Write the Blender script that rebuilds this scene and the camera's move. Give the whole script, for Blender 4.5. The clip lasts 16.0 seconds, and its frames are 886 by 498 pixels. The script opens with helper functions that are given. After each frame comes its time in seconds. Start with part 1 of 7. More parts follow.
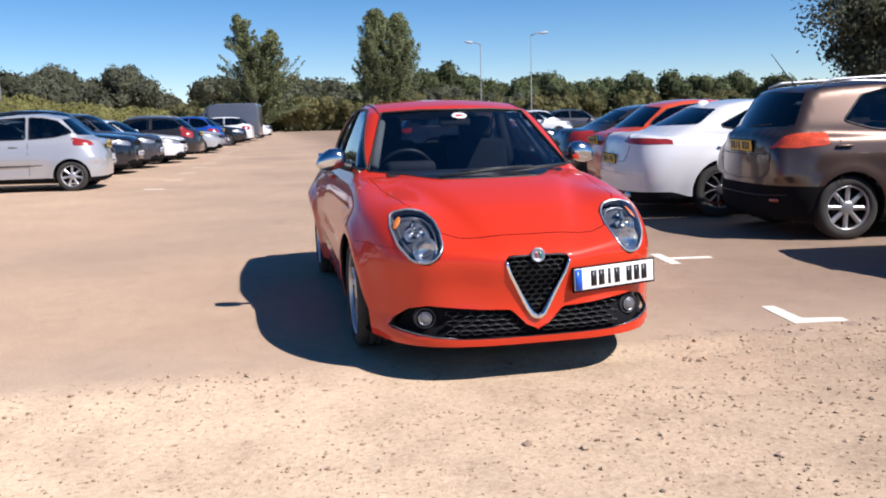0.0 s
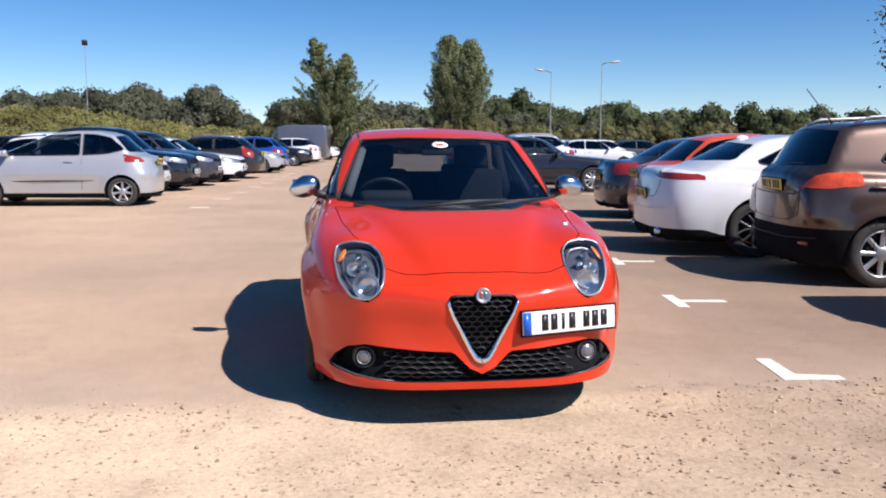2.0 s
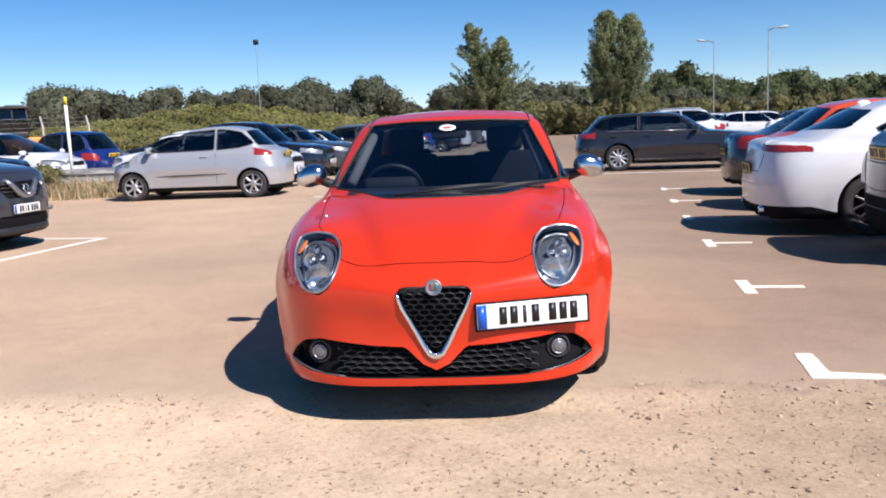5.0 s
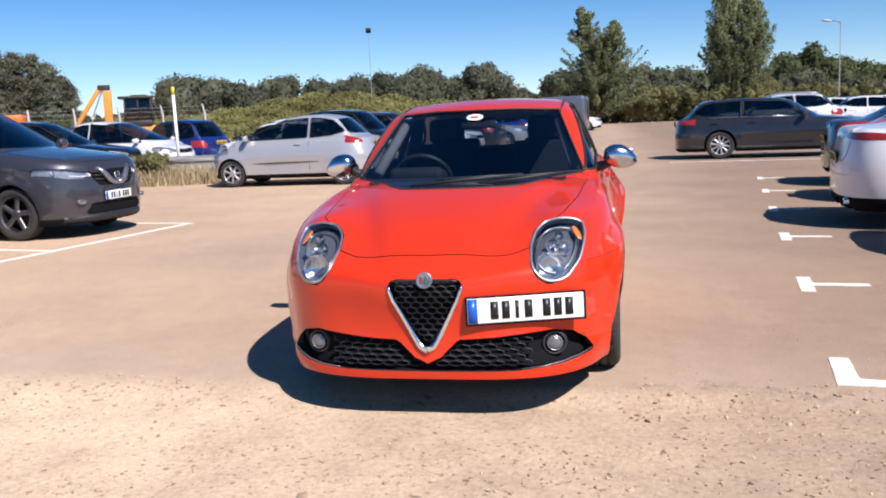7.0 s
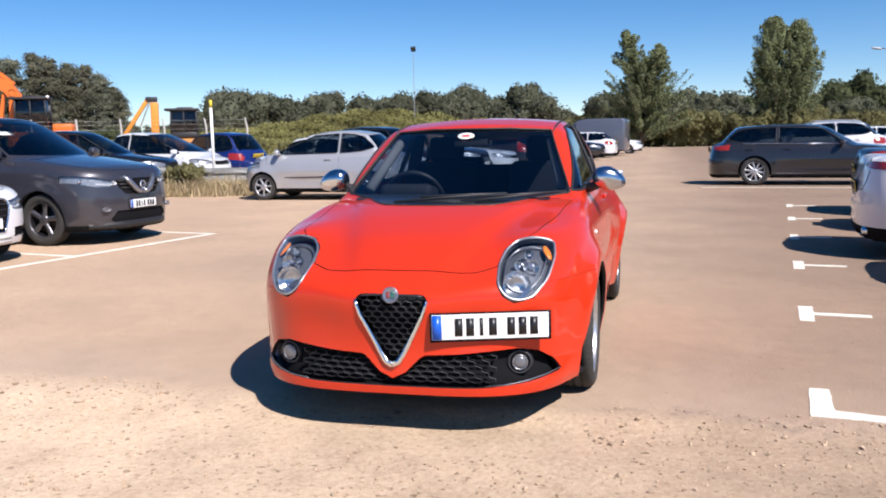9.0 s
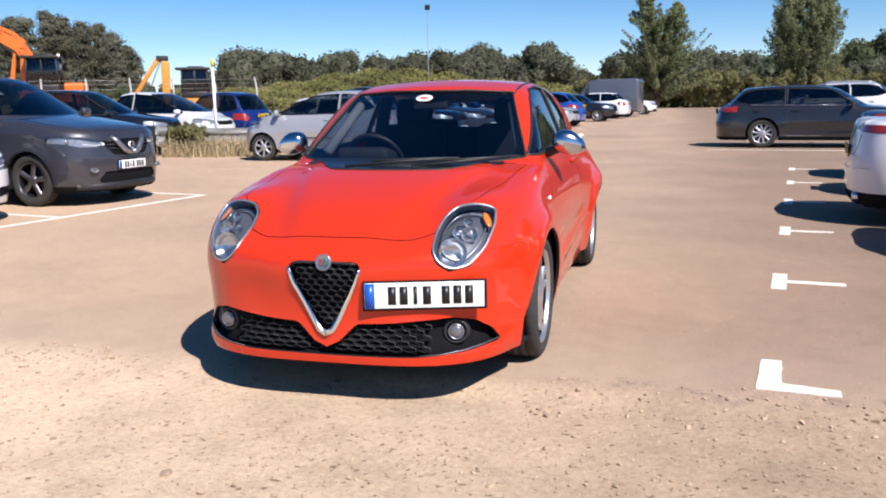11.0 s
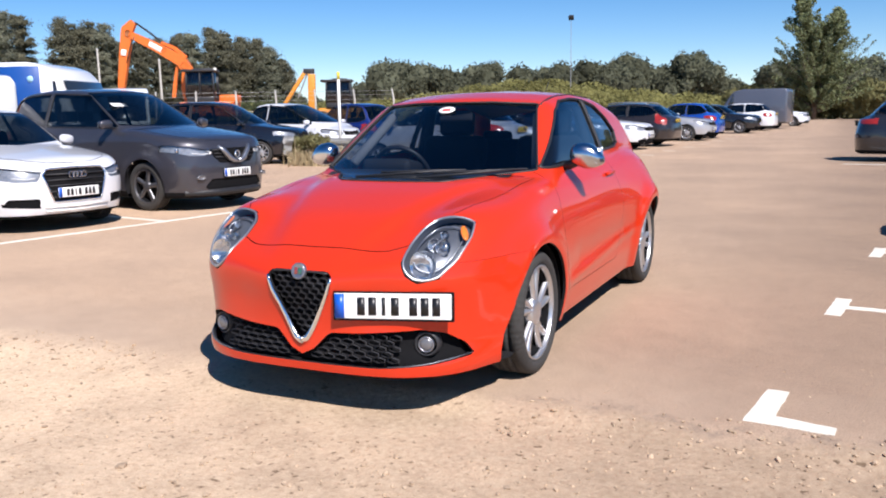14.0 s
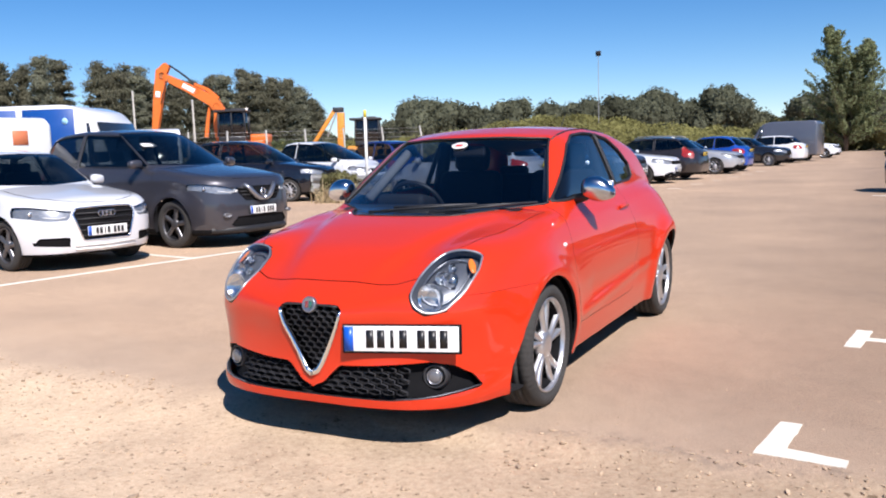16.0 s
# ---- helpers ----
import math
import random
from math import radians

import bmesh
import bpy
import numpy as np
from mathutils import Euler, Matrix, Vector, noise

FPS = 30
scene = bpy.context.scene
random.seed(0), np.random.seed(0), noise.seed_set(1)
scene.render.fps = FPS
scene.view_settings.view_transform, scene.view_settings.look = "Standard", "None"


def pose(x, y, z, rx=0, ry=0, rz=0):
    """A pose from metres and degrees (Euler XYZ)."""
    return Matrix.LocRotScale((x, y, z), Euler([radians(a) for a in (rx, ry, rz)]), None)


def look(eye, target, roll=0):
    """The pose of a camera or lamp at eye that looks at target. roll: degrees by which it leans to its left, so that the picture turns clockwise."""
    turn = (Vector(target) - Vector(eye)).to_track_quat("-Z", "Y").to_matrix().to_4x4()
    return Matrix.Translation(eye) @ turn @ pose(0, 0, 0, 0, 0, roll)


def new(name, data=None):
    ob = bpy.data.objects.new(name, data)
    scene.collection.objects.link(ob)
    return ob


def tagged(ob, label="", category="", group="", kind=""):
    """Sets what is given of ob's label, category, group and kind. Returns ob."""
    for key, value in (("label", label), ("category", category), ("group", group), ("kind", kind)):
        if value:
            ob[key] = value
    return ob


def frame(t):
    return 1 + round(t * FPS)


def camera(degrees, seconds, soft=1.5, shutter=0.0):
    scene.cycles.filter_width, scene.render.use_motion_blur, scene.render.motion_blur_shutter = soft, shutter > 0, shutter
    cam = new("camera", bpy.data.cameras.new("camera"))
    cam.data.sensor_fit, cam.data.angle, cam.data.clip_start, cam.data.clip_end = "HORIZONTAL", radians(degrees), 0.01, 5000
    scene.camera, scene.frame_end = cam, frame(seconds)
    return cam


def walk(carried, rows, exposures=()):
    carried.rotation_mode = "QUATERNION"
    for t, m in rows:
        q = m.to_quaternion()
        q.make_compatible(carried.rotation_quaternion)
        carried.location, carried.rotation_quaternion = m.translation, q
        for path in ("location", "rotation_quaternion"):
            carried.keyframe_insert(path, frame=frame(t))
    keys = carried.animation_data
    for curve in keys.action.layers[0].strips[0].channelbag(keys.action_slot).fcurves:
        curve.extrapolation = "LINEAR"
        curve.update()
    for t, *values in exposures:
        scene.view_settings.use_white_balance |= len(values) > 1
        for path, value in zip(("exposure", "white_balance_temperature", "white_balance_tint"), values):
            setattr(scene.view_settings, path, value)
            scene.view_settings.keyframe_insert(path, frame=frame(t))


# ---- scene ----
cam = camera(54.9, 16.0, soft=1.95)
PATH = [
    (0, (-1.407, -4.894, 1.331), (-0.977, -2.965, 1.02), -1.3),
    (0.5, (-1.238, -4.801, 1.348), (-0.78, -2.87, 1.096), -0.7),
    (1, (-1.111, -4.728, 1.353), (-0.634, -2.809, 1.055), 1.4),
    (1.5, (-0.966, -4.704, 1.35), (-0.519, -2.778, 1.05), -0.6),
    (2, (-0.746, -4.78, 1.348), (-0.478, -2.814, 1.097), 0.3),
    (2.5, (-0.627, -4.783, 1.345), (-0.347, -2.822, 1.07), -1.4),
    (3, (-0.461, -4.68, 1.324), (-0.203, -2.715, 1.057), -1.9),
    (3.5, (-0.275, -4.617, 1.332), (-0.073, -2.652, 1.014), 0.7),
    (4, (-0.104, -4.585, 1.339), (0.126, -2.619, 1.055), -2.5),
    (4.5, (0.121, -4.606, 1.338), (0.166, -2.625, 1.065), -1.7),
    (5, (0.275, -4.596, 1.332), (0.147, -2.621, 1.048), -2.3),
    (7.5, (0.909, -4.47, 1.33), (0.508, -2.535, 1.025), -2.3),
    (8, (0.995, -4.468, 1.329), (0.583, -2.531, 1.049), -2.0),
    (8.5, (1.066, -4.467, 1.313), (0.612, -2.535, 1.067), -1.6),
    (11, (1.454, -4.259, 1.321), (0.936, -2.359, 0.973), -1.0),
    (11.5, (1.596, -4.281, 1.301), (1.078, -2.373, 1.001), -2.5),
    (12, (1.759, -4.312, 1.309), (1.092, -2.449, 1.021), -2.0),
    (12.5, (1.83, -4.25, 1.301), (1.121, -2.407, 0.981), -2.8),
    (13, (1.916, -4.121, 1.29), (1.205, -2.283, 0.952), -1.8),
    (13.5, (2.02, -4.013, 1.314), (1.32, -2.174, 0.959), -2.1),
    (14, (2.158, -3.989, 1.315), (1.323, -2.199, 0.997), -1.0),
    (14.5, (2.224, -3.978, 1.289), (1.384, -2.188, 0.989), -0.6),
    (15, (2.253, -4.005, 1.301), (1.372, -2.235, 1.002), -1.2),
    (15.5, (2.24, -3.958, 1.301), (1.35, -2.187, 1.034), -1.4),
    (16, (2.27, -3.989, 1.307), (1.368, -2.219, 1.074), -1.7),
]
walk(cam, [(t, look(eye, target, roll)) for t, eye, target, roll in PATH], exposures=[(0.0, 0.68, 6200, 16), (16.0, 0.68, 6200, 16)])

# ------------------------------------------------------------------ light
SUN_TO = Vector((0.70, -0.61, 1.0)).normalized()
world = bpy.data.worlds.new("sky")
scene.world = world
world.use_nodes = True
wn, wl = world.node_tree.nodes, world.node_tree.links
wn.clear()
sky = wn.new("ShaderNodeTexSky")
sky.sky_type = "NISHITA"
sky.sun_disc = False
sky.sun_elevation = math.asin(SUN_TO.z)
sky.sun_rotation = math.atan2(SUN_TO.x, SUN_TO.y)
sky.air_density, sky.dust_density, sky.ozone_density = 0.7, 0.0, 2.0
bg = wn.new("ShaderNodeBackground")
bg.inputs["Strength"].default_value = 0.073
wo = wn.new("ShaderNodeOutputWorld")
vivid = wn.new("ShaderNodeHueSaturation")
vivid.inputs["Saturation"].default_value = 1.34
wl.new(sky.outputs[0], vivid.inputs["Color"])
wl.new(vivid.outputs[0], bg.inputs[0])
wl.new(bg.outputs[0], wo.inputs[0])

sun_data = bpy.data.lights.new("sun", "SUN")
sun_data.energy, sun_data.angle, sun_data.color = 4.6, radians(0.53), (1.0, 0.945, 0.86)
sun = new("sun", sun_data)
sun.matrix_world = look((30, -30, 40), Vector((30, -30, 40)) - SUN_TO)


# ------------------------------------------------------------------ materials
def material(name, base=(0.5, 0.5, 0.5), rough=0.5, metal=0.0, coat=0.0, vary=0.12, scale=6.0, fine=60.0, bump=0.0, bump_scale=80.0,
             rough_vary=0.06, space="Object", spec=0.5, random_tint=0.0, island_tint=0.0):
    """Principled paint with two scales of tone variation and fine relief."""
    m = bpy.data.materials.new(name)
    m.use_nodes = True
    n, l = m.node_tree.nodes, m.node_tree.links
    b = n["Principled BSDF"]
    b.inputs["Metallic"].default_value = metal
    b.inputs["Coat Weight"].default_value = coat
    b.inputs["Coat Roughness"].default_value = 0.04
    b.inputs["Specular IOR Level"].default_value = spec
    co = n.new("ShaderNodeTexCoord")
    big, small = n.new("ShaderNodeTexNoise"), n.new("ShaderNodeTexNoise")
    for t, s in ((big, scale), (small, fine)):
        t.inputs["Scale"].default_value = s
        t.inputs["Detail"].default_value = 4
        l.new(co.outputs[space], t.inputs["Vector"])
    add = n.new("ShaderNodeMath")
    add.operation = "ADD"
    l.new(big.outputs["Fac"], add.inputs[0])
    l.new(small.outputs["Fac"], add.inputs[1])
    ramp = n.new("ShaderNodeMapRange")
    ramp.inputs["From Min"].default_value, ramp.inputs["From Max"].default_value = 0.6, 1.4
    ramp.inputs["To Min"].default_value, ramp.inputs["To Max"].default_value = 1 - vary, 1 + vary
    l.new(add.outputs[0], ramp.inputs["Value"])
    value = ramp.outputs[0]
    for amount, kind in ((random_tint, "ShaderNodeObjectInfo"), (island_tint, "ShaderNodeNewGeometry")):
        if amount:
            src = n.new(kind)
            r2 = n.new("ShaderNodeMapRange")
            r2.inputs["To Min"].default_value, r2.inputs["To Max"].default_value = 1 - amount, 1 + amount
            l.new(src.outputs["Random" if kind == "ShaderNodeObjectInfo" else "Random Per Island"], r2.inputs["Value"])
            mul = n.new("ShaderNodeMath")
            mul.operation = "MULTIPLY"
            l.new(value, mul.inputs[0])
            l.new(r2.outputs[0], mul.inputs[1])
            value = mul.outputs[0]
    tint = n.new("ShaderNodeVectorMath")
    tint.operation = "SCALE"
    tint.inputs[0].default_value = base
    l.new(value, tint.inputs["Scale"])
    l.new(tint.outputs["Vector"], b.inputs["Base Color"])
    rr = n.new("ShaderNodeMapRange")
    rr.inputs["To Min"].default_value, rr.inputs["To Max"].default_value = max(rough - rough_vary, 0.01), min(rough + rough_vary, 1)
    l.new(big.outputs["Fac"], rr.inputs["Value"])
    l.new(rr.outputs[0], b.inputs["Roughness"])
    if bump:
        bt = n.new("ShaderNodeTexNoise")
        bt.inputs["Scale"].default_value = bump_scale
        bt.inputs["Detail"].default_value = 5
        l.new(co.outputs[space], bt.inputs["Vector"])
        bn = n.new("ShaderNodeBump")
        bn.inputs["Strength"].default_value = bump
        bn.inputs["Distance"].default_value = 0.01
        l.new(bt.outputs["Fac"], bn.inputs["Height"])
        l.new(bn.outputs[0], b.inputs["Normal"])
    return m


def leaf_material(name, base):
    """Thin leaves that take light on one face and let some through the other."""
    m = bpy.data.materials.new(name)
    m.use_nodes = True
    n, l = m.node_tree.nodes, m.node_tree.links
    n.clear()
    out, mix = n.new("ShaderNodeOutputMaterial"), n.new("ShaderNodeMixShader")
    df, tl = n.new("ShaderNodeBsdfDiffuse"), n.new("ShaderNodeBsdfTranslucent")
    co, big, geo = n.new("ShaderNodeTexCoord"), n.new("ShaderNodeTexNoise"), n.new("ShaderNodeNewGeometry")
    big.inputs["Scale"].default_value = 0.22
    big.inputs["Detail"].default_value = 5
    l.new(co.outputs["Object"], big.inputs["Vector"])
    a, b, mul = n.new("ShaderNodeMapRange"), n.new("ShaderNodeMapRange"), n.new("ShaderNodeMath")
    a.inputs["From Min"].default_value, a.inputs["From Max"].default_value = 0.3, 0.7
    a.inputs["To Min"].default_value, a.inputs["To Max"].default_value = 0.65, 1.4
    b.inputs["To Min"].default_value, b.inputs["To Max"].default_value = 0.75, 1.25
    l.new(big.outputs["Fac"], a.inputs["Value"])
    l.new(geo.outputs["Random Per Island"], b.inputs["Value"])
    mul.operation = "MULTIPLY"
    l.new(a.outputs[0], mul.inputs[0])
    l.new(b.outputs[0], mul.inputs[1])
    tint = n.new("ShaderNodeVectorMath")
    tint.operation = "SCALE"
    tint.inputs[0].default_value = base
    l.new(mul.outputs[0], tint.inputs["Scale"])
    for s in (df, tl):
        l.new(tint.outputs["Vector"], s.inputs["Color"])
    mix.inputs[0].default_value = 0.42
    l.new(df.outputs[0], mix.inputs[1])
    l.new(tl.outputs[0], mix.inputs[2])
    l.new(mix.outputs[0], out.inputs[0])
    return m


def tyre_material():
    """Dusty rubber with fine cross grooves round the tyre."""
    m = material("tyre_rubber", (0.036, 0.034, 0.032), 0.9, vary=0.35, bump=0.3, bump_scale=180)
    n, l = m.node_tree.nodes, m.node_tree.links
    co, sep, ang, turn, wave = n.new("ShaderNodeTexCoord"), n.new("ShaderNodeSeparateXYZ"), n.new("ShaderNodeMath"), n.new("ShaderNodeMath"), n.new("ShaderNodeMath")
    l.new(co.outputs["Object"], sep.inputs[0])
    ang.operation, turn.operation, wave.operation = "ARCTAN2", "MULTIPLY", "SINE"
    l.new(sep.outputs[1], ang.inputs[0])
    l.new(sep.outputs[2], ang.inputs[1])
    l.new(ang.outputs[0], turn.inputs[0])
    turn.inputs[1].default_value = 64.0
    l.new(turn.outputs[0], wave.inputs[0])
    ribs = n.new("ShaderNodeBump")
    ribs.inputs["Strength"].default_value, ribs.inputs["Distance"].default_value = 0.16, 0.004
    l.new(wave.outputs[0], ribs.inputs["Height"])
    grain = [q for q in n if q.bl_idname == "ShaderNodeBump" and q != ribs][0]
    l.new(grain.outputs[0], ribs.inputs["Normal"])
    l.new(ribs.outputs[0], n["Principled BSDF"].inputs["Normal"])
    return m


def glass(name, tint, rough=0.0):
    """Thin window glass: tinted see-through with a mirror gloss."""
    m = bpy.data.materials.new(name)
    m.use_nodes = True
    n, l = m.node_tree.nodes, m.node_tree.links
    n.clear()
    out, mix = n.new("ShaderNodeOutputMaterial"), n.new("ShaderNodeMixShader")
    tr, gl, fr = n.new("ShaderNodeBsdfTransparent"), n.new("ShaderNodeBsdfGlossy"), n.new("ShaderNodeLayerWeight")
    edge, gloss = n.new("ShaderNodeMath"), n.new("ShaderNodeMath")
    edge.operation, gloss.operation = "POWER", "MULTIPLY_ADD"
    edge.inputs[1].default_value = 4.5
    gloss.inputs[1].default_value, gloss.inputs[2].default_value = 0.94, 0.06
    l.new(fr.outputs["Facing"], edge.inputs[0])
    l.new(edge.outputs[0], gloss.inputs[0])
    tr.inputs[0].default_value = (*tint, 1)
    gl.inputs["Roughness"].default_value = rough
    gl.inputs["Color"].default_value = (0.95, 0.97, 1, 1)
    l.new(gloss.outputs[0], mix.inputs[0])
    l.new(tr.outputs[0], mix.inputs[1])
    l.new(gl.outputs[0], mix.inputs[2])
    l.new(mix.outputs[0], out.inputs[0])
    return m


def ground_material():
    """Worn, dusty tarmac that gives way to pale gravel and dirt in the foreground."""
    m = bpy.data.materials.new("ground_tarmac_and_gravel")
    m.use_nodes = True
    n, l = m.node_tree.nodes, m.node_tree.links
    b = n["Principled BSDF"]
    b.inputs["Roughness"].default_value = 0.92
    b.inputs["Specular IOR Level"].default_value = 0.25
    co, sep = n.new("ShaderNodeTexCoord"), n.new("ShaderNodeSeparateXYZ")
    l.new(co.outputs["Object"], sep.inputs[0])

    def noise_at(scale, detail=6, rough=0.55, stretch=None):
        t = n.new("ShaderNodeTexNoise")
        t.inputs["Scale"].default_value, t.inputs["Detail"].default_value, t.inputs["Roughness"].default_value = scale, detail, rough
        src = co.outputs["Object"]
        if stretch:
            mp = n.new("ShaderNodeMapping")
            mp.inputs["Scale"].default_value = stretch
            l.new(src, mp.inputs["Vector"])
            src = mp.outputs[0]
        l.new(src, t.inputs["Vector"])
        return t.outputs["Fac"]

    def math_node(op, a, c, clamp=False):
        t = n.new("ShaderNodeMath")
        t.operation, t.use_clamp = op, clamp
        for i, v in enumerate((a, c)):
            if isinstance(v, (int, float)):
                t.inputs[i].default_value = v
            else:
                l.new(v, t.inputs[i])
        return t.outputs[0]

    def ramp(fac, *stops):
        r = n.new("ShaderNodeValToRGB")
        e = r.color_ramp.elements
        while len(e) < len(stops):
            e.new(0.5)
        for el, (p, c) in zip(e, stops):
            el.position, el.color = p, (*c, 1)
        l.new(fac, r.inputs[0])
        return r.outputs[0]

    def mix(fac, a, c, kind="MIX"):
        t = n.new("ShaderNodeMix")
        t.data_type, t.blend_type = "RGBA", kind
        if isinstance(fac, (int, float)):
            t.inputs["Factor"].default_value = fac
        else:
            l.new(fac, t.inputs["Factor"])
        for s, v in (("A", a), ("B", c)):
            sock = [i for i in t.inputs if i.name == s and i.type == "RGBA"][0]
            if isinstance(v, tuple):
                sock.default_value = (*v, 1)
            else:
                l.new(v, sock)
        return [o for o in t.outputs if o.type == "RGBA"][0]

    # tarmac: fine chippings, broad dusty fading, long tyre-swept streaks
    chips = ramp(noise_at(170, 3, 0.7), (0.3, (0.17, 0.120, 0.086)), (0.52, (0.44, 0.323, 0.230)), (0.75, (0.64, 0.487, 0.357)))
    broad = ramp(noise_at(0.35, 5, 0.6), (0.3, (0.80, 0.79, 0.79)), (0.7, (1.12, 1.08, 1.03)))
    streak = ramp(noise_at(1.0, 4, 0.5, (0.09, 1.3, 1)), (0.35, (0.988, 0.986, 0.986)), (0.65, (1.01, 1.01, 1.01)))
    mottle = ramp(noise_at(7.0, 8, 0.72), (0.32, (0.91, 0.91, 0.91)), (0.5, (1.0, 1.0, 1.0)), (0.70, (1.06, 1.055, 1.05)))
    flecks = ramp(noise_at(62, 3, 0.6), (0.34, (0.80, 0.79, 0.785)), (0.46, (1.0, 1.0, 1.0)), (0.62, (1.0, 1.0, 1.0)), (0.70, (1.10, 1.095, 1.085)))
    chips = mix(1.0, chips, flecks, "MULTIPLY")
    tarmac = mix(1.0, mix(1.0, mix(1.0, chips, broad, "MULTIPLY"), streak, "MULTIPLY"), mottle, "MULTIPLY")
    # cooler, darker tarmac in the bays at +x
    bays = math_node("MULTIPLY", math_node("SUBTRACT", math_node("ADD", sep.outputs[0], math_node("MULTIPLY", noise_at(0.8), 2.2)), 2.0), 0.45, True)
    tarmac = mix(math_node("MULTIPLY", bays, 0.75), tarmac, mix(1.0, tarmac, (0.58, 0.57, 0.58), "MULTIPLY"))
    # dirt and gravel
    g1 = ramp(noise_at(38, 6, 0.65), (0.25, (0.43, 0.312, 0.212)), (0.45, (0.57, 0.430, 0.30)), (0.75, (0.69, 0.545, 0.392)))
    g2 = ramp(noise_at(2.2, 5, 0.6), (0.28, (0.76, 0.74, 0.72)), (0.5, (0.98, 0.97, 0.95)), (0.7, (1.12, 1.10, 1.07)))
    gravel = mix(1.0, g1, g2, "MULTIPLY")
    # dark crumbs, and small hollows' shade put in as colour, few and far between
    crumbs_and_shade = ramp(noise_at(26, 3, 0.55), (0.63, (1, 1, 1)), (0.68, (0.45, 0.42, 0.39)))
    gravel = mix(1.0, gravel, crumbs_and_shade, "MULTIPLY")
    gravel = mix(math_node("MULTIPLY", bays, 0.7), gravel, mix(1.0, gravel, (0.62, 0.61, 0.61), "MULTIPLY"))
    # gravel grows darker towards +x, with a noisy edge
    darker_right = math_node("MULTIPLY", math_node("ADD", math_node("ADD", sep.outputs[0], math_node("MULTIPLY", noise_at(1.1), 1.6)), 0.2), 0.42, True)
    gravel = mix(darker_right, gravel, mix(1.0, gravel, (0.78, 0.77, 0.765), "MULTIPLY"))
    grit = ramp(noise_at(230, 2, 0.5), (0.40, (0.86, 0.855, 0.85)), (0.6, (1.05, 1.05, 1.05)))
    gravel = mix(1.0, gravel, grit, "MULTIPLY")
    edge = math_node("ADD", sep.outputs[1], math_node("MULTIPLY", math_node("SUBTRACT", noise_at(1.6, 5, 0.6), 0.5), 0.55))
    edge = math_node("ADD", edge, math_node("MULTIPLY", math_node("SUBTRACT", noise_at(14, 5, 0.7), 0.5), 0.22))
    edge = math_node("ADD", edge, math_node("MULTIPLY", sep.outputs[0], 0.035))
    crisp = math_node("ADD", 2.4, math_node("MULTIPLY", math_node("MULTIPLY", math_node("ADD", sep.outputs[0], 0.6), 0.6, True), 4.6))
    on_gravel = math_node("MULTIPLY", math_node("SUBTRACT", -0.33, edge), crisp, True)
    # thin dust drifting onto the tarmac near the edge
    dust = math_node("MULTIPLY", math_node("SUBTRACT", 1.3, math_node("ADD", edge, math_node("MULTIPLY", noise_at(3.0), 1.2))), 0.35, True)
    colour = mix(math_node("MULTIPLY", dust, 0.55), tarmac, (0.54, 0.43, 0.325))
    # dark broken lip where the tarmac ends
    lip = math_node("SUBTRACT", 1.0, math_node("MULTIPLY", math_node("ABSOLUTE", math_node("ADD", edge, 0.36), 0.0), 14.0), True)
    lip = math_node("MULTIPLY", lip, ramp(noise_at(9, 4, 0.6), (0.45, (0, 0, 0)), (0.6, (1, 1, 1))))
    side = math_node("MULTIPLY", math_node("SUBTRACT", sep.outputs[0], 0.3), 1.2, True)
    colour = mix(on_gravel, colour, gravel)
    colour = mix(math_node("MULTIPLY", math_node("MULTIPLY", lip, side), 0.5), colour, (0.16, 0.125, 0.10))
    # whole ground grows lighter towards -x, broken up by noise
    lighter_left = math_node("MULTIPLY", math_node("SUBTRACT", 1.0, math_node("ADD", sep.outputs[0], math_node("MULTIPLY", noise_at(0.5), 3.0))), 0.25, True)
    colour = mix(lighter_left, colour, mix(1.0, colour, (1.20, 1.19, 1.17), "MULTIPLY"))
    l.new(colour, b.inputs["Base Color"])
    h = math_node("ADD", math_node("MULTIPLY", noise_at(160, 3, 0.7), 0.3), math_node("MULTIPLY", math_node("MULTIPLY", noise_at(34, 4, 0.62), on_gravel), 1.0))
    bump = n.new("ShaderNodeBump")
    bump.inputs["Strength"].default_value, bump.inputs["Distance"].default_value = 0.55, 0.012
    l.new(h, bump.inputs["Height"])
    l.new(bump.outputs[0], b.inputs["Normal"])
    return m


def paint(name, base, metal=0.0, rough=0.35):
    return material(name, base, rough, metal, coat=1.0, vary=0.05, scale=1.3, fine=400, rough_vary=0.03)


M = {}
M["red"] = material("red_car_paint", (0.56, 0.030, 0.006), 0.40, 0.0, coat=0.8, vary=0.05, scale=1.3, fine=400, rough_vary=0.03, spec=0.12)
M["black_plastic"] = material("black_plastic", (0.016, 0.016, 0.018), 0.5, bump=0.2, bump_scale=400)
M["intake_black"] = material("intake_black", (0.008, 0.008, 0.009), 0.9, spec=0.12, bump=0.2, bump_scale=400)
M["trim"] = material("dark_trim", (0.024, 0.024, 0.027), 0.5)
M["dark"] = material("dark_interior", (0.018, 0.018, 0.021), 0.75, bump=0.2, bump_scale=250)
M["cloth"] = material("seat_cloth", (0.020, 0.020, 0.024), 0.9, bump=0.5, bump_scale=300)
M["chrome"] = material("satin_chrome", (0.78, 0.79, 0.80), 0.16, 1.0, vary=0.04)
M["alloy"] = material("silver_alloy", (0.50, 0.51, 0.53), 0.40, 0.8, vary=0.06)
M["hero_alloy"] = material("machined_alloy", (0.58, 0.58, 0.59), 0.34, 0.85, vary=0.10)
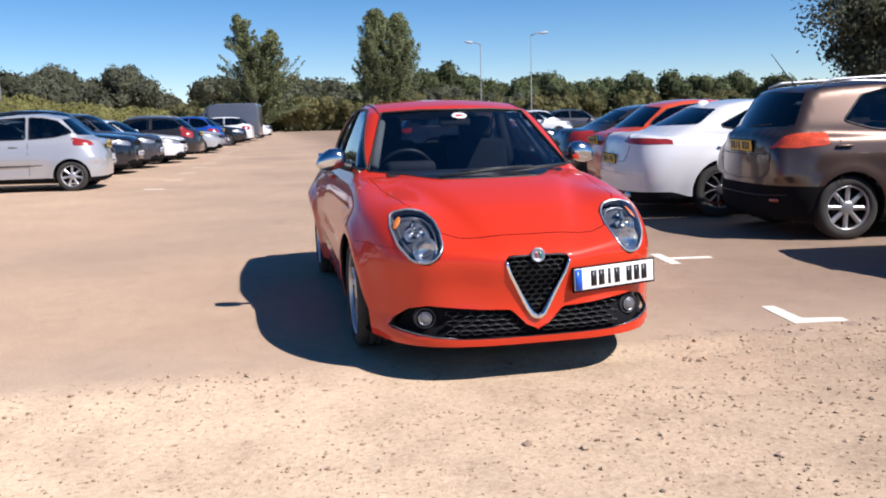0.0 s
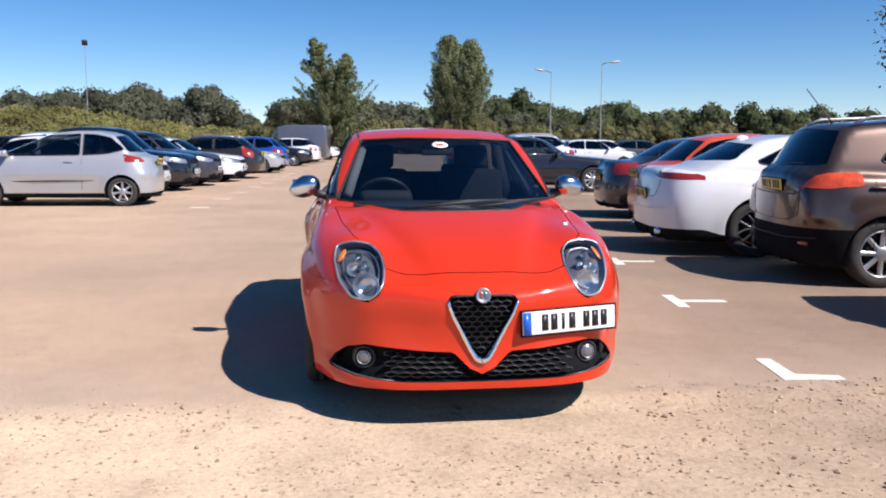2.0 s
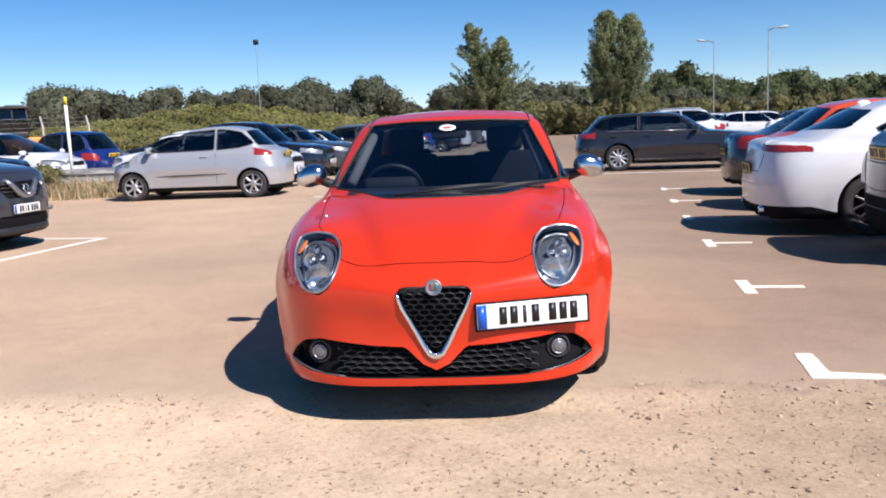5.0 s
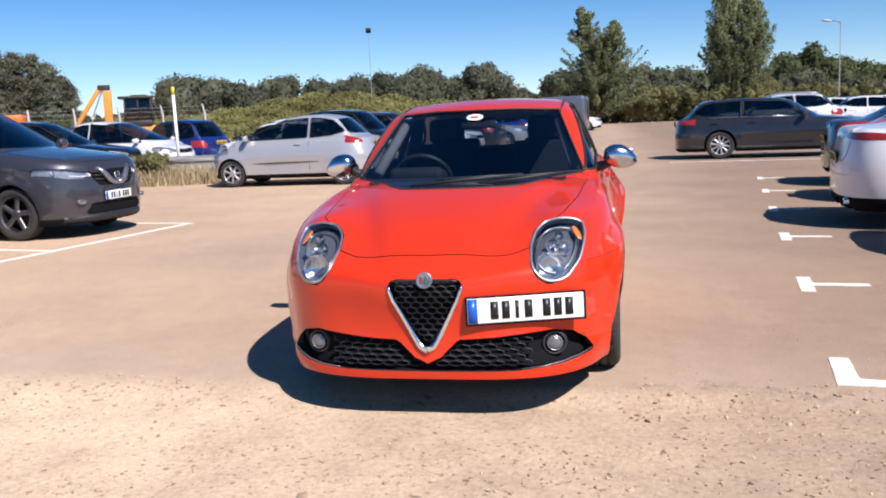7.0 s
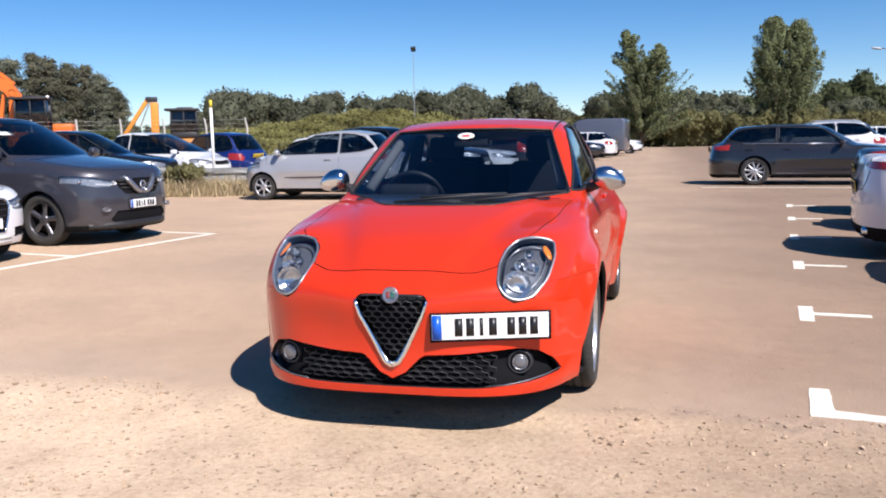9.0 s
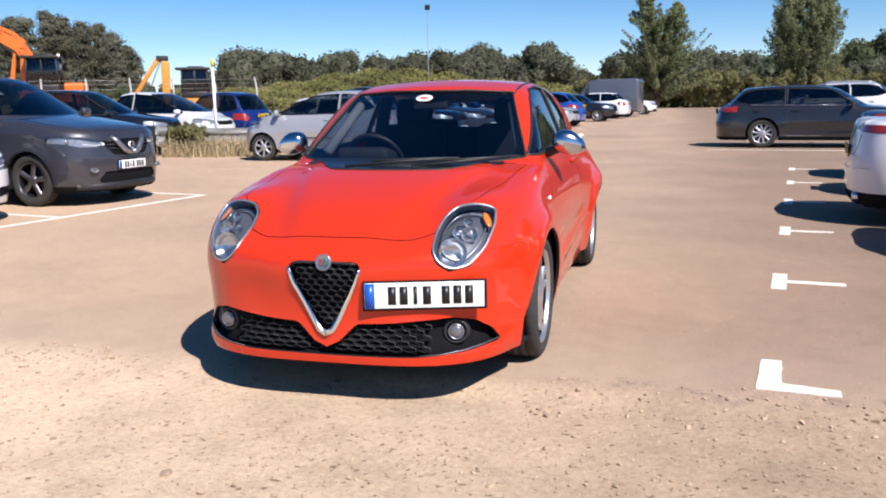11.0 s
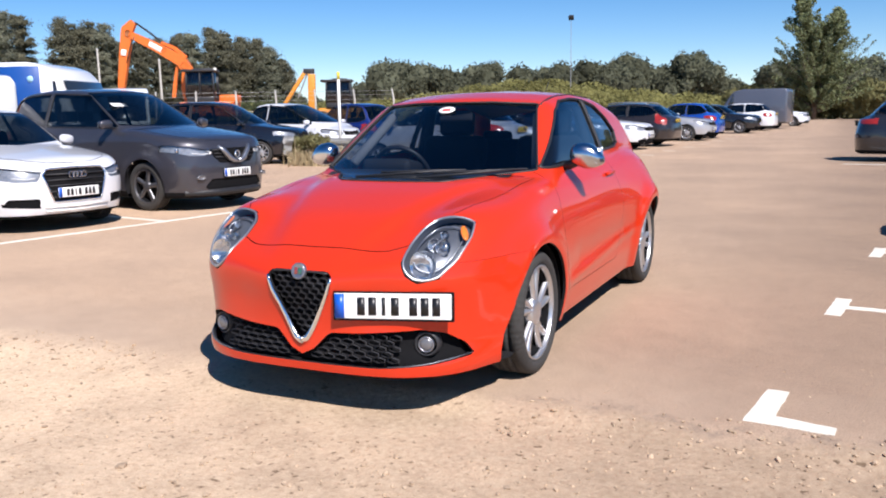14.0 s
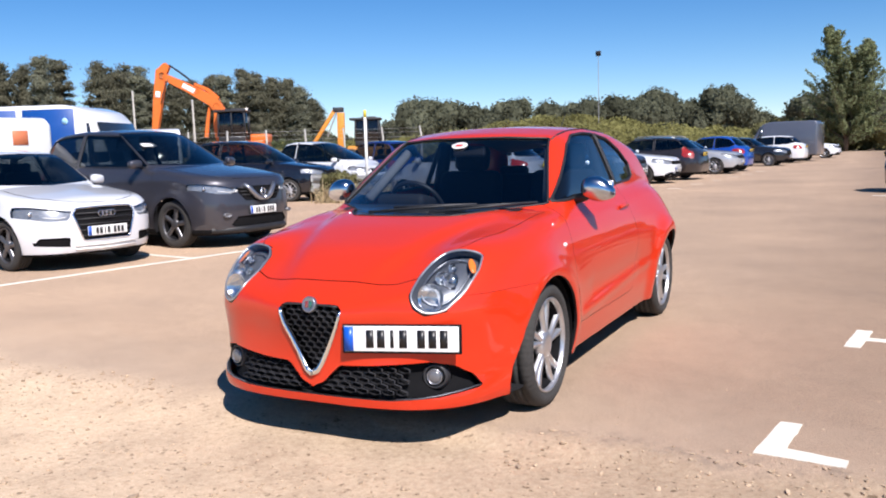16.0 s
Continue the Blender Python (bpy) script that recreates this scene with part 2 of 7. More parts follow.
M["dark_alloy"] = material("dark_alloy", (0.14, 0.14, 0.15), 0.35, 0.7)
M["brake"] = material("brake_steel", (0.025, 0.024, 0.023), 0.5, 0.5)
M["tyre"] = tyre_material()
M["glass"] = glass("window_glass", (0.58, 0.64, 0.70))
M["hero_glass"] = glass("blue_grey_tinted_glass", (0.42, 0.48, 0.54))
M["dark_glass"] = glass("tinted_glass", (0.20, 0.225, 0.24))
M["car_glass"] = glass("green_tinted_glass", (0.32, 0.36, 0.375))
M["lens"] = glass("lamp_lens", (0.92, 0.93, 0.94))
M["reflector"] = material("lamp_reflector", (0.72, 0.73, 0.75), 0.20, 0.95)
M["lamp_shell"] = material("lamp_housing", (0.13, 0.14, 0.16), 0.36, 0.4)
M["lamp_rim"] = material("bright_lamp_rim", (0.50, 0.51, 0.53), 0.36, 0.85)
M["mirror_cap"] = material("satin_mirror_cap", (0.60, 0.62, 0.66), 0.17, 1.0, vary=0.04)
M["bezel"] = material("lamp_bezel", (0.36, 0.37, 0.40), 0.36, 0.9)
M["tail_orange"] = material("orange_red_tail_lamp", (0.62, 0.075, 0.02), 0.18, coat=1, vary=0.3, scale=14, fine=60)
M["headlamp_bowl"] = material("headlamp_bowl", (0.34, 0.35, 0.37), 0.36, 0.5, vary=0.35, scale=22)
M["amber"] = material("amber_lamp", (0.85, 0.22, 0.02), 0.2, coat=1)
M["red_lamp"] = material("red_tail_lamp", (0.27, 0.020, 0.016), 0.2, coat=1, vary=0.25, scale=14)
M["plate_white"] = material("plate_white", (0.82, 0.82, 0.80), 0.35, vary=0.03)
M["plate_yellow"] = material("plate_yellow", (0.75, 0.52, 0.05), 0.35, vary=0.03)
M["plate_blue"] = material("plate_blue", (0.01, 0.10, 0.55), 0.35)
M["ink"] = material("plate_ink", (0.012, 0.012, 0.014), 0.4)
M["sticker"] = material("white_sticker", (0.8, 0.78, 0.75), 0.5)
M["sticker_red"] = material("red_sticker", (0.7, 0.05, 0.04), 0.5)
M["road_paint"] = material("road_marking_paint", (0.74, 0.70, 0.60), 0.75, vary=0.16, scale=5, fine=45, bump=0.4, bump_scale=120, space="Object")
M["worn_paint"] = material("worn_marking_paint", (0.68, 0.60, 0.48), 0.85, vary=0.25, scale=3, fine=30)
M["ground"] = ground_material()
M["stone"] = material("gravel_stone", (0.40, 0.295, 0.20), 0.9, vary=0.2, scale=30, fine=160, island_tint=0.25)
M["bark"] = material("bark", (0.12, 0.09, 0.065), 0.9, vary=0.3, scale=4, fine=25, bump=0.6, bump_scale=20)
M["leaf"] = leaf_material("leaf_green", (0.112, 0.130, 0.066))
M["leaf_light"] = leaf_material("leaf_grey_green", (0.215, 0.240, 0.125))
# dark green and pine needles are lightened to put distance haze into the colour
M["leaf_dark"] = leaf_material("leaf_dark_green", (0.122, 0.128, 0.086))
M["leaf_pine"] = leaf_material("pine_needles", (0.158, 0.154, 0.106))
M["leaf_pale_pine"] = leaf_material("pale_needles", (0.205, 0.210, 0.150))
M["leaf_olive"] = leaf_material("leaf_olive", (0.180, 0.172, 0.080))
M["leaf_bank"] = leaf_material("bank_grass_blades", (0.215, 0.205, 0.080))
M["dry_grass"] = material("dry_grass", (0.40, 0.315, 0.18), 0.85, vary=0.2, scale=1.2, fine=8, island_tint=0.35)
M["grass_soil"] = material("grassy_bank", (0.17, 0.15, 0.06), 0.95, vary=0.3, scale=0.2, fine=3, bump=0.6, bump_scale=5)
M["galv"] = material("galvanised_steel", (0.45, 0.46, 0.47), 0.45, 0.7)
M["concrete"] = material("concrete_post", (0.42, 0.40, 0.36), 0.9, bump=0.3)
M["post_white"] = material("white_post_paint", (0.78, 0.77, 0.72), 0.5)
M["post_yellow"] = material("yellow_post_paint", (0.75, 0.60, 0.06), 0.5)
M["digger"] = material("orange_machine_paint", (0.66, 0.155, 0.022), 0.45, vary=0.15)
M["digger_yellow"] = material("ochre_machine_paint", (0.62, 0.25, 0.03), 0.5, vary=0.2)
M["van_blue"] = material("blue_van_panel", (0.008, 0.065, 0.27), 0.4, vary=0.08)


# ------------------------------------------------------------------ mesh helpers
def mesh_of(name, bm, mat, smooth=True):
    me = bpy.data.meshes.new(name)
    bm.normal_update()
    for f in bm.faces:
        f.smooth = smooth
    bm.to_mesh(me)
    bm.free()
    for m in (mat if isinstance(mat, (list, tuple)) else (mat,)):
        me.materials.append(m)
    return me


def part(name, bm, mat, parent=None, label="", smooth=True):
    ob = new(name, mesh_of(name, bm, mat, smooth))
    if parent is not None:
        ob.parent = parent
    if label:
        tagged(ob, label)
    return ob


def box(bm, size, m=Matrix.Identity(4), bevel=0.0, segments=2):
    made = bmesh.ops.create_cube(bm, size=1, matrix=m @ Matrix.Diagonal((*size, 1)))["verts"]
    if bevel:
        edges = list({e for v in made for e in v.link_edges})
        bmesh.ops.bevel(bm, geom=edges, offset=bevel, segments=segments, affect="EDGES", profile=0.5)
    return bm


def tube(bm, points, radii, sides=8, caps=True):
    """A bent, tapered rod through points."""
    rings = []
    for i, p in enumerate(points):
        p = Vector(p)
        a = Vector(points[max(i - 1, 0)])
        c = Vector(points[min(i + 1, len(points) - 1)])
        q = (c - a).to_track_quat("Z", "Y")
        r = radii[i] if isinstance(radii, (list, tuple)) else radii
        rings.append([bm.verts.new(p + q @ Vector((r * math.cos(2 * math.pi * k / sides), r * math.sin(2 * math.pi * k / sides), 0))) for k in range(sides)])
    for a, c in zip(rings, rings[1:]):
        for k in range(sides):
            bm.faces.new((a[k], a[(k + 1) % sides], c[(k + 1) % sides], c[k]))
    if caps:
        bm.faces.new(rings[0][::-1])
        bm.faces.new(rings[-1])
    return bm


def lathe(bm, profile, sides=48, axis="x", m=Matrix.Identity(4)):
    """Spin (along, radius) pairs about an axis."""
    rings = []
    for along, r in profile:
        ring = []
        for k in range(sides):
            a = 2 * math.pi * k / sides
            p = (along, r * math.cos(a), r * math.sin(a)) if axis == "x" else (r * math.cos(a), r * math.sin(a), along)
            ring.append(bm.verts.new(m @ Vector(p)))
        rings.append(ring)
    for a, c in zip(rings, rings[1:]):
        for k in range(sides):
            bm.faces.new((a[k], c[k], c[(k + 1) % sides], a[(k + 1) % sides]))
    return rings


def blob(bm, size, m=Matrix.Identity(4), u=20, v=12, power=1.0):
    made = bmesh.ops.create_uvsphere(bm, u_segments=u, v_segments=v, radius=1.0)["verts"]
    for w in made:
        c = w.co
        if power != 1.0:
            c = Vector([math.copysign(abs(q) ** power, q) for q in c])
        w.co = m @ Vector((c.x * size[0], c.y * size[1], c.z * size[2]))
    return bm


def thing(name, label, category, m=Matrix.Identity(4), group="", kind=""):
    ob = new(name)
    ob.empty_display_size = 0.2
    ob.matrix_world = m
    return tagged(ob, label, category, group, kind)


# ------------------------------------------------------------------ car bodies
def smooth_line(pairs, sigma=0.03, n=700):
    """A function through (a, b) pairs with softened knots."""
    a, b = np.array(pairs, float).T
    pad = 4 * sigma
    s = np.linspace(a[0] - pad, a[-1] + pad, n)
    v = np.interp(s, a, b)
    lo, hi = (b[1] - b[0]) / (a[1] - a[0]), (b[-1] - b[-2]) / (a[-1] - a[-2])
    v = np.where(s < a[0], b[0] + lo * (s - a[0]), np.where(s > a[-1], b[-1] + hi * (s - a[-1]), v))
    step = s[1] - s[0]
    k = np.exp(-0.5 * (np.arange(-int(3 * sigma / step) - 1, int(3 * sigma / step) + 2) * step / sigma) ** 2)
    k /= k.sum()
    w = np.convolve(np.pad(v, len(k) // 2, mode="reflect", reflect_type="odd"), k, "valid")
    return lambda q: np.interp(q, s, w)


def smax(a, b, k):
    h = np.clip(0.5 + 0.5 * (a - b) / k, 0, 1)
    return b + (a - b) * h + k * h * (1 - h)


def poly_dist(pts, poly, rounding=0.0):
    """Signed distance in a plane to a polygon, negative inside."""
    p, v = np.asarray(pts, float), np.array(poly, float)
    best, sign = np.full(len(p), 1e9), np.ones(len(p))
    for i in range(len(v)):
        a, b = v[i], v[i - 1]
        e, w = b - a, p - a
        t = np.clip((w @ e) / (e @ e + 1e-12), 0, 1)
        best = np.minimum(best, ((w - t[:, None] * e) ** 2).sum(1))
        c1, c2 = p[:, 1] >= a[1], p[:, 1] < b[1]
        c3 = e[0] * w[:, 1] > e[1] * w[:, 0]
        flip = (c1 & c2 & c3) | (~c1 & ~c2 & ~c3)
        sign = np.where(flip, -sign, sign)
    return sign * np.sqrt(best) - rounding


def body_mesh(field, ys, ye, z0, half, nx, nz, ny):
    """A closed skin on the zero of field, met by rays from a spine along the car."""
    a = np.linspace(-1, 1, nx + 1)
    c = np.linspace(-1, 1, nz + 1)
    ring = [(v, -1) for v in a[:-1]] + [(1, v) for v in c[:-1]] + [(v, 1) for v in a[:0:-1]] + [(-1, v) for v in c[:0:-1]]
    verts, origins, ways, faces, ids = 0, [], [], [], {}

    def add(o, w):
        origins.append(o)
        ways.append(w)
        return len(origins) - 1

    stations = np.linspace(ys, ye, ny + 1)
    loops = []
    for y in stations:
        loops.append([add((0, y, z0), (p[0] * half[0], 0, p[1] * half[1])) for p in ring])
    for i in range(ny):
        for k in range(len(ring)):
            k2 = (k + 1) % len(ring)
            faces.append((loops[i][k], loops[i + 1][k], loops[i + 1][k2], loops[i][k2]))
    for end, way, y in ((0, -1, ys), (ny, 1, ye)):
        look_up = {}
        for k, p in enumerate(ring):
            look_up[(round(p[0], 4), round(p[1], 4))] = loops[end][k]
        grid = []
        for q in c:
            row = []
            for p in a:
                key = (round(p, 4), round(q, 4))
                if key not in look_up:
                    r = max(abs(p), abs(q))
                    phi = (1 - r) * math.pi / 2
                    lat = np.array((p * half[0], 0, q * half[1]))
                    norm = np.linalg.norm(lat)
                    lat = lat / norm if norm > 1e-9 else lat
                    look_up[key] = add((0, y, z0), tuple(math.cos(phi) * lat + math.sin(phi) * np.array((0, way, 0))))
                row.append(look_up[key])
            grid.append(row)
        for j in range(nz):
            for i in range(nx):
                f = (grid[j][i], grid[j][i + 1], grid[j + 1][i + 1], grid[j + 1][i])
                faces.append(f if way < 0 else f[::-1])
    o, w = np.array(origins, float), np.array(ways, float)
    w /= np.linalg.norm(w, axis=1)[:, None]
    lo, hi = np.full(len(o), 0.02), np.full(len(o), 2.2)
    for _ in range(24):
        mid = (lo + hi) / 2
        inside = field(o + w * mid[:, None]) < 0
        lo, hi = np.where(inside, mid, lo), np.where(inside, hi, mid)
    p = o + w * lo[:, None]
    bm = bmesh.new()
    vs = [bm.verts.new(q) for q in p]
    for f in faces:
        bm.faces.new([vs[i] for i in f])
    bmesh.ops.recalc_face_normals(bm, faces=bm.faces)
    return bm


def cut(bm, g, locked):
    """Split the skin along the zero of g. Points that lie close to it are drawn onto it; those in locked stay."""
    bm.verts.index_update()
    verts = list(bm.verts)
    co = np.array([v.co for v in verts])
    val = g(co)
    val = np.where(np.abs(val) < 2e-5, 2e-5, val)
    crossing = [e for e in bm.edges if val[e.verts[0].index] * val[e.verts[1].index] < 0]
    on = set()
    for e in crossing:
        for v, w in ((e.verts[0], e.verts[1]), (e.verts[1], e.verts[0])):
            a, b = val[v.index], val[w.index]
            if a * b < 0 and v not in locked and v not in on and a / (a - b) < 0.22:
                v.co = v.co.lerp(w.co, a / (a - b))
                on.add(v)
    for v in on:
        val[v.index] = 0.0
    for e in crossing:
        a, b = val[e.verts[0].index], val[e.verts[1].index]
        if a * b < 0:
            _, v = bmesh.utils.edge_split(e, e.verts[0], min(max(a / (a - b), 0.002), 0.998))
            on.add(v)
    for f in {f for v in on for f in v.link_faces}:
        order = list(f.verts)
        spots = [i for i, v in enumerate(order) if v in on]
        best = None
        for i in spots:
            for j in spots:
                gap = min(j - i, len(order) - (j - i))
                if j > i and gap > 1 and (best is None or gap > best[0]):
                    best = (gap, order[i], order[j])
        if best and len(spots) <= 3:
            bmesh.utils.face_split(f, best[1], best[2])
    locked |= on


def take(bm, faces, gap=0.0, fold=0.0, sink=0.0):
    """The faces as a skin of their own: its rim drawn back by gap and folded in."""
    out = bmesh.new()
    pick = {}
    for f in faces:
        vs = []
        for v in f.verts:
            if v not in pick:
                pick[v] = out.verts.new(v.co - v.normal * sink)
            vs.append(pick[v])
        out.faces.new(vs)
    out.normal_update()
    rim = [e for e in out.edges if e.is_boundary]
    if gap:
        shift = {}
        for e in rim:
            f = e.link_faces[0]
            inward = f.normal.cross(e.verts[1].co - e.verts[0].co).normalized()
            if inward.dot(f.calc_center_median() - e.verts[0].co) < 0:
                inward = -inward
            for v in e.verts:
                shift[v] = shift.get(v, Vector()) + inward
        for v, d in shift.items():
            v.co += d.normalized() * gap
    if fold:
        normals = {v: v.normal.copy() for e in rim for v in e.verts}
        low = {v: out.verts.new(v.co - nrm * fold) for v, nrm in normals.items()}
        for e in rim:
            l = e.link_loops[0]
            a, b = l.vert, l.link_loop_next.vert
            # second material blackens the fold: shut-line shade put in as colour
            out.faces.new((b, a, low[a], low[b])).material_index = 1
            e.smooth = False
    return out


def wheel(radius, width, rim_r, spokes, style, rim_mat, parent, m, name="wheel"):
    """A wheel whose outer face looks along +x."""
    hub = new(name)
    hub.parent = parent
    hub.matrix_basis = m
    w = width / 2
    bm = bmesh.new()
    prof = [(-w * 0.8, rim_r), (-w * 0.98, rim_r + 0.02), (-w, (rim_r + radius) / 2), (-w * 0.93, radius - 0.02), (-w * 0.78, radius - 0.004)]
    prof += [(-w * 0.45, radius), (-w * 0.44, radius - 0.008), (-w * 0.36, radius - 0.008), (-w * 0.35, radius),
                       (-w * 0.05, radius), (-w * 0.04, radius - 0.008), (w * 0.04, radius - 0.008), (w * 0.05, radius),
                       (w * 0.35, radius), (w * 0.36, radius - 0.008), (w * 0.44, radius - 0.008), (w * 0.45, radius),
                       (w * 0.78, radius - 0.004), (w * 0.93, radius - 0.02), (w, (rim_r + radius) / 2), (w * 0.98, rim_r + 0.02), (w * 0.8, rim_r)]
    lathe(bm, prof, 56)
    part("tyre", bm, M["tyre"], hub)
    bm = bmesh.new()
    lathe(bm, [(w * 0.70, rim_r - 0.018), (w * 0.45, rim_r - 0.03), (-w * 0.7, rim_r - 0.03), (-w * 0.8, rim_r + 0.004)], 48)
    part("barrel", bm, M["intake_black"], hub)
    bm = bmesh.new()
    lathe(bm, [(w * 0.80, rim_r + 0.004), (w * 0.88, rim_r + 0.004), (w * 0.90, rim_r - 0.004), (w * 0.84, rim_r - 0.010), (w * 0.66, rim_r - 0.013)], 56)
    face = w * 0.74
    for k in range(spokes):
        base = 2 * math.pi * k / spokes
        arms = ((-0.5, 0.16), (0.5, 0.16)) if style in ("twin", "blade") else ((0.0, 0.0),)
        swirl = {"twin": 0.16, "blade": 0.10}.get(style, 0.0)
        for spread, _ in arms:
            t0, t1 = base + spread * (0.30 if style == "blade" else 0.34), base + spread * {"twin": 0.72, "blade": 0.40}.get(style, 0) + swirl
            h0, h1 = (0.0125, 0.0135) if style == "twin" else (0.012, 0.021) if style == "blade" else (0.030 if spokes < 7 else 0.022, 0.040 if spokes < 7 else 0.026)
            r0, r1 = 0.045, rim_r - 0.012
            rows = []
            for s in np.linspace(0, 1, 6):
                r, t, hw = r0 + (r1 - r0) * s, t0 + (t1 - t0) * s, h0 + (h1 - h0) * s
                d, q = Vector((0, math.cos(t), math.sin(t))), Vector((0, -math.sin(t), math.cos(t)))
                x = face - 0.022 * math.sin(s * math.pi / 2 * 0.9) + 0.020 * s
                rows.append([bm.verts.new(d * r + q * hw * a + Vector((x + dx, 0, 0))) for a, dx in ((-1, -0.020), (-0.85, -0.004), (0, 0.004), (0.85, -0.004), (1, -0.020))])
            for a, c in zip(rows, rows[1:]):
                for i in range(4):
                    bm.faces.new((a[i], a[i + 1], c[i + 1], c[i]))
    lathe(bm, [(face - 0.035, 0.075), (face - 0.004, 0.07), (face + 0.006, 0.055), (face + 0.008, 0.03), (face + 0.010, 0.012), (face + 0.010, 0.001)], 32)
    part("rim", bm, rim_mat, hub)
    bm = bmesh.new()
    lathe(bm, [(-0.01, 0.04), (-0.01, rim_r * 0.72), (0.014, rim_r * 0.72), (0.014, 0.04)], 40)
    part("brake_disc", bm, M["brake"], hub)
    return hub


def number_plate(parent, m, size=(0.52, 0.112), mat="plate_white", blue=True):
    """A plate in the local x-z plane that looks to -y; its writing stands as plain bars."""
    bm = bmesh.new()
    box(bm, (size[0], 0.010, size[1]), m, 0.003)
    plate = part("number_plate", bm, M[mat], parent, "number plate with dark characters")
    if blue:
        bm = bmesh.new()
        box(bm, (0.042, 0.004, size[1] - 0.004), m @ pose(-size[0] / 2 + 0.023, -0.006, 0))
        part("blue_band", bm, M["plate_blue"], plate)
    x = -size[0] / 2 + (0.105 if blue else 0.04)
    pitch = (size[0] - (0.105 if blue else 0.04) - 0.03) / 7.6
    for k in range(7):
        bm = bmesh.new()
        wide = pitch * (0.30 if k in (2,) else 0.68)
        box(bm, (wide, 0.003, size[1] * 0.70), m @ pose(x + pitch * (k + (0.6 if k > 3 else 0)) + pitch * 0.3, -0.0065, 0))
        part("plate_bar", bm, M["ink"], plate)
    bm = bmesh.new()
    box(bm, (size[0] + 0.020, 0.012, size[1] + 0.018), m @ pose(0.002, 0.006, -0.001), 0.003)
    part("plate_holder", bm, M["intake_black"], parent)
    return plate


# ------------------------------------------------------------------ the red hatchback
def hero_field(p):
    x, y, z = np.abs(p[:, 0]), p[:, 1], p[:, 2]
    y_front, y_rear = HERO["front"](z), HERO["rear"](z)
    y_front = y_front + 0.030 * np.exp(-(((x - 0.38) / 0.18) ** 2)) * np.exp(-(((z - 0.52) / 0.15) ** 2))
    t = (y - y_front) / 0.95
    n = 2.95 + 0.55 * np.clip((0.30 - z) / 0.1, 0, 1) - 0.08 * np.clip((z - 0.40) / 0.12, 0, 1)
    g = np.where(t > 0, (1 - (1 - np.clip(t, 0, 1)) ** n) ** (1 / n), 3 * t)
    s = (y_rear - y) / 0.75
    h = np.where(s > 0, (1 - (1 - np.clip(s, 0, 1)) ** 3.0) ** (1 / 3.0), 3 * s)
    half = HERO["side"](z)
    for yc in (0.0, 2.511):
        d = np.hypot(y - yc, z - 0.31)
        half = half + 0.032 * np.exp(-(((d - 0.38) / 0.08) ** 2))
    half = half - 0.020 * np.exp(-(((z - 0.48) / 0.10) ** 2)) * np.clip((y - 0.45) / 0.3, 0, 1) * np.clip((2.1 - y) / 0.3, 0, 1)
    half = half + 0.044 * np.exp(-(((y - 2.5) / 0.5) ** 2)) * np.exp(-(((z - 0.70) / 0.22) ** 2))
    line = 0.37 + 0.10 * (y - 0.45) / 1.6
    half = half + 0.014 * np.exp(-(((z - line) / 0.035) ** 2)) * np.clip((y - 0.40) / 0.2, 0, 1) * np.clip((2.15 - y) / 0.2, 0, 1)
    top = HERO["top"](y) - 0.045 * (x / 0.8) ** 2
    # the bonnet's raised middle narrows to the grille; the wings swell again over the lamps
    edge = 0.19 + 0.36 * np.clip((y + 0.85) / 1.15, 0, 1)
    top = top + 0.013 * np.tanh((edge - x) / 0.045) * np.clip((0.35 - y) / 0.3, 0, 1) * np.clip((y + 0.95) / 0.40, 0.3, 1)
    top = top + 0.052 * np.exp(-(((x - 0.60) / 0.14) ** 2)) * np.exp(-(((y + 0.44) / 0.26) ** 2))
    low = smax(x - half * np.minimum(g, h), z - top, 0.07)
    low = smax(low, 0.06 - z, 0.04)
    wrap = 0.42 * x**2 * np.clip((1.5 - y) / 0.5, 0, 1) - 0.30 * x**2 * np.clip((y - 2.2) / 0.5, 0, 1)
    roof = HERO["cab"](y - wrap) - 0.035 * (x / 0.55) ** 2
    cw = HERO["cab_side"](z) * (1 - 0.11 * np.clip((y - 1.2) / 1.8, 0, 2) ** 2)
    cabin = smax(x - cw, z - roof, 0.07)
    cabin = smax(cabin, 0.7 - z, 0.05)
    return -smax(-low, -cabin, 0.035)


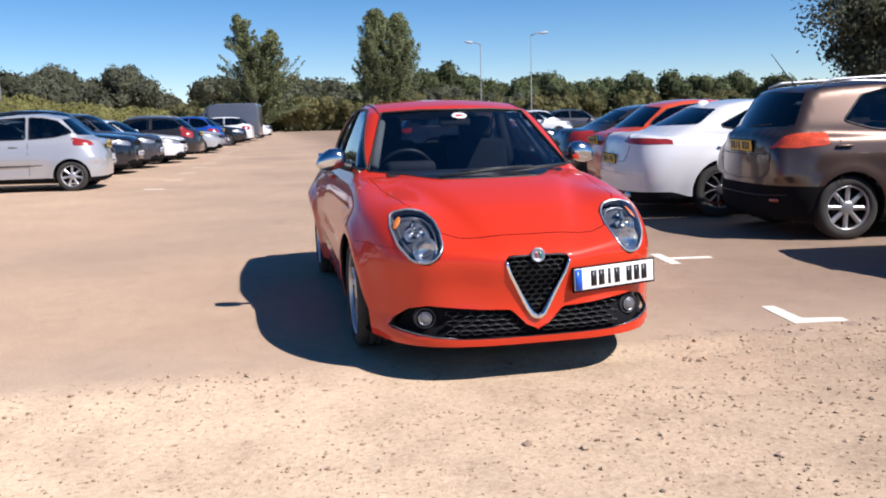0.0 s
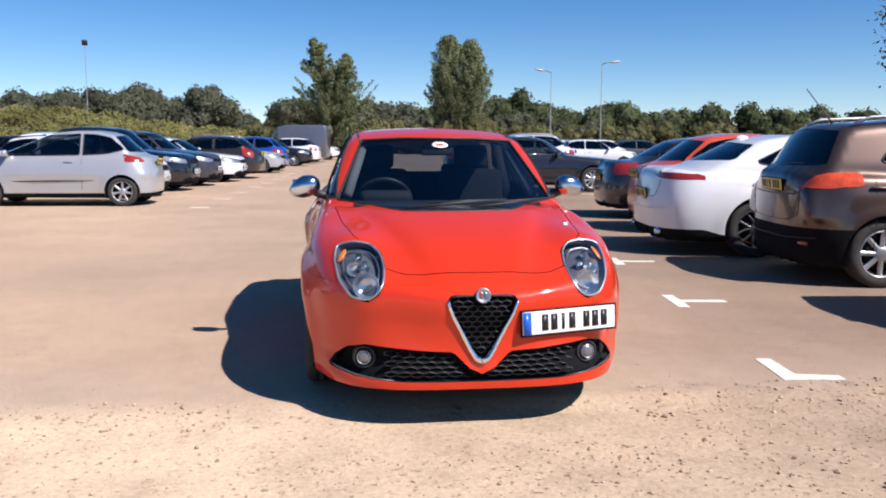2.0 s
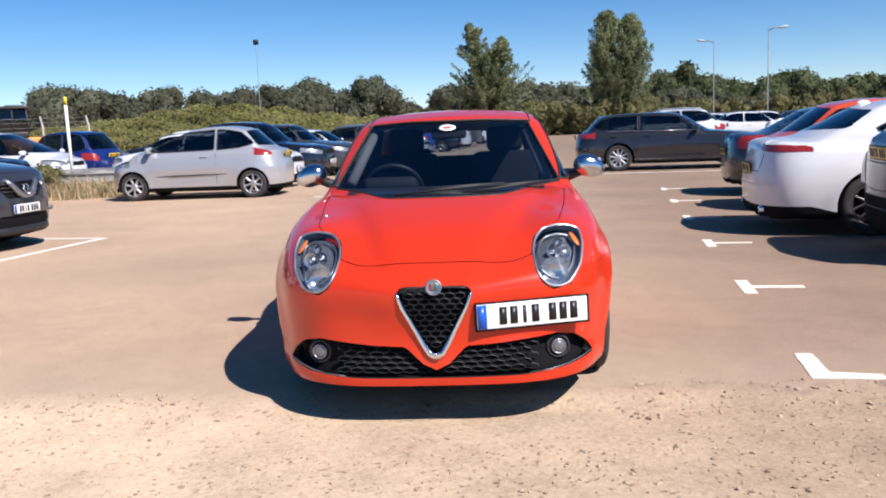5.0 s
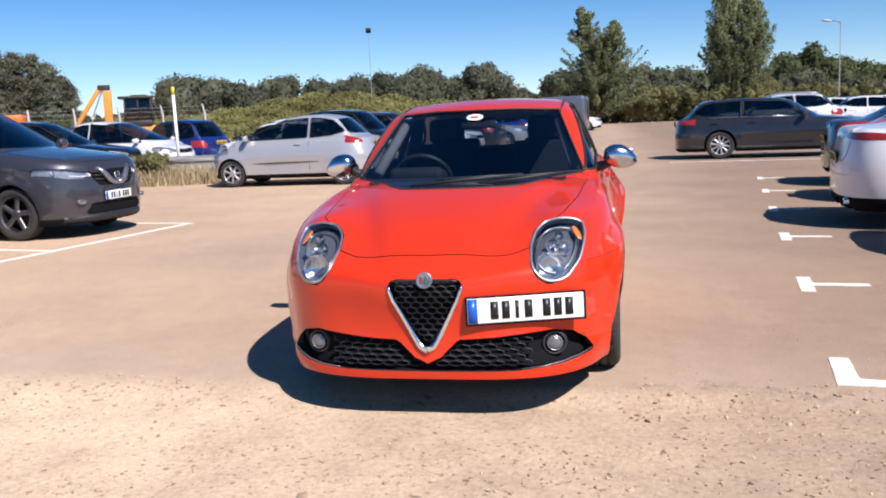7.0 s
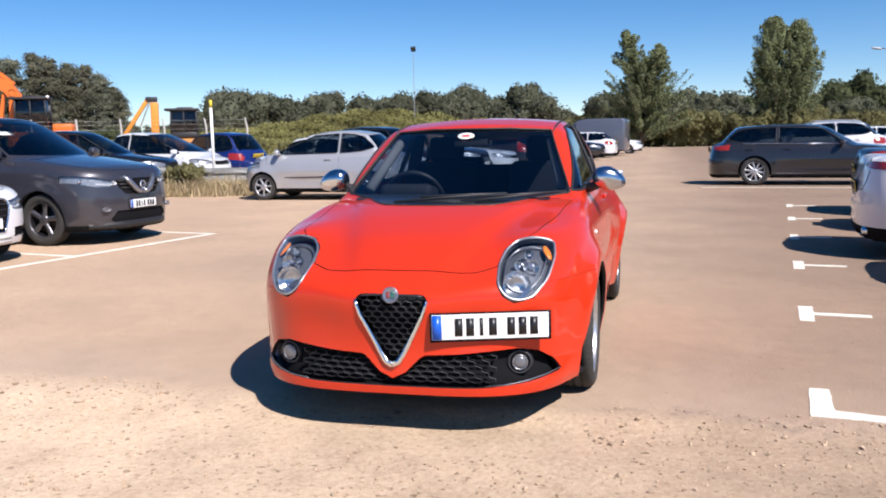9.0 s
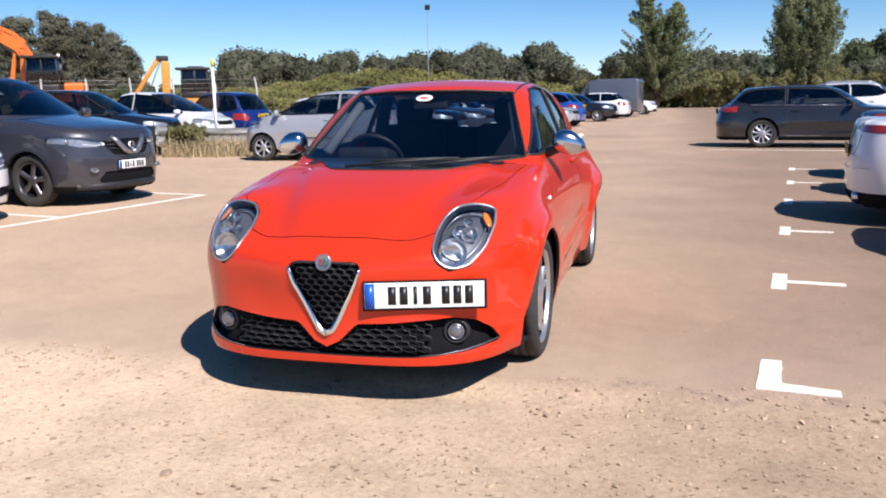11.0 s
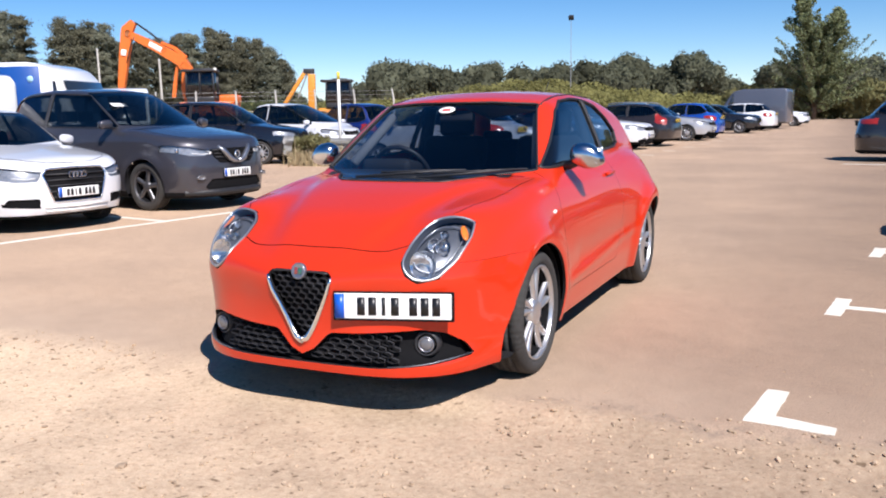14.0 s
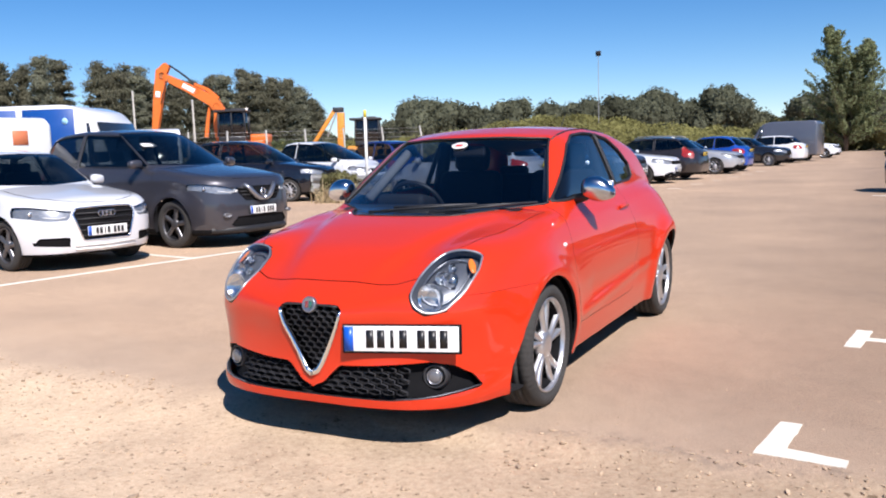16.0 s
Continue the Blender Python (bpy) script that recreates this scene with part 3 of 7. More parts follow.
HERO = {
    "front": smooth_line([(0.02, -0.82), (0.14, -0.850), (0.19, -0.862), (0.24, -0.860), (0.30, -0.850), (0.38, -0.842), (0.46, -0.852), (0.54, -0.870), (0.60, -0.869), (0.64, -0.858), (0.70, -0.83), (0.76, -0.79), (0.82, -0.75), (1.0, -0.6)], 0.02),
    "rear": smooth_line([(0.1, 3.02), (0.3, 3.17), (0.5, 3.20), (0.7, 3.18), (0.9, 3.12), (1.0, 3.05), (1.4, 2.85)], 0.03),
    "side": smooth_line([(0.05, 0.76), (0.2, 0.815), (0.35, 0.845), (0.55, 0.858), (0.68, 0.850), (0.80, 0.825), (0.90, 0.788), (1.0, 0.735), (1.2, 0.64)], 0.025),
    "top": smooth_line([(-1.0, 0.44), (-0.87, 0.60), (-0.83, 0.645), (-0.75, 0.69), (-0.6, 0.766), (-0.46, 0.832), (-0.2, 0.905), (0.0, 0.945), (0.2, 0.975), (0.5, 0.992), (1.2, 1.0), (2.2, 1.04), (2.8, 1.03), (3.05, 0.97), (3.2, 0.85)], 0.05),
    "cab": smooth_line([(-0.2, 0.74), (0.15, 0.957), (0.5, 1.167), (0.80, 1.345), (0.90, 1.392), (1.2, 1.432), (1.6, 1.446), (2.1, 1.42), (2.6, 1.345), (2.78, 1.30), (2.95, 1.13), (3.1, 0.93), (3.3, 0.65)], 0.035),
    "cab_side": smooth_line([(0.6, 0.86), (0.98, 0.735), (1.06, 0.715), (1.2, 0.657), (1.35, 0.590), (1.45, 0.53)], 0.03),
}
WINDSCREEN = [(-0.665, 0.990), (-0.655, 1.02), (-0.50, 1.352), (-0.25, 1.366), (0.25, 1.366), (0.50, 1.352), (0.655, 1.02), (0.665, 0.990), (0.3, 0.955), (-0.3, 0.955)]
SIDE_GLASS = [(0.52, 1.005), (0.75, 1.14), (1.02, 1.305), (1.20, 1.362), (1.45, 1.378), (1.64, 1.372), (1.64, 1.045)]
QUARTER_GLASS = [(1.68, 1.050), (1.68, 1.370), (1.92, 1.335), (2.12, 1.25), (2.24, 1.155), (2.20, 1.085), (2.10, 1.06)]
REAR_GLASS = [(-0.56, 1.02), (-0.47, 1.28), (0.47, 1.28), (0.56, 1.02)]
LAMP = [(0.545, 0.585), (0.498, 0.612), (0.466, 0.668), (0.456, 0.735), (0.470, 0.790), (0.512, 0.824), (0.580, 0.840), (0.645, 0.836), (0.684, 0.815), (0.697, 0.760), (0.676, 0.672), (0.618, 0.602)]
SHIELD = [(-0.135, 0.624), (0.135, 0.624), (0.156, 0.618), (0.168, 0.604), (0.170, 0.592), (0.150, 0.535), (0.085, 0.405), (0.030, 0.310), (0.0, 0.292), (-0.030, 0.310), (-0.085, 0.405), (-0.150, 0.535), (-0.170, 0.592), (-0.168, 0.604), (-0.156, 0.618)]
INTAKE = [(-0.735, 0.245), (-0.70, 0.300), (-0.64, 0.352), (-0.55, 0.372), (-0.30, 0.352), (-0.14, 0.346), (-0.055, 0.262), (0.0, 0.245), (0.055, 0.262), (0.14, 0.346), (0.30, 0.352), (0.55, 0.372), (0.64, 0.352),
          (0.70, 0.300), (0.735, 0.245), (0.60, 0.222), (0.40, 0.207), (0.0, 0.205), (-0.40, 0.207), (-0.60, 0.222)]
BONNET = [(0.0, -0.722), (0.2, -0.716), (0.36, -0.692), (0.46, -0.64), (0.60, -0.40), (0.655, 0.0), (0.69, 0.40), (0.55, 0.27), (0.3, 0.165), (0.0, 0.135),
          (-0.3, 0.165), (-0.55, 0.27), (-0.69, 0.40), (-0.655, 0.0), (-0.60, -0.40), (-0.46, -0.64), (-0.36, -0.692), (-0.2, -0.716)]
DOOR = [(0.43, 0.33), (0.40, 0.70), (0.45, 0.99), (0.50, 1.002), (1.64, 1.043), (1.70, 1.02), (1.76, 0.72), (1.68, 0.45), (1.60, 0.33)]


def hero_regions():
    xz = lambda p: np.stack([p[:, 0], p[:, 2]], 1)
    axz = lambda p: np.stack([np.abs(p[:, 0]), p[:, 2]], 1)
    yz = lambda p: p[:, 1:3]
    xy = lambda p: p[:, :2]
    M2 = np.maximum
    return {
        "below": lambda p: p[:, 2] - 0.166 - 0.02 * np.clip((p[:, 1] + 0.3) / 0.3, 0, 1),
        "arch_f": lambda p: M2(np.hypot(p[:, 1] + 0.012, p[:, 2] - 0.300) - 0.366 - 0.060 * np.clip((0.42 - p[:, 2]) / 0.2, 0, 1) * np.clip(-p[:, 1] / 0.2, 0, 1), 0.4 - np.abs(p[:, 0])),
        "arch_r": lambda p: M2(np.hypot(p[:, 1] - 2.511, p[:, 2] - 0.305) - 0.352, 0.4 - np.abs(p[:, 0])),
        "windscreen": lambda p: M2(poly_dist(xz(p), WINDSCREEN, 0.0), p[:, 1] - 1.2),
        "door_glass": lambda p: M2(poly_dist(yz(p), SIDE_GLASS, 0.004), 0.4 - np.abs(p[:, 0])),
        "quarter_glass": lambda p: M2(poly_dist(yz(p), QUARTER_GLASS, 0.004), 0.4 - np.abs(p[:, 0])),
        "rear_glass": lambda p: M2(poly_dist(xz(p), REAR_GLASS, 0.02), 2.5 - p[:, 1]),
        "headlight": lambda p: M2(poly_dist(axz(p), LAMP, 0.004), p[:, 1] + 0.2),
        "shield": lambda p: M2(poly_dist(xz(p), SHIELD, 0.0), p[:, 1] + 0.4),
        "intake": lambda p: M2(poly_dist(xz(p), INTAKE, 0.0), p[:, 1] + 0.3),
        "bonnet": lambda p: M2(poly_dist(xy(p), BONNET, 0.0), 0.62 - p[:, 2]),
        "bumper": lambda p: M2(p[:, 2] - 0.662 - 0.10 * np.clip((0.58 - np.abs(p[:, 0])) / 0.1, 0, 1), p[:, 1] + 0.20),
        "door": lambda p: M2(poly_dist(yz(p), DOOR, 0.0), 0.4 - np.abs(p[:, 0])),
        "roof": lambda p: M2(M2(np.abs(p[:, 0]) - (0.515 - 0.04 * np.clip((p[:, 1] - 1.2) / 1.5, 0, 1)), 1.2 - p[:, 2]), M2(0.80 - p[:, 1] + 0.42 * p[:, 0] ** 2, p[:, 1] - 2.80)),
    }


def rim_loops(bm):
    """The closed loops of points round the open rims of a skin."""
    left = {e for e in bm.edges if e.is_boundary}
    loops = []
    while left:
        e = left.pop()
        first, v = e.verts
        pts = [first.co.copy(), v.co.copy()]
        while v != first:
            nxt = [q for q in v.link_edges if q in left]
            if not nxt:
                break
            left.discard(nxt[0])
            v = nxt[0].other_vert(v)
            pts.append(v.co.copy())
        loops.append(pts)
    return loops


def soften(pts, rounds):
    if (pts[0] - pts[-1]).length < 1e-6:
        pts = pts[:-1]
    for _ in range(rounds):
        pts = [(pts[i - 1] + pts[i] * 2 + pts[(i + 1) % len(pts)]) / 4 for i in range(len(pts))]
    return pts


def ring_tube(bm, pts, r, sides=6, lift=Vector()):
    if (pts[0] - pts[-1]).length < 1e-6:
        pts = pts[:-1]
    keep = [pts[0]]
    for p in pts[1:]:
        if (p - keep[-1]).length > r * 0.8:
            keep.append(p)
    n = len(keep)
    rings = []
    for i, p in enumerate(keep):
        q = (keep[(i + 1) % n] - keep[i - 1]).to_track_quat("Z", "Y")
        rings.append([bm.verts.new(p + lift + q @ Vector((r * math.cos(2 * math.pi * k / sides), r * math.sin(2 * math.pi * k / sides), 0))) for k in range(sides)])
    for i in range(n):
        a, c = rings[i], rings[(i + 1) % n]
        shift = min(range(sides), key=lambda s: sum((a[k].co - c[(k + s) % sides].co).length for k in range(sides)))
        for k in range(sides):
            bm.faces.new((a[k], a[(k + 1) % sides], c[(k + 1 + shift) % sides], c[(k + shift) % sides]))


def honeycomb(parent, inside, surface, w, h, line, depth, x_range, z_range, back):
    """A net of flattened hexagon cells laid behind the skin of the nose."""
    rows = int((z_range[1] - z_range[0]) / (h * 0.75)) + 2
    cols = int((x_range[1] - x_range[0]) / w) + 2
    for j in range(rows):
        for i in range(cols):
            cx = x_range[0] + (i + (0.5 if j % 2 else 0)) * w
            cz = z_range[0] + j * h * 0.75
            if inside(cx, cz) > -line:
                continue
            y = surface(cx, cz)
            if y is None:
                continue
            shape = [(0, 0.5), (0.5, 0.25), (0.5, -0.25), (0, -0.5), (-0.5, -0.25), (-0.5, 0.25)]
            outer = [(cx + a * w, cz + b * h) for a, b in shape]
            inner = [(cx + a * (w - line * 2), cz + b * (h - line * 2)) for a, b in shape]
            bm = bmesh.new()
            vo = [bm.verts.new((a, y + back + 0.004, b)) for a, b in outer]
            vi = [bm.verts.new((a, y + back, b)) for a, b in inner]
            vd = [bm.verts.new((a, y + back + depth, b)) for a, b in inner]
            for k in range(6):
                k2 = (k + 1) % 6
                bm.faces.new((vo[k], vo[k2], vi[k2], vi[k]))
                bm.faces.new((vi[k], vi[k2], vd[k2], vd[k]))
            part("honeycomb_cell", bm, M["trim"], parent, smooth=False)


def build_hero(m):
    from mathutils.bvhtree import BVHTree
    car = thing("red_hatchback", "glossy red three-door hatchback with chrome mirrors, parked on dusty tarmac", "car", m)
    bm = body_mesh(hero_field, -0.25, 2.6, 0.58, (0.86, 0.58), 100, 76, 116)
    tree = BVHTree.FromBMesh(bm)

    def front_y(x, z):
        hit = tree.ray_cast(Vector((x, -2, z)), Vector((0, 1, 0)))[0]
        return hit.y if hit else None

    def front_hit(x, z):
        return tree.ray_cast(Vector((x, -2, z)), Vector((0, 1, 0)))[:2]

    regions = hero_regions()
    locked = set()
    for g in regions.values():
        cut(bm, g, locked)
    bm.normal_update()
    faces = list(bm.faces)
    mid = np.array([f.calc_center_median() for f in faces])
    kind = np.full(len(faces), "shell", dtype=object)
    for name in ("roof", "door", "bumper", "bonnet", "intake", "shield", "headlight", "rear_glass", "quarter_glass", "door_glass", "windscreen", "arch_r", "arch_f", "below"):
        kind[regions[name](mid) < 0] = name
    pick = lambda name, side=0: [f for f, k, c in zip(faces, kind, mid) if k == name and (side == 0 or c[0] * side > 0)]
    red = M["red"]
    part("body_shell", take(bm, pick("shell"), 0.0, 0.018), (red, M["black_plastic"]), car)
    part("roof_panel", take(bm, pick("roof"), 0.004, 0.012), (red, M["black_plastic"]), car)
    part("bonnet", take(bm, pick("bonnet"), 0.0045, 0.014), (red, M["black_plastic"]), car, "smooth red bonnet")
    part("front_bumper", take(bm, pick("bumper"), 0.0015, 0.02), (red, M["black_plastic"]), car)
    for side in (-1, 1):
        part("door", take(bm, pick("door", side), 0.003, 0.014), (red, M["black_plastic"]), car)
        pane = part("side_window", take(bm, pick("door_glass", side), 0.002, 0, 0.006), M["hero_glass"], car)
        part("quarter_window", take(bm, pick("quarter_glass", side), 0.002, 0, 0.006), M["hero_glass"], car)
        pane_rim = bmesh.new()
        for f in ("door_glass", "quarter_glass"):
            skin = take(bm, pick(f, side), -0.004)
            for pts in rim_loops(skin):
                ring_tube(pane_rim, pts, 0.009)
            skin.free()
        part("window_seal", pane_rim, M["black_plastic"], car)
        # headlight: clear cover over a dark bowl with two mirrors and an amber corner
        lens_skin = take(bm, pick("headlight", side), 0.004, 0.0, 0.0)
        lamp = part("headlight", take(bm, pick("headlight", side), -0.004, 0.0, 0.050), M["lamp_shell"], car, "oval headlight with bright surround")
        bezel = bmesh.new()
        for pts in rim_loops(lens_skin):
            ring_tube(bezel, soften(pts, 4), 0.0056, 8)
        part("bezel", bezel, M["lamp_rim"], lamp)
        inner = bmesh.new()
        for pts in rim_loops(lens_skin):
            pts = soften(pts, 10)
            heart = sum(pts, Vector()) / len(pts)
            ring_tube(inner, [heart + (q - heart) * 0.74 + Vector((-side * 0.006, 0.014, -0.014)) for q in pts], 0.0045, 8)
        part("inner_ring", inner, M["bezel"], lamp)
        wall = bmesh.new()
        for pts in rim_loops(lens_skin):
            pts = soften(pts, 4)
            deep = Vector((-side * 0.012, 0.050, -0.018))
            heart = sum(pts, Vector()) / len(pts)
            outer = [wall.verts.new(q) for q in pts]
            innermost = [wall.verts.new(heart + (q - heart) * 0.86 + deep) for q in pts]
            for i in range(len(pts)):
                if (pts[i] - pts[i - 1]).length < 0.1:
                    wall.faces.new((outer[i - 1], outer[i], innermost[i], innermost[i - 1]))
        part("lamp_wall", wall, M["lamp_shell"], lamp)
        part("lens", lens_skin, M["lens"], lamp)
        for (lx, lz), r, deep in (((0.563, 0.678), 0.064, 0.014), ((0.546, 0.764), 0.030, 0.012), ((0.612, 0.752), 0.038, 0.014), ((0.580, 0.802), 0.020, 0.010)):
            hit, nrm = front_hit(side * lx, lz)
            aim = Matrix.Translation(hit - nrm * 0.045) @ Vector((side * 0.05, -1, 0.12)).to_track_quat("Z", "Y").to_matrix().to_4x4()
            bowl = bmesh.new()
            lathe(bowl, [(0.034, r), (0.030, r * 0.93), (0.012, r * 0.75), (0.0, r * 0.35), (0.0, 0.002)], 28, "z", aim)
            part("reflector", bowl, M["reflector"], lamp)
            bulb = bmesh.new()
            blob(bulb, (r * 0.5, r * 0.5, 0.016), aim @ pose(0, 0, 0.010), 16, 8)
            part("projector", bulb, M["lens"] if r > 0.05 else M["chrome"], lamp)
        hit, nrm = front_hit(side * 0.668, 0.786)
        amber = bmesh.new()
        blob(amber, (0.018, 0.044, 0.007), Matrix.Translation(hit - nrm * 0.016) @ nrm.to_track_quat("Z", "Y").to_matrix().to_4x4() @ pose(0, 0, 0, 0, 0, side * -8), 16, 8)
        part("indicator", amber, M["amber"], lamp, "amber indicator")
    part("windscreen", take(bm, pick("windscreen"), 0.002, 0, 0.006), M["glass"], car)
    part("rear_window", take(bm, pick("rear_glass"), 0.002, 0, 0.006), M["glass"], car)
    skin = take(bm, pick("windscreen"), 0.0)
    seal = bmesh.new()
    for pts in rim_loops(skin):
        ring_tube(seal, pts, 0.007)
    skin.free()
    part("windscreen_seal", seal, M["black_plastic"], car)
    # nose: shield grille and lower intake
    recess = part("shield_grille", take(bm, pick("shield"), 0.0, 0.0, 0.045), M["intake_black"], car, "black V-shaped grille with honeycomb mesh")
    honeycomb(recess, lambda x, z: poly_dist(np.array([(x, z)]), SHIELD)[0] + 0.012, front_y, 0.047, 0.034, 0.0035, 0.012, (-0.188, 0.19), (0.30, 0.62), 0.016)
    for side in (-1, 1):
        trim = bmesh.new()
        pts = [Vector((side * x, front_y(side * x, z) - 0.004, z)) for x, z in
               [(0.166, 0.600), (0.161, 0.575), (0.146, 0.530), (0.113, 0.467), (0.081, 0.405), (0.055, 0.357), (0.030, 0.318), (0.0, 0.300)]]
        tube(trim, pts, [0.007, 0.008, 0.009, 0.010, 0.012, 0.014, 0.016, 0.017], 10)
        part("chrome_strip", trim, M["chrome"], recess, "bright chrome strip")
    trim = bmesh.new()
    tube(trim, [Vector((x, front_y(x, z) - 0.002, z)) for x, z in [(-0.146, 0.616), (-0.12, 0.619), (-0.05, 0.621), (0.05, 0.621), (0.12, 0.619), (0.146, 0.616)]], 0.005, 8)
    part("grille_lip", trim, M["trim"], recess)
    y0 = front_y(0, 0.615)
    badge = bmesh.new()
    face = Matrix.Translation((0, y0 - 0.004, 0.622)) @ pose(0, 0, 0, 78, 0, 0)
    lathe(badge, [(-0.01, 0.037), (0.006, 0.037), (0.009, 0.034), (0.007, 0.030), (0.007, 0.0005)], 32, "z", face)
    disc = part("badge", badge, M["bezel"], car, "round enamel badge with bright rim")
    for sgn, tone in ((-1, "badge_red"), (1, "badge_green")):
        half_disc = bmesh.new()
        box(half_disc, (0.017, 0.030, 0.002), face @ pose(sgn * 0.0105, 0, 0.0085), 0.0008, 1)
        part("enamel_half", half_disc, M[tone], disc)
    intake = part("lower_intake", take(bm, pick("intake"), 0.0, 0.0, 0.05), M["intake_black"], car, "black lower air intake")

    def in_mesh(x, z):
        d = poly_dist(np.array([(x, z)]), INTAKE)[0] + 0.014
        return max(d, abs(x) - 0.468)

    for side in (-1, 1):
        honeycomb(intake, lambda x, z: max(in_mesh(x, z), -side * x), front_y, 0.062, 0.032, 0.0035, 0.014, (-0.496, 0.49), (0.235, 0.37), 0.022)
    for side in (-1, 1):
        hit, nrm = front_hit(side * 0.560, 0.303)
        aim = Matrix.Translation(hit + Vector((0, 0.022, 0))) @ Vector((side * 0.22, -1, 0.03)).to_track_quat("Z", "Y").to_matrix().to_4x4()
        pod = bmesh.new()
        lathe(pod, [(-0.04, 0.064), (-0.004, 0.056), (0.002, 0.047), (-0.03, 0.042)], 32, "z", aim)
        part("fog_pod", pod, M["trim"], intake)
        lampm = bmesh.new()
        lathe(lampm, [(-0.02, 0.037), (0.006, 0.036), (0.009, 0.033), (0.007, 0.030), (0.003, 0.028)], 32, "z", aim)
        fog = part("fog_lamp", lampm, M["bezel"], car, "round fog lamp with bright ring")
        lensm = bmesh.new()
        blob(lensm, (0.029, 0.029, 0.010), aim @ pose(0, 0, 0.003), 20, 10)
        part("lens", lensm, M["fog_lens"], fog)
        strip = bmesh.new()
        pts = [Vector((side * x, front_y(side * x, z) - 0.001, z)) for x, z in [(0.42, 0.213), (0.52, 0.218), (0.60, 0.228), (0.67, 0.240), (0.725, 0.252)]]
        tube(strip, pts, [0.002, 0.003, 0.0035, 0.0035, 0.002], 8)
        part("intake_strip", strip, M["lamp_shell"], intake)
    # number plate on the offside of the nose
    left, right = Vector((0.190, -0.822, 0.480)), Vector((0.680, -0.686, 0.486))
    turn = math.degrees(math.atan2(right.y - left.y, right.x - left.x))
    centre = (left + right) / 2
    number_plate(car, pose(centre.x + 0.006, centre.y - 0.046, centre.z, 0, -0.4, turn) @ pose(0, 0, 0, -4, 0, 0))
    bracket = bmesh.new()
    box(bracket, (0.44, 0.10, 0.06), pose(centre.x - 0.01, centre.y + 0.022, centre.z, 0, 0, turn), 0.01)
    part("plate_bracket", bracket, M["black_plastic"], car)
    # wheels
    for yc in (0.0, 2.511):
        for side in (-1, 1):
            wheel(0.312, 0.215, 0.236, 5, "blade", M["hero_alloy"], car, pose(side * (0.746 if yc < 1 else 0.752), yc, 0.312, 12 + 20 * yc, 0, 0 if side > 0 else 180))
            liner = bmesh.new()
            turns = np.linspace(-0.35, math.pi + 0.35, 22)
            edge = lambda a: 0.845 - (0.16 * min(max((a - math.pi + 0.55) / 0.5, 0), 1) if yc < 1 else 0.0)
            swell = lambda a: 0.350 + (0.062 * min(max((0.115 - 0.350 * math.sin(a)) / 0.2, 0), 1) * min(max(-0.350 * math.cos(a) / 0.2, 0), 1) if yc < 1 else 0.0)
            rows = [[liner.verts.new((side * (edge(a) if outer else 0.45), yc + swell(a) * math.cos(a), 0.305 + 0.350 * math.sin(a))) for a in turns] for outer in (False, True)]
            for k in range(len(turns) - 1):
                liner.faces.new((rows[0][k], rows[0][k + 1], rows[1][k + 1], rows[1][k]))
            liner.faces.new(rows[0])
            part("arch_liner", liner, M["intake_black"], car)
    # mirrors
    for side in (-1, 1):
        arm = bmesh.new()
        tube(arm, [(side * 0.69, 0.78, 0.985), (side * 0.77, 0.77, 1.005), (side * 0.84, 0.765, 1.03)], [0.035, 0.028, 0.024], 10)
        mirror = part("door_mirror", arm, M["black_plastic"], car, "door mirror with satin chrome cap")
        cap = bmesh.new()
        blob(cap, (0.100, 0.070, 0.078), pose(0, 0, 0), 30, 18, 0.80)
        for v in cap.verts:
            u = v.co.x / 0.100 * side
            v.co.z = (v.co.z if v.co.z > 0 else v.co.z * 0.74) * (1.04 - 0.46 * max(u, 0) ** 1.4 - 0.06 * max(-u, 0)) - 0.010 * u
            v.co = pose(side * 0.872, 0.755, 1.045, 6, side * 5, side * 14) @ v.co
        for v in [v for v in cap.verts if v.co.y > 0.792]:
            v.co.y = 0.792
        part("mirror_cap", cap, M["mirror_cap"], mirror)
        pane = bmesh.new()
        box(pane, (0.15, 0.004, 0.10), pose(side * 0.875, 0.795, 1.05, 0, 0, side * 3), 0.0015, 1)
        part("mirror_glass", pane, M["reflector"], mirror)
        handle = bmesh.new()
        hit = tree.ray_cast(Vector((side * 2, 1.585, 0.90)), Vector((-side, 0, 0)))[0]
        box(handle, (0.022, 0.19, 0.026), pose(hit.x + side * 0.012, 1.585, 0.90, 2, side * -14, 0), 0.009)
        part("door_handle", handle, M["red"], car)
        hit = tree.ray_cast(Vector((side * 2, 0.30, 0.785)), Vector((-side, 0, 0)))[0]
        mark = bmesh.new()
        blob(mark, (0.008, 0.028, 0.012), pose(hit.x, 0.30, 0.785), 12, 8)
        part("side_marker", mark, M["sticker"], car)
        # sill strip and rear lamp
        hit = tree.ray_cast(Vector((side * 0.60, 5, 0.86)), Vector((0, -1, 0)))[0]
        tail = bmesh.new()
        lathe(tail, [(0.012, 0.001), (0.010, 0.07), (0.0, 0.088), (-0.03, 0.09)], 28, "z", Matrix.Translation(hit) @ Vector((side * 0.5, 1, 0.1)).to_track_quat("Z", "Y").to_matrix().to_4x4())
        part("tail_lamp", tail, M["red_lamp"], car)
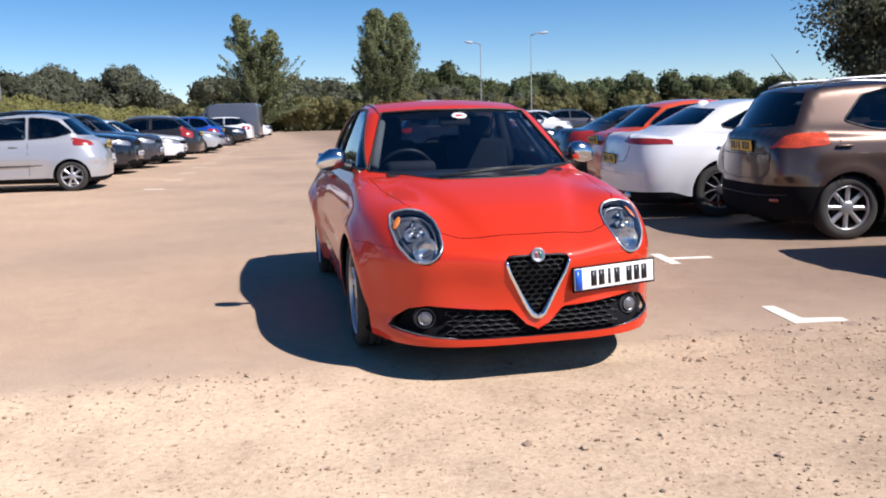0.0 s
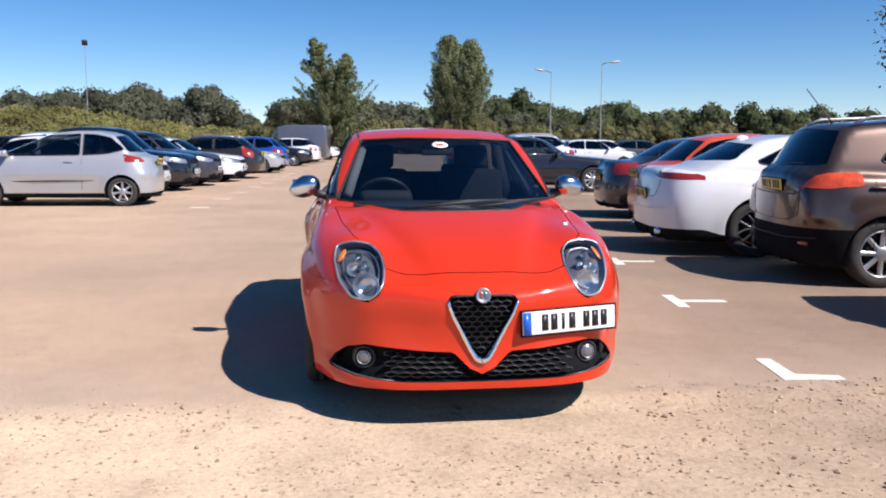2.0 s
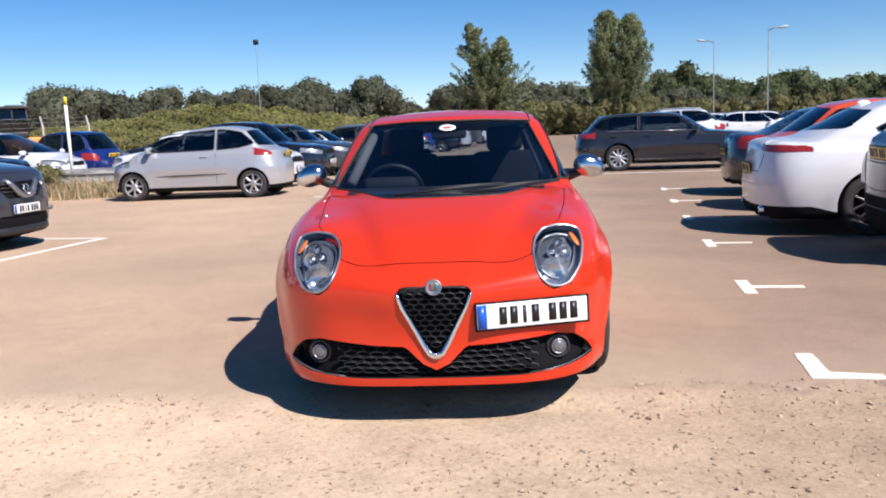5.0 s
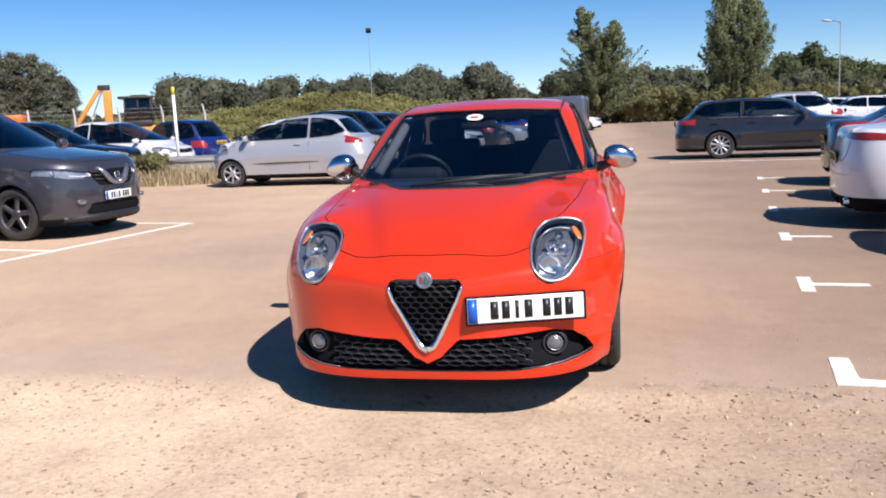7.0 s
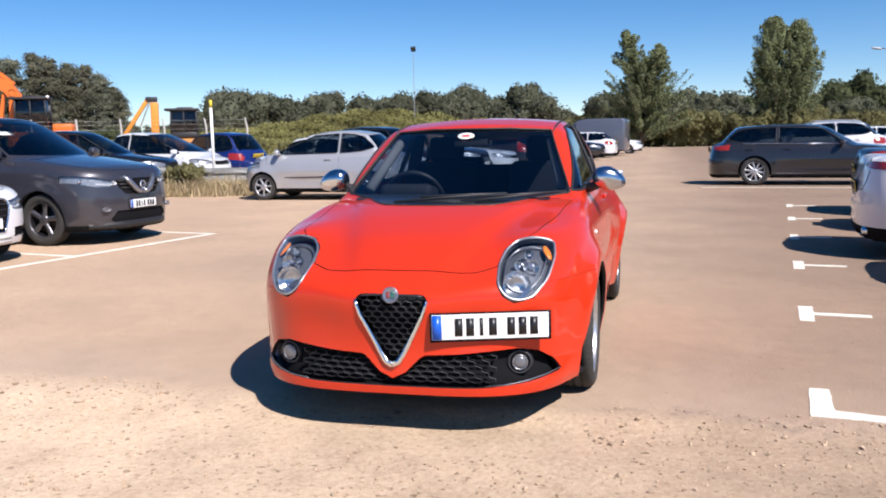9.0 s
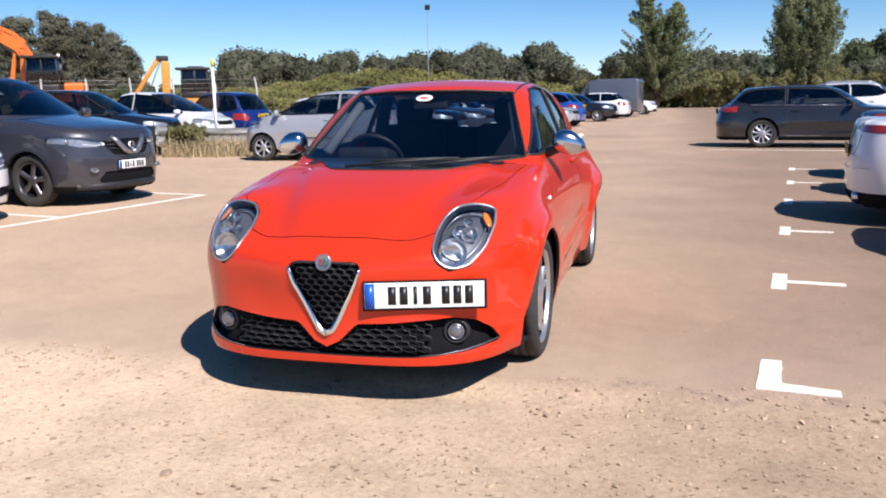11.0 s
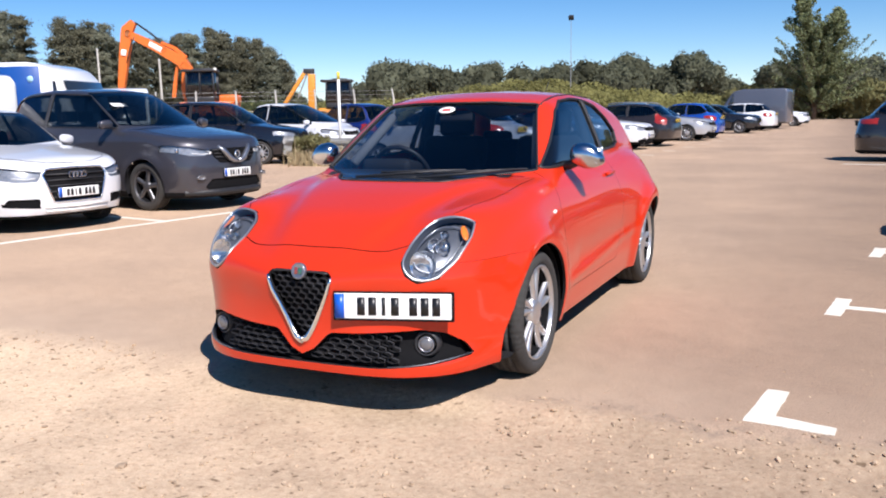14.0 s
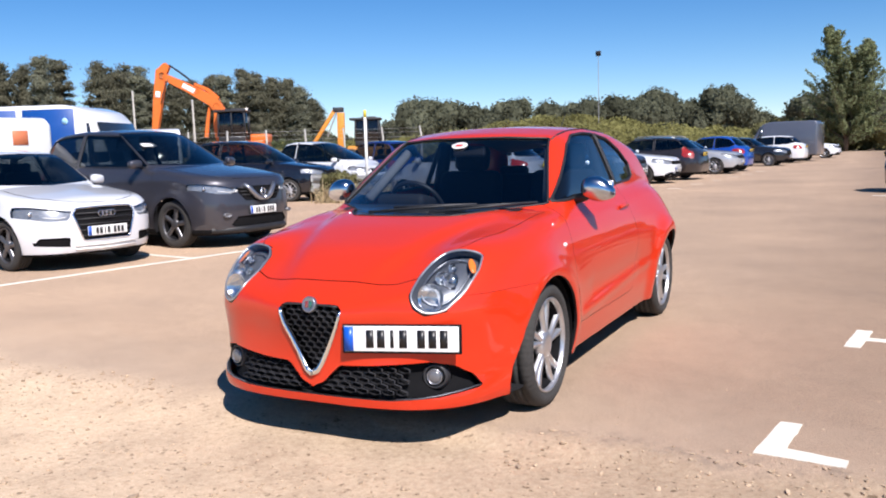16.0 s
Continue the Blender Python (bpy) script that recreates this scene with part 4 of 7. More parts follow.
    # wipers, washer jets, aerial, sticker
    for x0, x1, y1, z1 in ((-0.28, 0.28, 0.235, 1.000), (0.10, 0.60, 0.33, 1.005)):
        w = bmesh.new()
        tube(w, [(x0, 0.135, 0.962), ((x0 + x1) / 2, 0.17 + 0.06 * abs(x1), 0.985), (x1, y1 - 0.02, z1)], [0.010, 0.008, 0.005], 6)
        arm = part("wiper", w, M["black_plastic"], car)
        bl = bmesh.new()
        tube(bl, [(x1 - 0.42, 0.175, 0.988), (x1 - 0.2, 0.20 + 0.1 * max(x1 - 0.3, 0), 0.998), (x1 + 0.06, y1 + 0.015, z1 + 0.002)], 0.006, 6)
        part("blade", bl, M["trim"], arm)
    cowl = bmesh.new()
    xs = np.linspace(-0.57, 0.57, 25)
    rows = []
    for dy, dz in ((-0.02, -0.012), (0.02, -0.001), (0.05, 0.0)):
        rows.append([cowl.verts.new((x, 0.135 + 0.58 * x * x + dy, 0.958 + 0.055 * x * x + dz)) for x in xs])
    for a, c in zip(rows, rows[1:]):
        for k in range(len(xs) - 1):
            cowl.faces.new((a[k], a[k + 1], c[k + 1], c[k]))
    part("scuttle_panel", cowl, M["black_plastic"], car)
    for x in (-0.19, 0.19):
        jet = bmesh.new()
        hit = tree.ray_cast(Vector((x, 0.02, 3)), Vector((0, 0, -1)))[0]
        blob(jet, (0.012, 0.016, 0.007), Matrix.Translation(hit), 10, 6)
        part("washer_jet", jet, M["black_plastic"], car)
    hit, nrm = front_hit(0.0, 1.322)
    tag = bmesh.new()
    lathe(tag, [(0.0015, 0.001), (0.0015, 0.05), (0.0, 0.052)], 28, "z", Matrix.Translation(hit + nrm * 0.003) @ nrm.to_track_quat("Z", "Y").to_matrix().to_4x4() @ Matrix.Diagonal((1.0, 0.72, 1, 1)))
    sticker = part("windscreen_sticker", tag, M["sticker"], car, "white oval sticker with red mark")
    tag = bmesh.new()
    box(tag, (0.05, 0.026, 0.002), Matrix.Translation(hit + nrm * 0.005) @ nrm.to_track_quat("Z", "Y").to_matrix().to_4x4() @ pose(0, -0.004, 0), 0.0008, 1)
    part("sticker_mark", tag, M["sticker_red"], sticker)
    for side in (-1, 1):
        strip = bmesh.new()
        pts = []
        for y in np.linspace(0.98, 2.74, 16):
            x = side * (0.515 - 0.04 * min(max((y - 1.2) / 1.5, 0), 1))
            hit = tree.ray_cast(Vector((x, y, 3.0)), Vector((0, 0, -1)))[0]
            if hit:
                pts.append(hit + Vector((0, 0, -0.001)))
        tube(strip, pts, 0.007, 6)
        part("roof_strip", strip, M["black_plastic"], car)
    aerial = bmesh.new()
    tube(aerial, [(0, 2.55, 1.35), (0, 2.75, 1.55)], [0.006, 0.003], 6)
    part("aerial", aerial, M["black_plastic"], car)
    # interior
    pan = take(bm, pick("below"))
    for v in pan.verts:
        v.co.z = 0.176 + 0.02 * min(max((v.co.y + 0.3) / 0.3, 0), 1)
    part("underbody", pan, M["black_plastic"], car)
    inner = bmesh.new()
    box(inner, (1.36, 2.75, 0.12), pose(0, 1.6, 0.30), 0.03)
    part("cabin_floor", inner, M["dark"], car)
    dash = bmesh.new()
    box(dash, (1.34, 0.48, 0.34), pose(0, 0.58, 0.80, -6), 0.08, 3)
    part("dashboard", dash, M["dark"], car)
    pod = bmesh.new()
    box(pod, (0.34, 0.22, 0.10), pose(-0.36, 0.72, 0.975, -10), 0.04, 3)
    part("instrument_hood", pod, M["dark"], car)
    sw = bmesh.new()
    aim = Matrix.Translation((-0.36, 0.86, 0.945)) @ Vector((0, 0.85, 0.5)).to_track_quat("Z", "Y").to_matrix().to_4x4()
    ring_tube(sw, [aim @ Vector((0.18 * math.cos(a), 0.18 * math.sin(a), 0)) for a in np.linspace(0, 2 * math.pi, 37)], 0.015, 8)
    for a in (0.2, math.pi - 0.2, -math.pi / 2):
        tube(sw, [aim @ Vector((0.03 * math.cos(a), 0.03 * math.sin(a), -0.01)), aim @ Vector((0.175 * math.cos(a), 0.175 * math.sin(a), 0))], [0.022, 0.013], 6)
    blob(sw, (0.07, 0.06, 0.025), aim @ pose(0, 0, -0.005), 14, 8)
    part("steering_wheel", sw, M["trim"], car)
    for x in (-0.36, 0.36):
        s = bmesh.new()
        box(s, (0.50, 0.52, 0.18), pose(x, 1.30, 0.52, 6), 0.06, 3)
        seat = part("seat", s, M["cloth"], car)
        s = bmesh.new()
        box(s, (0.48, 0.15, 0.62), pose(x, 1.62, 0.84, -16), 0.06, 3)
        part("backrest", s, M["cloth"], seat)
        s = bmesh.new()
        box(s, (0.26, 0.10, 0.18), pose(x, 1.72, 1.23, -12), 0.04, 3)
        part("headrest", s, M["cloth"], seat)
    s = bmesh.new()
    box(s, (1.2, 0.5, 0.2), pose(0, 2.12, 0.54, 4), 0.06, 3)
    box(s, (1.2, 0.16, 0.56), pose(0, 2.42, 0.82, -18), 0.06, 3)
    part("rear_seat", s, M["cloth"], car)
    for x in (-0.36, 0.36):
        s = bmesh.new()
        box(s, (0.24, 0.09, 0.13), pose(x, 2.52, 1.09, -14), 0.035, 3)
        part("rear_headrest", s, M["cloth"], car)
    rv = bmesh.new()
    box(rv, (0.22, 0.03, 0.065), pose(0, 0.90, 1.285, -8), 0.014, 3)
    tube(rv, [(0, 0.89, 1.30), (0, 0.86, 1.36)], 0.012, 6)
    part("rear_view_mirror", rv, M["dark"], car)
    for side in (-1, 1):
        t = bmesh.new()
        tube(t, [(side * 0.605, 0.66, 1.00), (side * 0.495, 1.00, 1.285)], [0.034, 0.03], 8)
        part("pillar_trim", t, M["pillar_trim"], car)
        t = bmesh.new()
        tube(t, [(side * 0.63, 1.72, 0.6), (side * 0.63, 1.70, 1.0), (side * 0.55, 1.68, 1.34)], [0.06, 0.05, 0.045], 8)
        part("pillar_trim", t, M["dark"], car)
    t = bmesh.new()
    xs = np.linspace(-0.5, 0.5, 7)
    rows = [[t.verts.new((x, y, z - 0.05 * (x / 0.5) ** 2)) for x in xs] for y, z in ((0.98, 1.36), (1.5, 1.41), (2.2, 1.385), (2.7, 1.30))]
    for a, c in zip(rows, rows[1:]):
        for k in range(6):
            t.faces.new((a[k], a[k + 1], c[k + 1], c[k]))
    part("headlining", t, M["pillar_trim"], car)
    bm.free()
    return car


M["fog_lens"] = material("fog_lens", (0.16, 0.16, 0.17), 0.30, 0.3, coat=0.4)
M["badge_red"] = material("red_enamel", (0.22, 0.04, 0.035), 0.25, coat=1)
M["badge_green"] = material("green_enamel", (0.03, 0.12, 0.09), 0.25, coat=1)
M["pillar_trim"] = material("grey_headlining", (0.22, 0.21, 0.20), 0.85)


# ------------------------------------------------------------------ the other cars
def make_car(name, label, m, body, L=4.2, W=1.78, H=1.48, wb=2.6, fo=0.85, hood=0.93, belt=0.95, cowl=0.35, top_y=1.05, roof_end=2.65, glass_end=3.05, deck=1.0,
             wheel_r=0.315, spokes=5, style="twin", rim="alloy", glass_mat="dark_glass", tail=None, lamp=None, grille=None, two_box=True, lower=None, rails=False,
             front_plate=True, rear_plate=True, detail=1.0, sill_z=0.27, pillar=0.0, black_roof=False, square=0.0, tail_mat="red_lamp", n_front=2.7, doors=4, group="parked cars", category="car", round_k=0.08, chrome_grille=False, clad=None, hood_drop=0.0):
    """A car with its nose to -y and the front axle over the origin."""
    ro = L - wb - fo
    end = wb + ro
    car = thing(name, label, category, m, group)
    f_front = smooth_line([(0.05, -fo + 0.14), (0.20, -fo + 0.03), (0.35, -fo), (0.60, -fo), (hood - 0.18, -fo + 0.04), (hood - 0.05, -fo + 0.13), (hood + 0.3, -fo + 0.5)], 0.03)
    f_rear = smooth_line([(0.05, end - 0.16), (0.25, end - 0.02), (0.45, end), (0.65, end - 0.01), (deck - 0.05, end - 0.08 + 0.06 * square), (deck + 0.1, end - 0.12 + 0.06 * square), (H, end - 0.5)], 0.03)
    f_side = smooth_line([(0.05, W / 2 - 0.09), (0.2, W / 2 - 0.04), (0.45, W / 2 - 0.005), (0.62, W / 2), (belt - 0.18, W / 2 - 0.015), (belt, W / 2 - 0.07), (belt + 0.3, W / 2 - 0.2)], 0.03)
    f_top = smooth_line([(-fo - 0.2, hood - 0.40 - hood_drop), (-fo, hood - 0.17 - hood_drop), (-fo + 0.22, hood - 0.06 - 0.75 * hood_drop), (-fo + 0.6, hood - 0.005 - 0.30 * hood_drop), (cowl, hood + 0.075), (cowl + 0.5, belt + 0.03), (glass_end - 0.4, belt + 0.07), (end - 0.15, deck + 0.03 * square), (end - 0.02, deck - 0.08 + 0.10 * square), (end + 0.1, deck - 0.3 + 0.25 * square)], 0.05)
    cab_pts = [(cowl - 0.35, hood - 0.12), (cowl, hood + 0.06), (top_y - 0.12, H - 0.10), (top_y + 0.08, H - 0.04), (top_y + 0.45, H - 0.005), ((top_y + roof_end) / 2 + 0.2, H), (roof_end - 0.15, H - 0.045), (roof_end, H - 0.085), (glass_end, deck - 0.02), (glass_end + 0.3, deck - 0.4)]
    f_cab = smooth_line(cab_pts, 0.04)
    f_cw = smooth_line([(0.6, W / 2), (belt, W / 2 - 0.085), (belt + 0.12, W / 2 - 0.12), (H - 0.12, W / 2 - 0.265), (H, W / 2 - 0.33)], 0.03)

    def field(p):
        x, y, z = np.abs(p[:, 0]), p[:, 1], p[:, 2]
        t, s = (y - f_front(z)) / 0.8, (f_rear(z) - y) / 0.65
        g = np.where(t > 0, (1 - (1 - np.clip(t, 0, 1)) ** n_front) ** (1 / n_front), 3 * t)
        h = np.where(s > 0, (1 - (1 - np.clip(s, 0, 1)) ** 3.2) ** (1 / 3.2), 3 * s)
        half = f_side(z)
        for yc in (0.0, wb):
            half = half + 0.018 * np.exp(-(((np.hypot(y - yc, z - wheel_r) - wheel_r - 0.06) / 0.07) ** 2))
        half = half - 0.02 * np.exp(-(((z - 0.45) / 0.09) ** 2)) * np.clip((y - 0.5) / 0.3, 0, 1) * np.clip((wb - 0.5 - y) / 0.3, 0, 1)
        low = smax(x - half * np.minimum(g, h), z - f_top(y) + 0.05 * (x / W * 2) ** 2, round_k)
        low = smax(low, 0.18 - z, 0.05)
        wrap = 0.30 * x**2 * np.clip((top_y + 0.5 - y) / 0.5, 0, 1) - 0.25 * x**2 * np.clip((y - roof_end + 0.4) / 0.4, 0, 1)
        cw = f_cw(z) * (1 - 0.08 * np.clip((y - top_y - 0.3) / 1.8, 0, 2) ** 2)
        cab = smax(smax(x - cw, z - f_cab(y - wrap) + 0.03 * (x / 0.6) ** 2, 0.08), 0.6 - z, 0.05)
        cab = np.maximum(cab, np.maximum(cowl - 0.30 - y, y - min(glass_end + 0.20, end - 0.06)))
        return -smax(-low, -cab, 0.04)

    k = detail
    bm = body_mesh(field, 0.0, wb - 0.05, 0.62, (0.86, 0.62), int(30 * k) // 2 * 2, int(22 * k) // 2 * 2, int(46 * k))
    axz = lambda p: np.stack([np.abs(p[:, 0]), p[:, 2]], 1)
    M2 = np.maximum
    wb_lo, mid_y = belt + 0.045, (top_y + roof_end) / 2 + 0.02
    hw_lo, hw_hi = f_cw(np.array([belt + 0.06]))[0], f_cw(np.array([H - 0.09]))[0]
    slope = (H - 0.10 - hood - 0.06) / (top_y - 0.12 - cowl)
    y_at = lambda z: cowl + (z - hood - 0.06) / slope
    drop = (glass_end - roof_end) / max(H - 0.085 - deck + 0.02, 0.05)
    front_glass = [(y_at(wb_lo) + 0.30, wb_lo), (y_at(H - 0.12) + 0.20, H - 0.125), (mid_y - 0.06, H - 0.085), (mid_y - 0.05, wb_lo + 0.02)]
    back_top = roof_end - 0.12 - pillar
    rear_side = [(mid_y + 0.03, wb_lo + 0.02), (mid_y + 0.02, H - 0.085), (back_top - 0.25, H - 0.105), (back_top, H - 0.16), (min(back_top + 0.16 + drop * 0.1, glass_end - 0.2 - pillar), belt + 0.17), (back_top - 0.05, wb_lo + 0.05)]
    ws = [(hw_lo - 0.075, hood + 0.11), (hw_hi - 0.045, H - 0.085), (0, H - 0.068), (-0.1, H), (-0.1, hood + 0.08), (0, hood + 0.08)]
    rg = [(-0.1, max(deck, belt) + 0.07), (-0.1, H - 0.10), (hw_hi - 0.07, H - 0.13), (hw_lo - 0.13, max(deck, belt) + 0.09)]
    lamp = lamp or [(W / 2 - 0.46, hood - 0.23), (W / 2 - 0.40, hood - 0.17), (W / 2 - 0.10, hood - 0.10), (W / 2 + 0.03, hood - 0.10), (W / 2 + 0.03, hood - 0.20), (W / 2 - 0.25, hood - 0.29)]
    tail = tail or [(W / 2 - 0.30, deck - 0.20), (W / 2 - 0.26, deck - 0.06), (W / 2 + 0.03, deck - 0.02), (W / 2 + 0.03, deck - 0.22), (W / 2 - 0.15, deck - 0.26)]
    grille = grille or [(-0.1, hood - 0.30), (-0.1, hood - 0.18), (W / 2 - 0.48, hood - 0.19), (W / 2 - 0.52, hood - 0.29)]
    lower = lower or [(-0.1, 0.24), (-0.1, 0.36), (W / 2 - 0.35, 0.37), (W / 2 - 0.22, 0.30), (W / 2 - 0.30, 0.24)]
    regions = {
        "sill": lambda p: p[:, 2] - sill_z - (clad or 0) * np.clip((p[:, 1] - end + 0.75) / 0.2, 0, 1),
        "tail_lamp": lambda p: M2(poly_dist(axz(p), tail, 0.005), end - 0.55 - p[:, 1]),
        "headlight": lambda p: M2(poly_dist(axz(p), lamp, 0.005), p[:, 1] + fo - 0.6),
        "grille": lambda p: M2(poly_dist(axz(p), grille, 0.005), p[:, 1] + fo - 0.4),
        "intake": lambda p: M2(poly_dist(axz(p), lower, 0.005), p[:, 1] + fo - 0.4),
        "rear_window": lambda p: M2(poly_dist(axz(p), rg, 0.01), roof_end - 0.15 - p[:, 1]),
        "side_front": lambda p: M2(poly_dist(p[:, 1:3], front_glass, 0.008), 0.35 - np.abs(p[:, 0])),
        "side_rear": lambda p: M2(poly_dist(p[:, 1:3], rear_side, 0.008), 0.35 - np.abs(p[:, 0])),
        "windscreen": lambda p: M2(poly_dist(axz(p), ws, 0.01), p[:, 1] - top_y - 0.25),
        "arch": lambda p: M2(np.minimum(np.hypot(p[:, 1], p[:, 2] - wheel_r), np.hypot(p[:, 1] - wb, p[:, 2] - wheel_r)) - wheel_r - 0.045, 0.4 - np.abs(p[:, 0])),
    }
    locked = set()
    for g in regions.values():
        cut(bm, g, locked)
    bm.normal_update()
    faces = list(bm.faces)
    mid = np.array([f.calc_center_median() for f in faces])
    kind = np.full(len(faces), "body", dtype=object)
    for key, g in regions.items():
        kind[g(mid) < 0] = key
    pick = lambda key, side=0: [f for f, q, c in zip(faces, kind, mid) if q == key and (side == 0 or c[0] * side > 0)]
    part("body_shell", take(bm, pick("body"), 0, 0.015), (body, M["black_plastic"]), car)
    part("sill_trim", take(bm, pick("sill"), 0, 0), M["intake_black"], car)
    part("windscreen", take(bm, pick("windscreen"), 0.002, 0, 0.006), M["car_glass"], car)
    part("rear_window", take(bm, pick("rear_window"), 0.002, 0, 0.006), M[glass_mat], car)
    part("grille", take(bm, pick("grille"), 0, 0, 0.012), M["intake_black"], car)
    for side in ((-1, 1) if min(p[0] for p in lower) > 0 else (0,)):
        part("air_intake", take(bm, pick("intake", side), 0, 0, 0.02), M["intake_black"], car)
    if chrome_grille:
        skin = take(bm, pick("grille"), 0.0)
        ring = bmesh.new()
        for pts in rim_loops(skin):
            ring_tube(ring, pts, 0.012)
        skin.free()
        part("grille_surround", ring, M["chrome"], car)
    for side in (-1, 1):
        for key, nm in (("side_front", "side_window"), ("side_rear", "side_window")):
            part(nm, take(bm, pick(key, side), 0.002, 0, 0.006), M[glass_mat], car)
        hl = part("headlight", take(bm, pick("headlight", side), 0.002, 0, 0.03), M["headlamp_bowl"], car)
        part("lens", take(bm, pick("headlight", side), 0.001, 0, 0), M["lens"], hl)
        lit = pick("headlight", side)
        if lit:
            heart = sum((f.calc_center_median() * f.calc_area() for f in lit), Vector()) / sum(f.calc_area() for f in lit)
            for dx, rad in ((-0.055, 0.040), (0.055, 0.034)):
                eye = bmesh.new()
                blob(eye, (rad, 0.022, rad), Matrix.Translation(heart + Vector((side * dx, 0.022 + (0.035 if dx > 0 else 0.0), 0))), 16, 10)
                part("projector", eye, M["reflector"], hl)
        part("tail_lamp", take(bm, pick("tail_lamp", side), 0.001, 0.01, -0.004), (M[tail_mat], M["black_plastic"]), car)
        for yc in (0.0, wb):
            wheel(wheel_r, 0.205, wheel_r * 0.68, spokes, style, M[rim], car, pose(side * (W / 2 - 0.125), yc, wheel_r, 9 + 31 * yc, 0, 0 if side > 0 else 180))
            liner = bmesh.new()
            an = np.linspace(-0.3, math.pi + 0.3, 14)
            R = wheel_r + 0.044
            rows = [[liner.verts.new((side * x, yc + R * math.cos(a), wheel_r + R * math.sin(a))) for a in an] for x in (0.45, W / 2 - 0.02)]
            for i in range(len(an) - 1):
                liner.faces.new((rows[0][i], rows[0][i + 1], rows[1][i + 1], rows[1][i]))
            liner.faces.new(rows[0])
            part("arch_liner", liner, M["black_plastic"], car)
        mir = bmesh.new()
        ym = y_at(belt + 0.08) + 0.30
        blob(mir, (0.105, 0.055, 0.064), pose(side * (W / 2 + 0.03), ym, belt + 0.085, 4, side * 6, side * 14), 20, 12, 0.66)
        tube(mir, [(side * (W / 2 - 0.12), ym + 0.02, belt + 0.03), (side * (W / 2 + 0.0), ym + 0.01, belt + 0.06)], 0.025, 6)
        part("door_mirror", mir, body, car)
        ring = bmesh.new()
        for key in ("side_front", "side_rear"):
            skin = take(bm, pick(key, side), -0.004)
            for pts in rim_loops(skin):
                ring_tube(ring, pts, 0.010, 5)
            skin.free()
        part("window_seal", ring, M["black_plastic"], car)
        x_in = W / 2 - 0.018
        for yh in ((mid_y - 0.25,) if doors == 2 else (mid_y - 0.25, mid_y + 0.62)):
            h = bmesh.new()
            box(h, (0.03, 0.17, 0.025), pose(side * (x_in - 0.012), yh, belt - 0.08, 0, side * -8, 0), 0.009)
            part("door_handle", h, body, car)
        for yh in ((cowl + 0.12, mid_y) if doors == 2 else (cowl + 0.12, mid_y, roof_end - 0.30)):
            g = bmesh.new()
            zs = np.linspace(0.33, belt - 0.02, 7)
            rows = [[g.verts.new((side * (f_side(np.array([z]))[0] - (0.02 * math.exp(-((z - 0.45) / 0.09) ** 2)) + 0.002), yh + dy, z)) for z in zs] for dy in (-0.004, 0.004)]
            for i in range(6):
                g.faces.new((rows[0][i], rows[0][i + 1], rows[1][i + 1], rows[1][i]))
            part("door_gap", g, M["ink"], car)
        if rails:
            r = bmesh.new()
            xr = hw_hi - 0.02
            tube(r, [(side * xr, top_y + 0.15, H - 0.035), (side * xr, top_y + 0.3, H + 0.012), (side * (xr - 0.01), mid_y, H + 0.03), (side * (xr - 0.03), roof_end - 0.35, H + 0.005), (side * (xr - 0.03), roof_end - 0.2, H - 0.05)], 0.016, 8)
            part("roof_rail", r, M["alloy"], car)
    s = bmesh.new()
    box(s, (W - 0.5, glass_end - cowl - 0.5, 0.14), pose(0, (glass_end + cowl) / 2, 0.40), 0.03)
    box(s, (W - 0.42, 0.40, 0.26), pose(0, cowl + 0.32, belt - 0.14), 0.06)
    for x in (-0.36, 0.36):
        for y in (mid_y - 0.10, min(mid_y + 0.80, roof_end - 0.42)):
            if y < glass_end - 0.4:
                box(s, (0.48, 0.16, 0.66), pose(x, y, 0.83, -14), 0.05)
                box(s, (0.25, 0.10, 0.17), pose(x, y + 0.08, 1.20 + (H - 1.48) * 0.5, -10), 0.03)
    part("seats", s, M["cloth"], car)
    if front_plate:
        number_plate(car, pose(0, -fo - 0.012, 0.46 if hood < 1.0 else 0.52), blue=True)
    if rear_plate:
        zt = deck - 0.12 if two_box else 0.72
        number_plate(car, pose(0, end - 0.005, zt, 8, 0, 180), mat="plate_yellow", blue=False)
    bm.free()
    return car


# ------------------------------------------------------------------ ground and markings
def ground_z(x, y):
    """The gravel lies a hand's breadth lower than the tarmac, and is uneven."""
    edge = y + 0.035 * x + 0.05 * math.sin(2.1 * x) + 0.03 * math.sin(5.3 * x + 1.0)
    k = min(max((-0.38 - edge) / (0.20 + 0.45 * min(max((0.4 - x) / 1.0, 0.0), 1.0)), 0.0), 1.0)
    k = k * k * (3 - 2 * k)
    fade = 1.0 if abs(x) < 9 and y > -9 else 0.0
    return k * (-0.042 + fade * 0.005 * (math.sin(3.1 * x + 1.7 * y) * math.sin(2.3 * y - 0.8 * x) + 0.6 * math.sin(9.0 * x + 2.0) * math.sin(7.7 * y)))


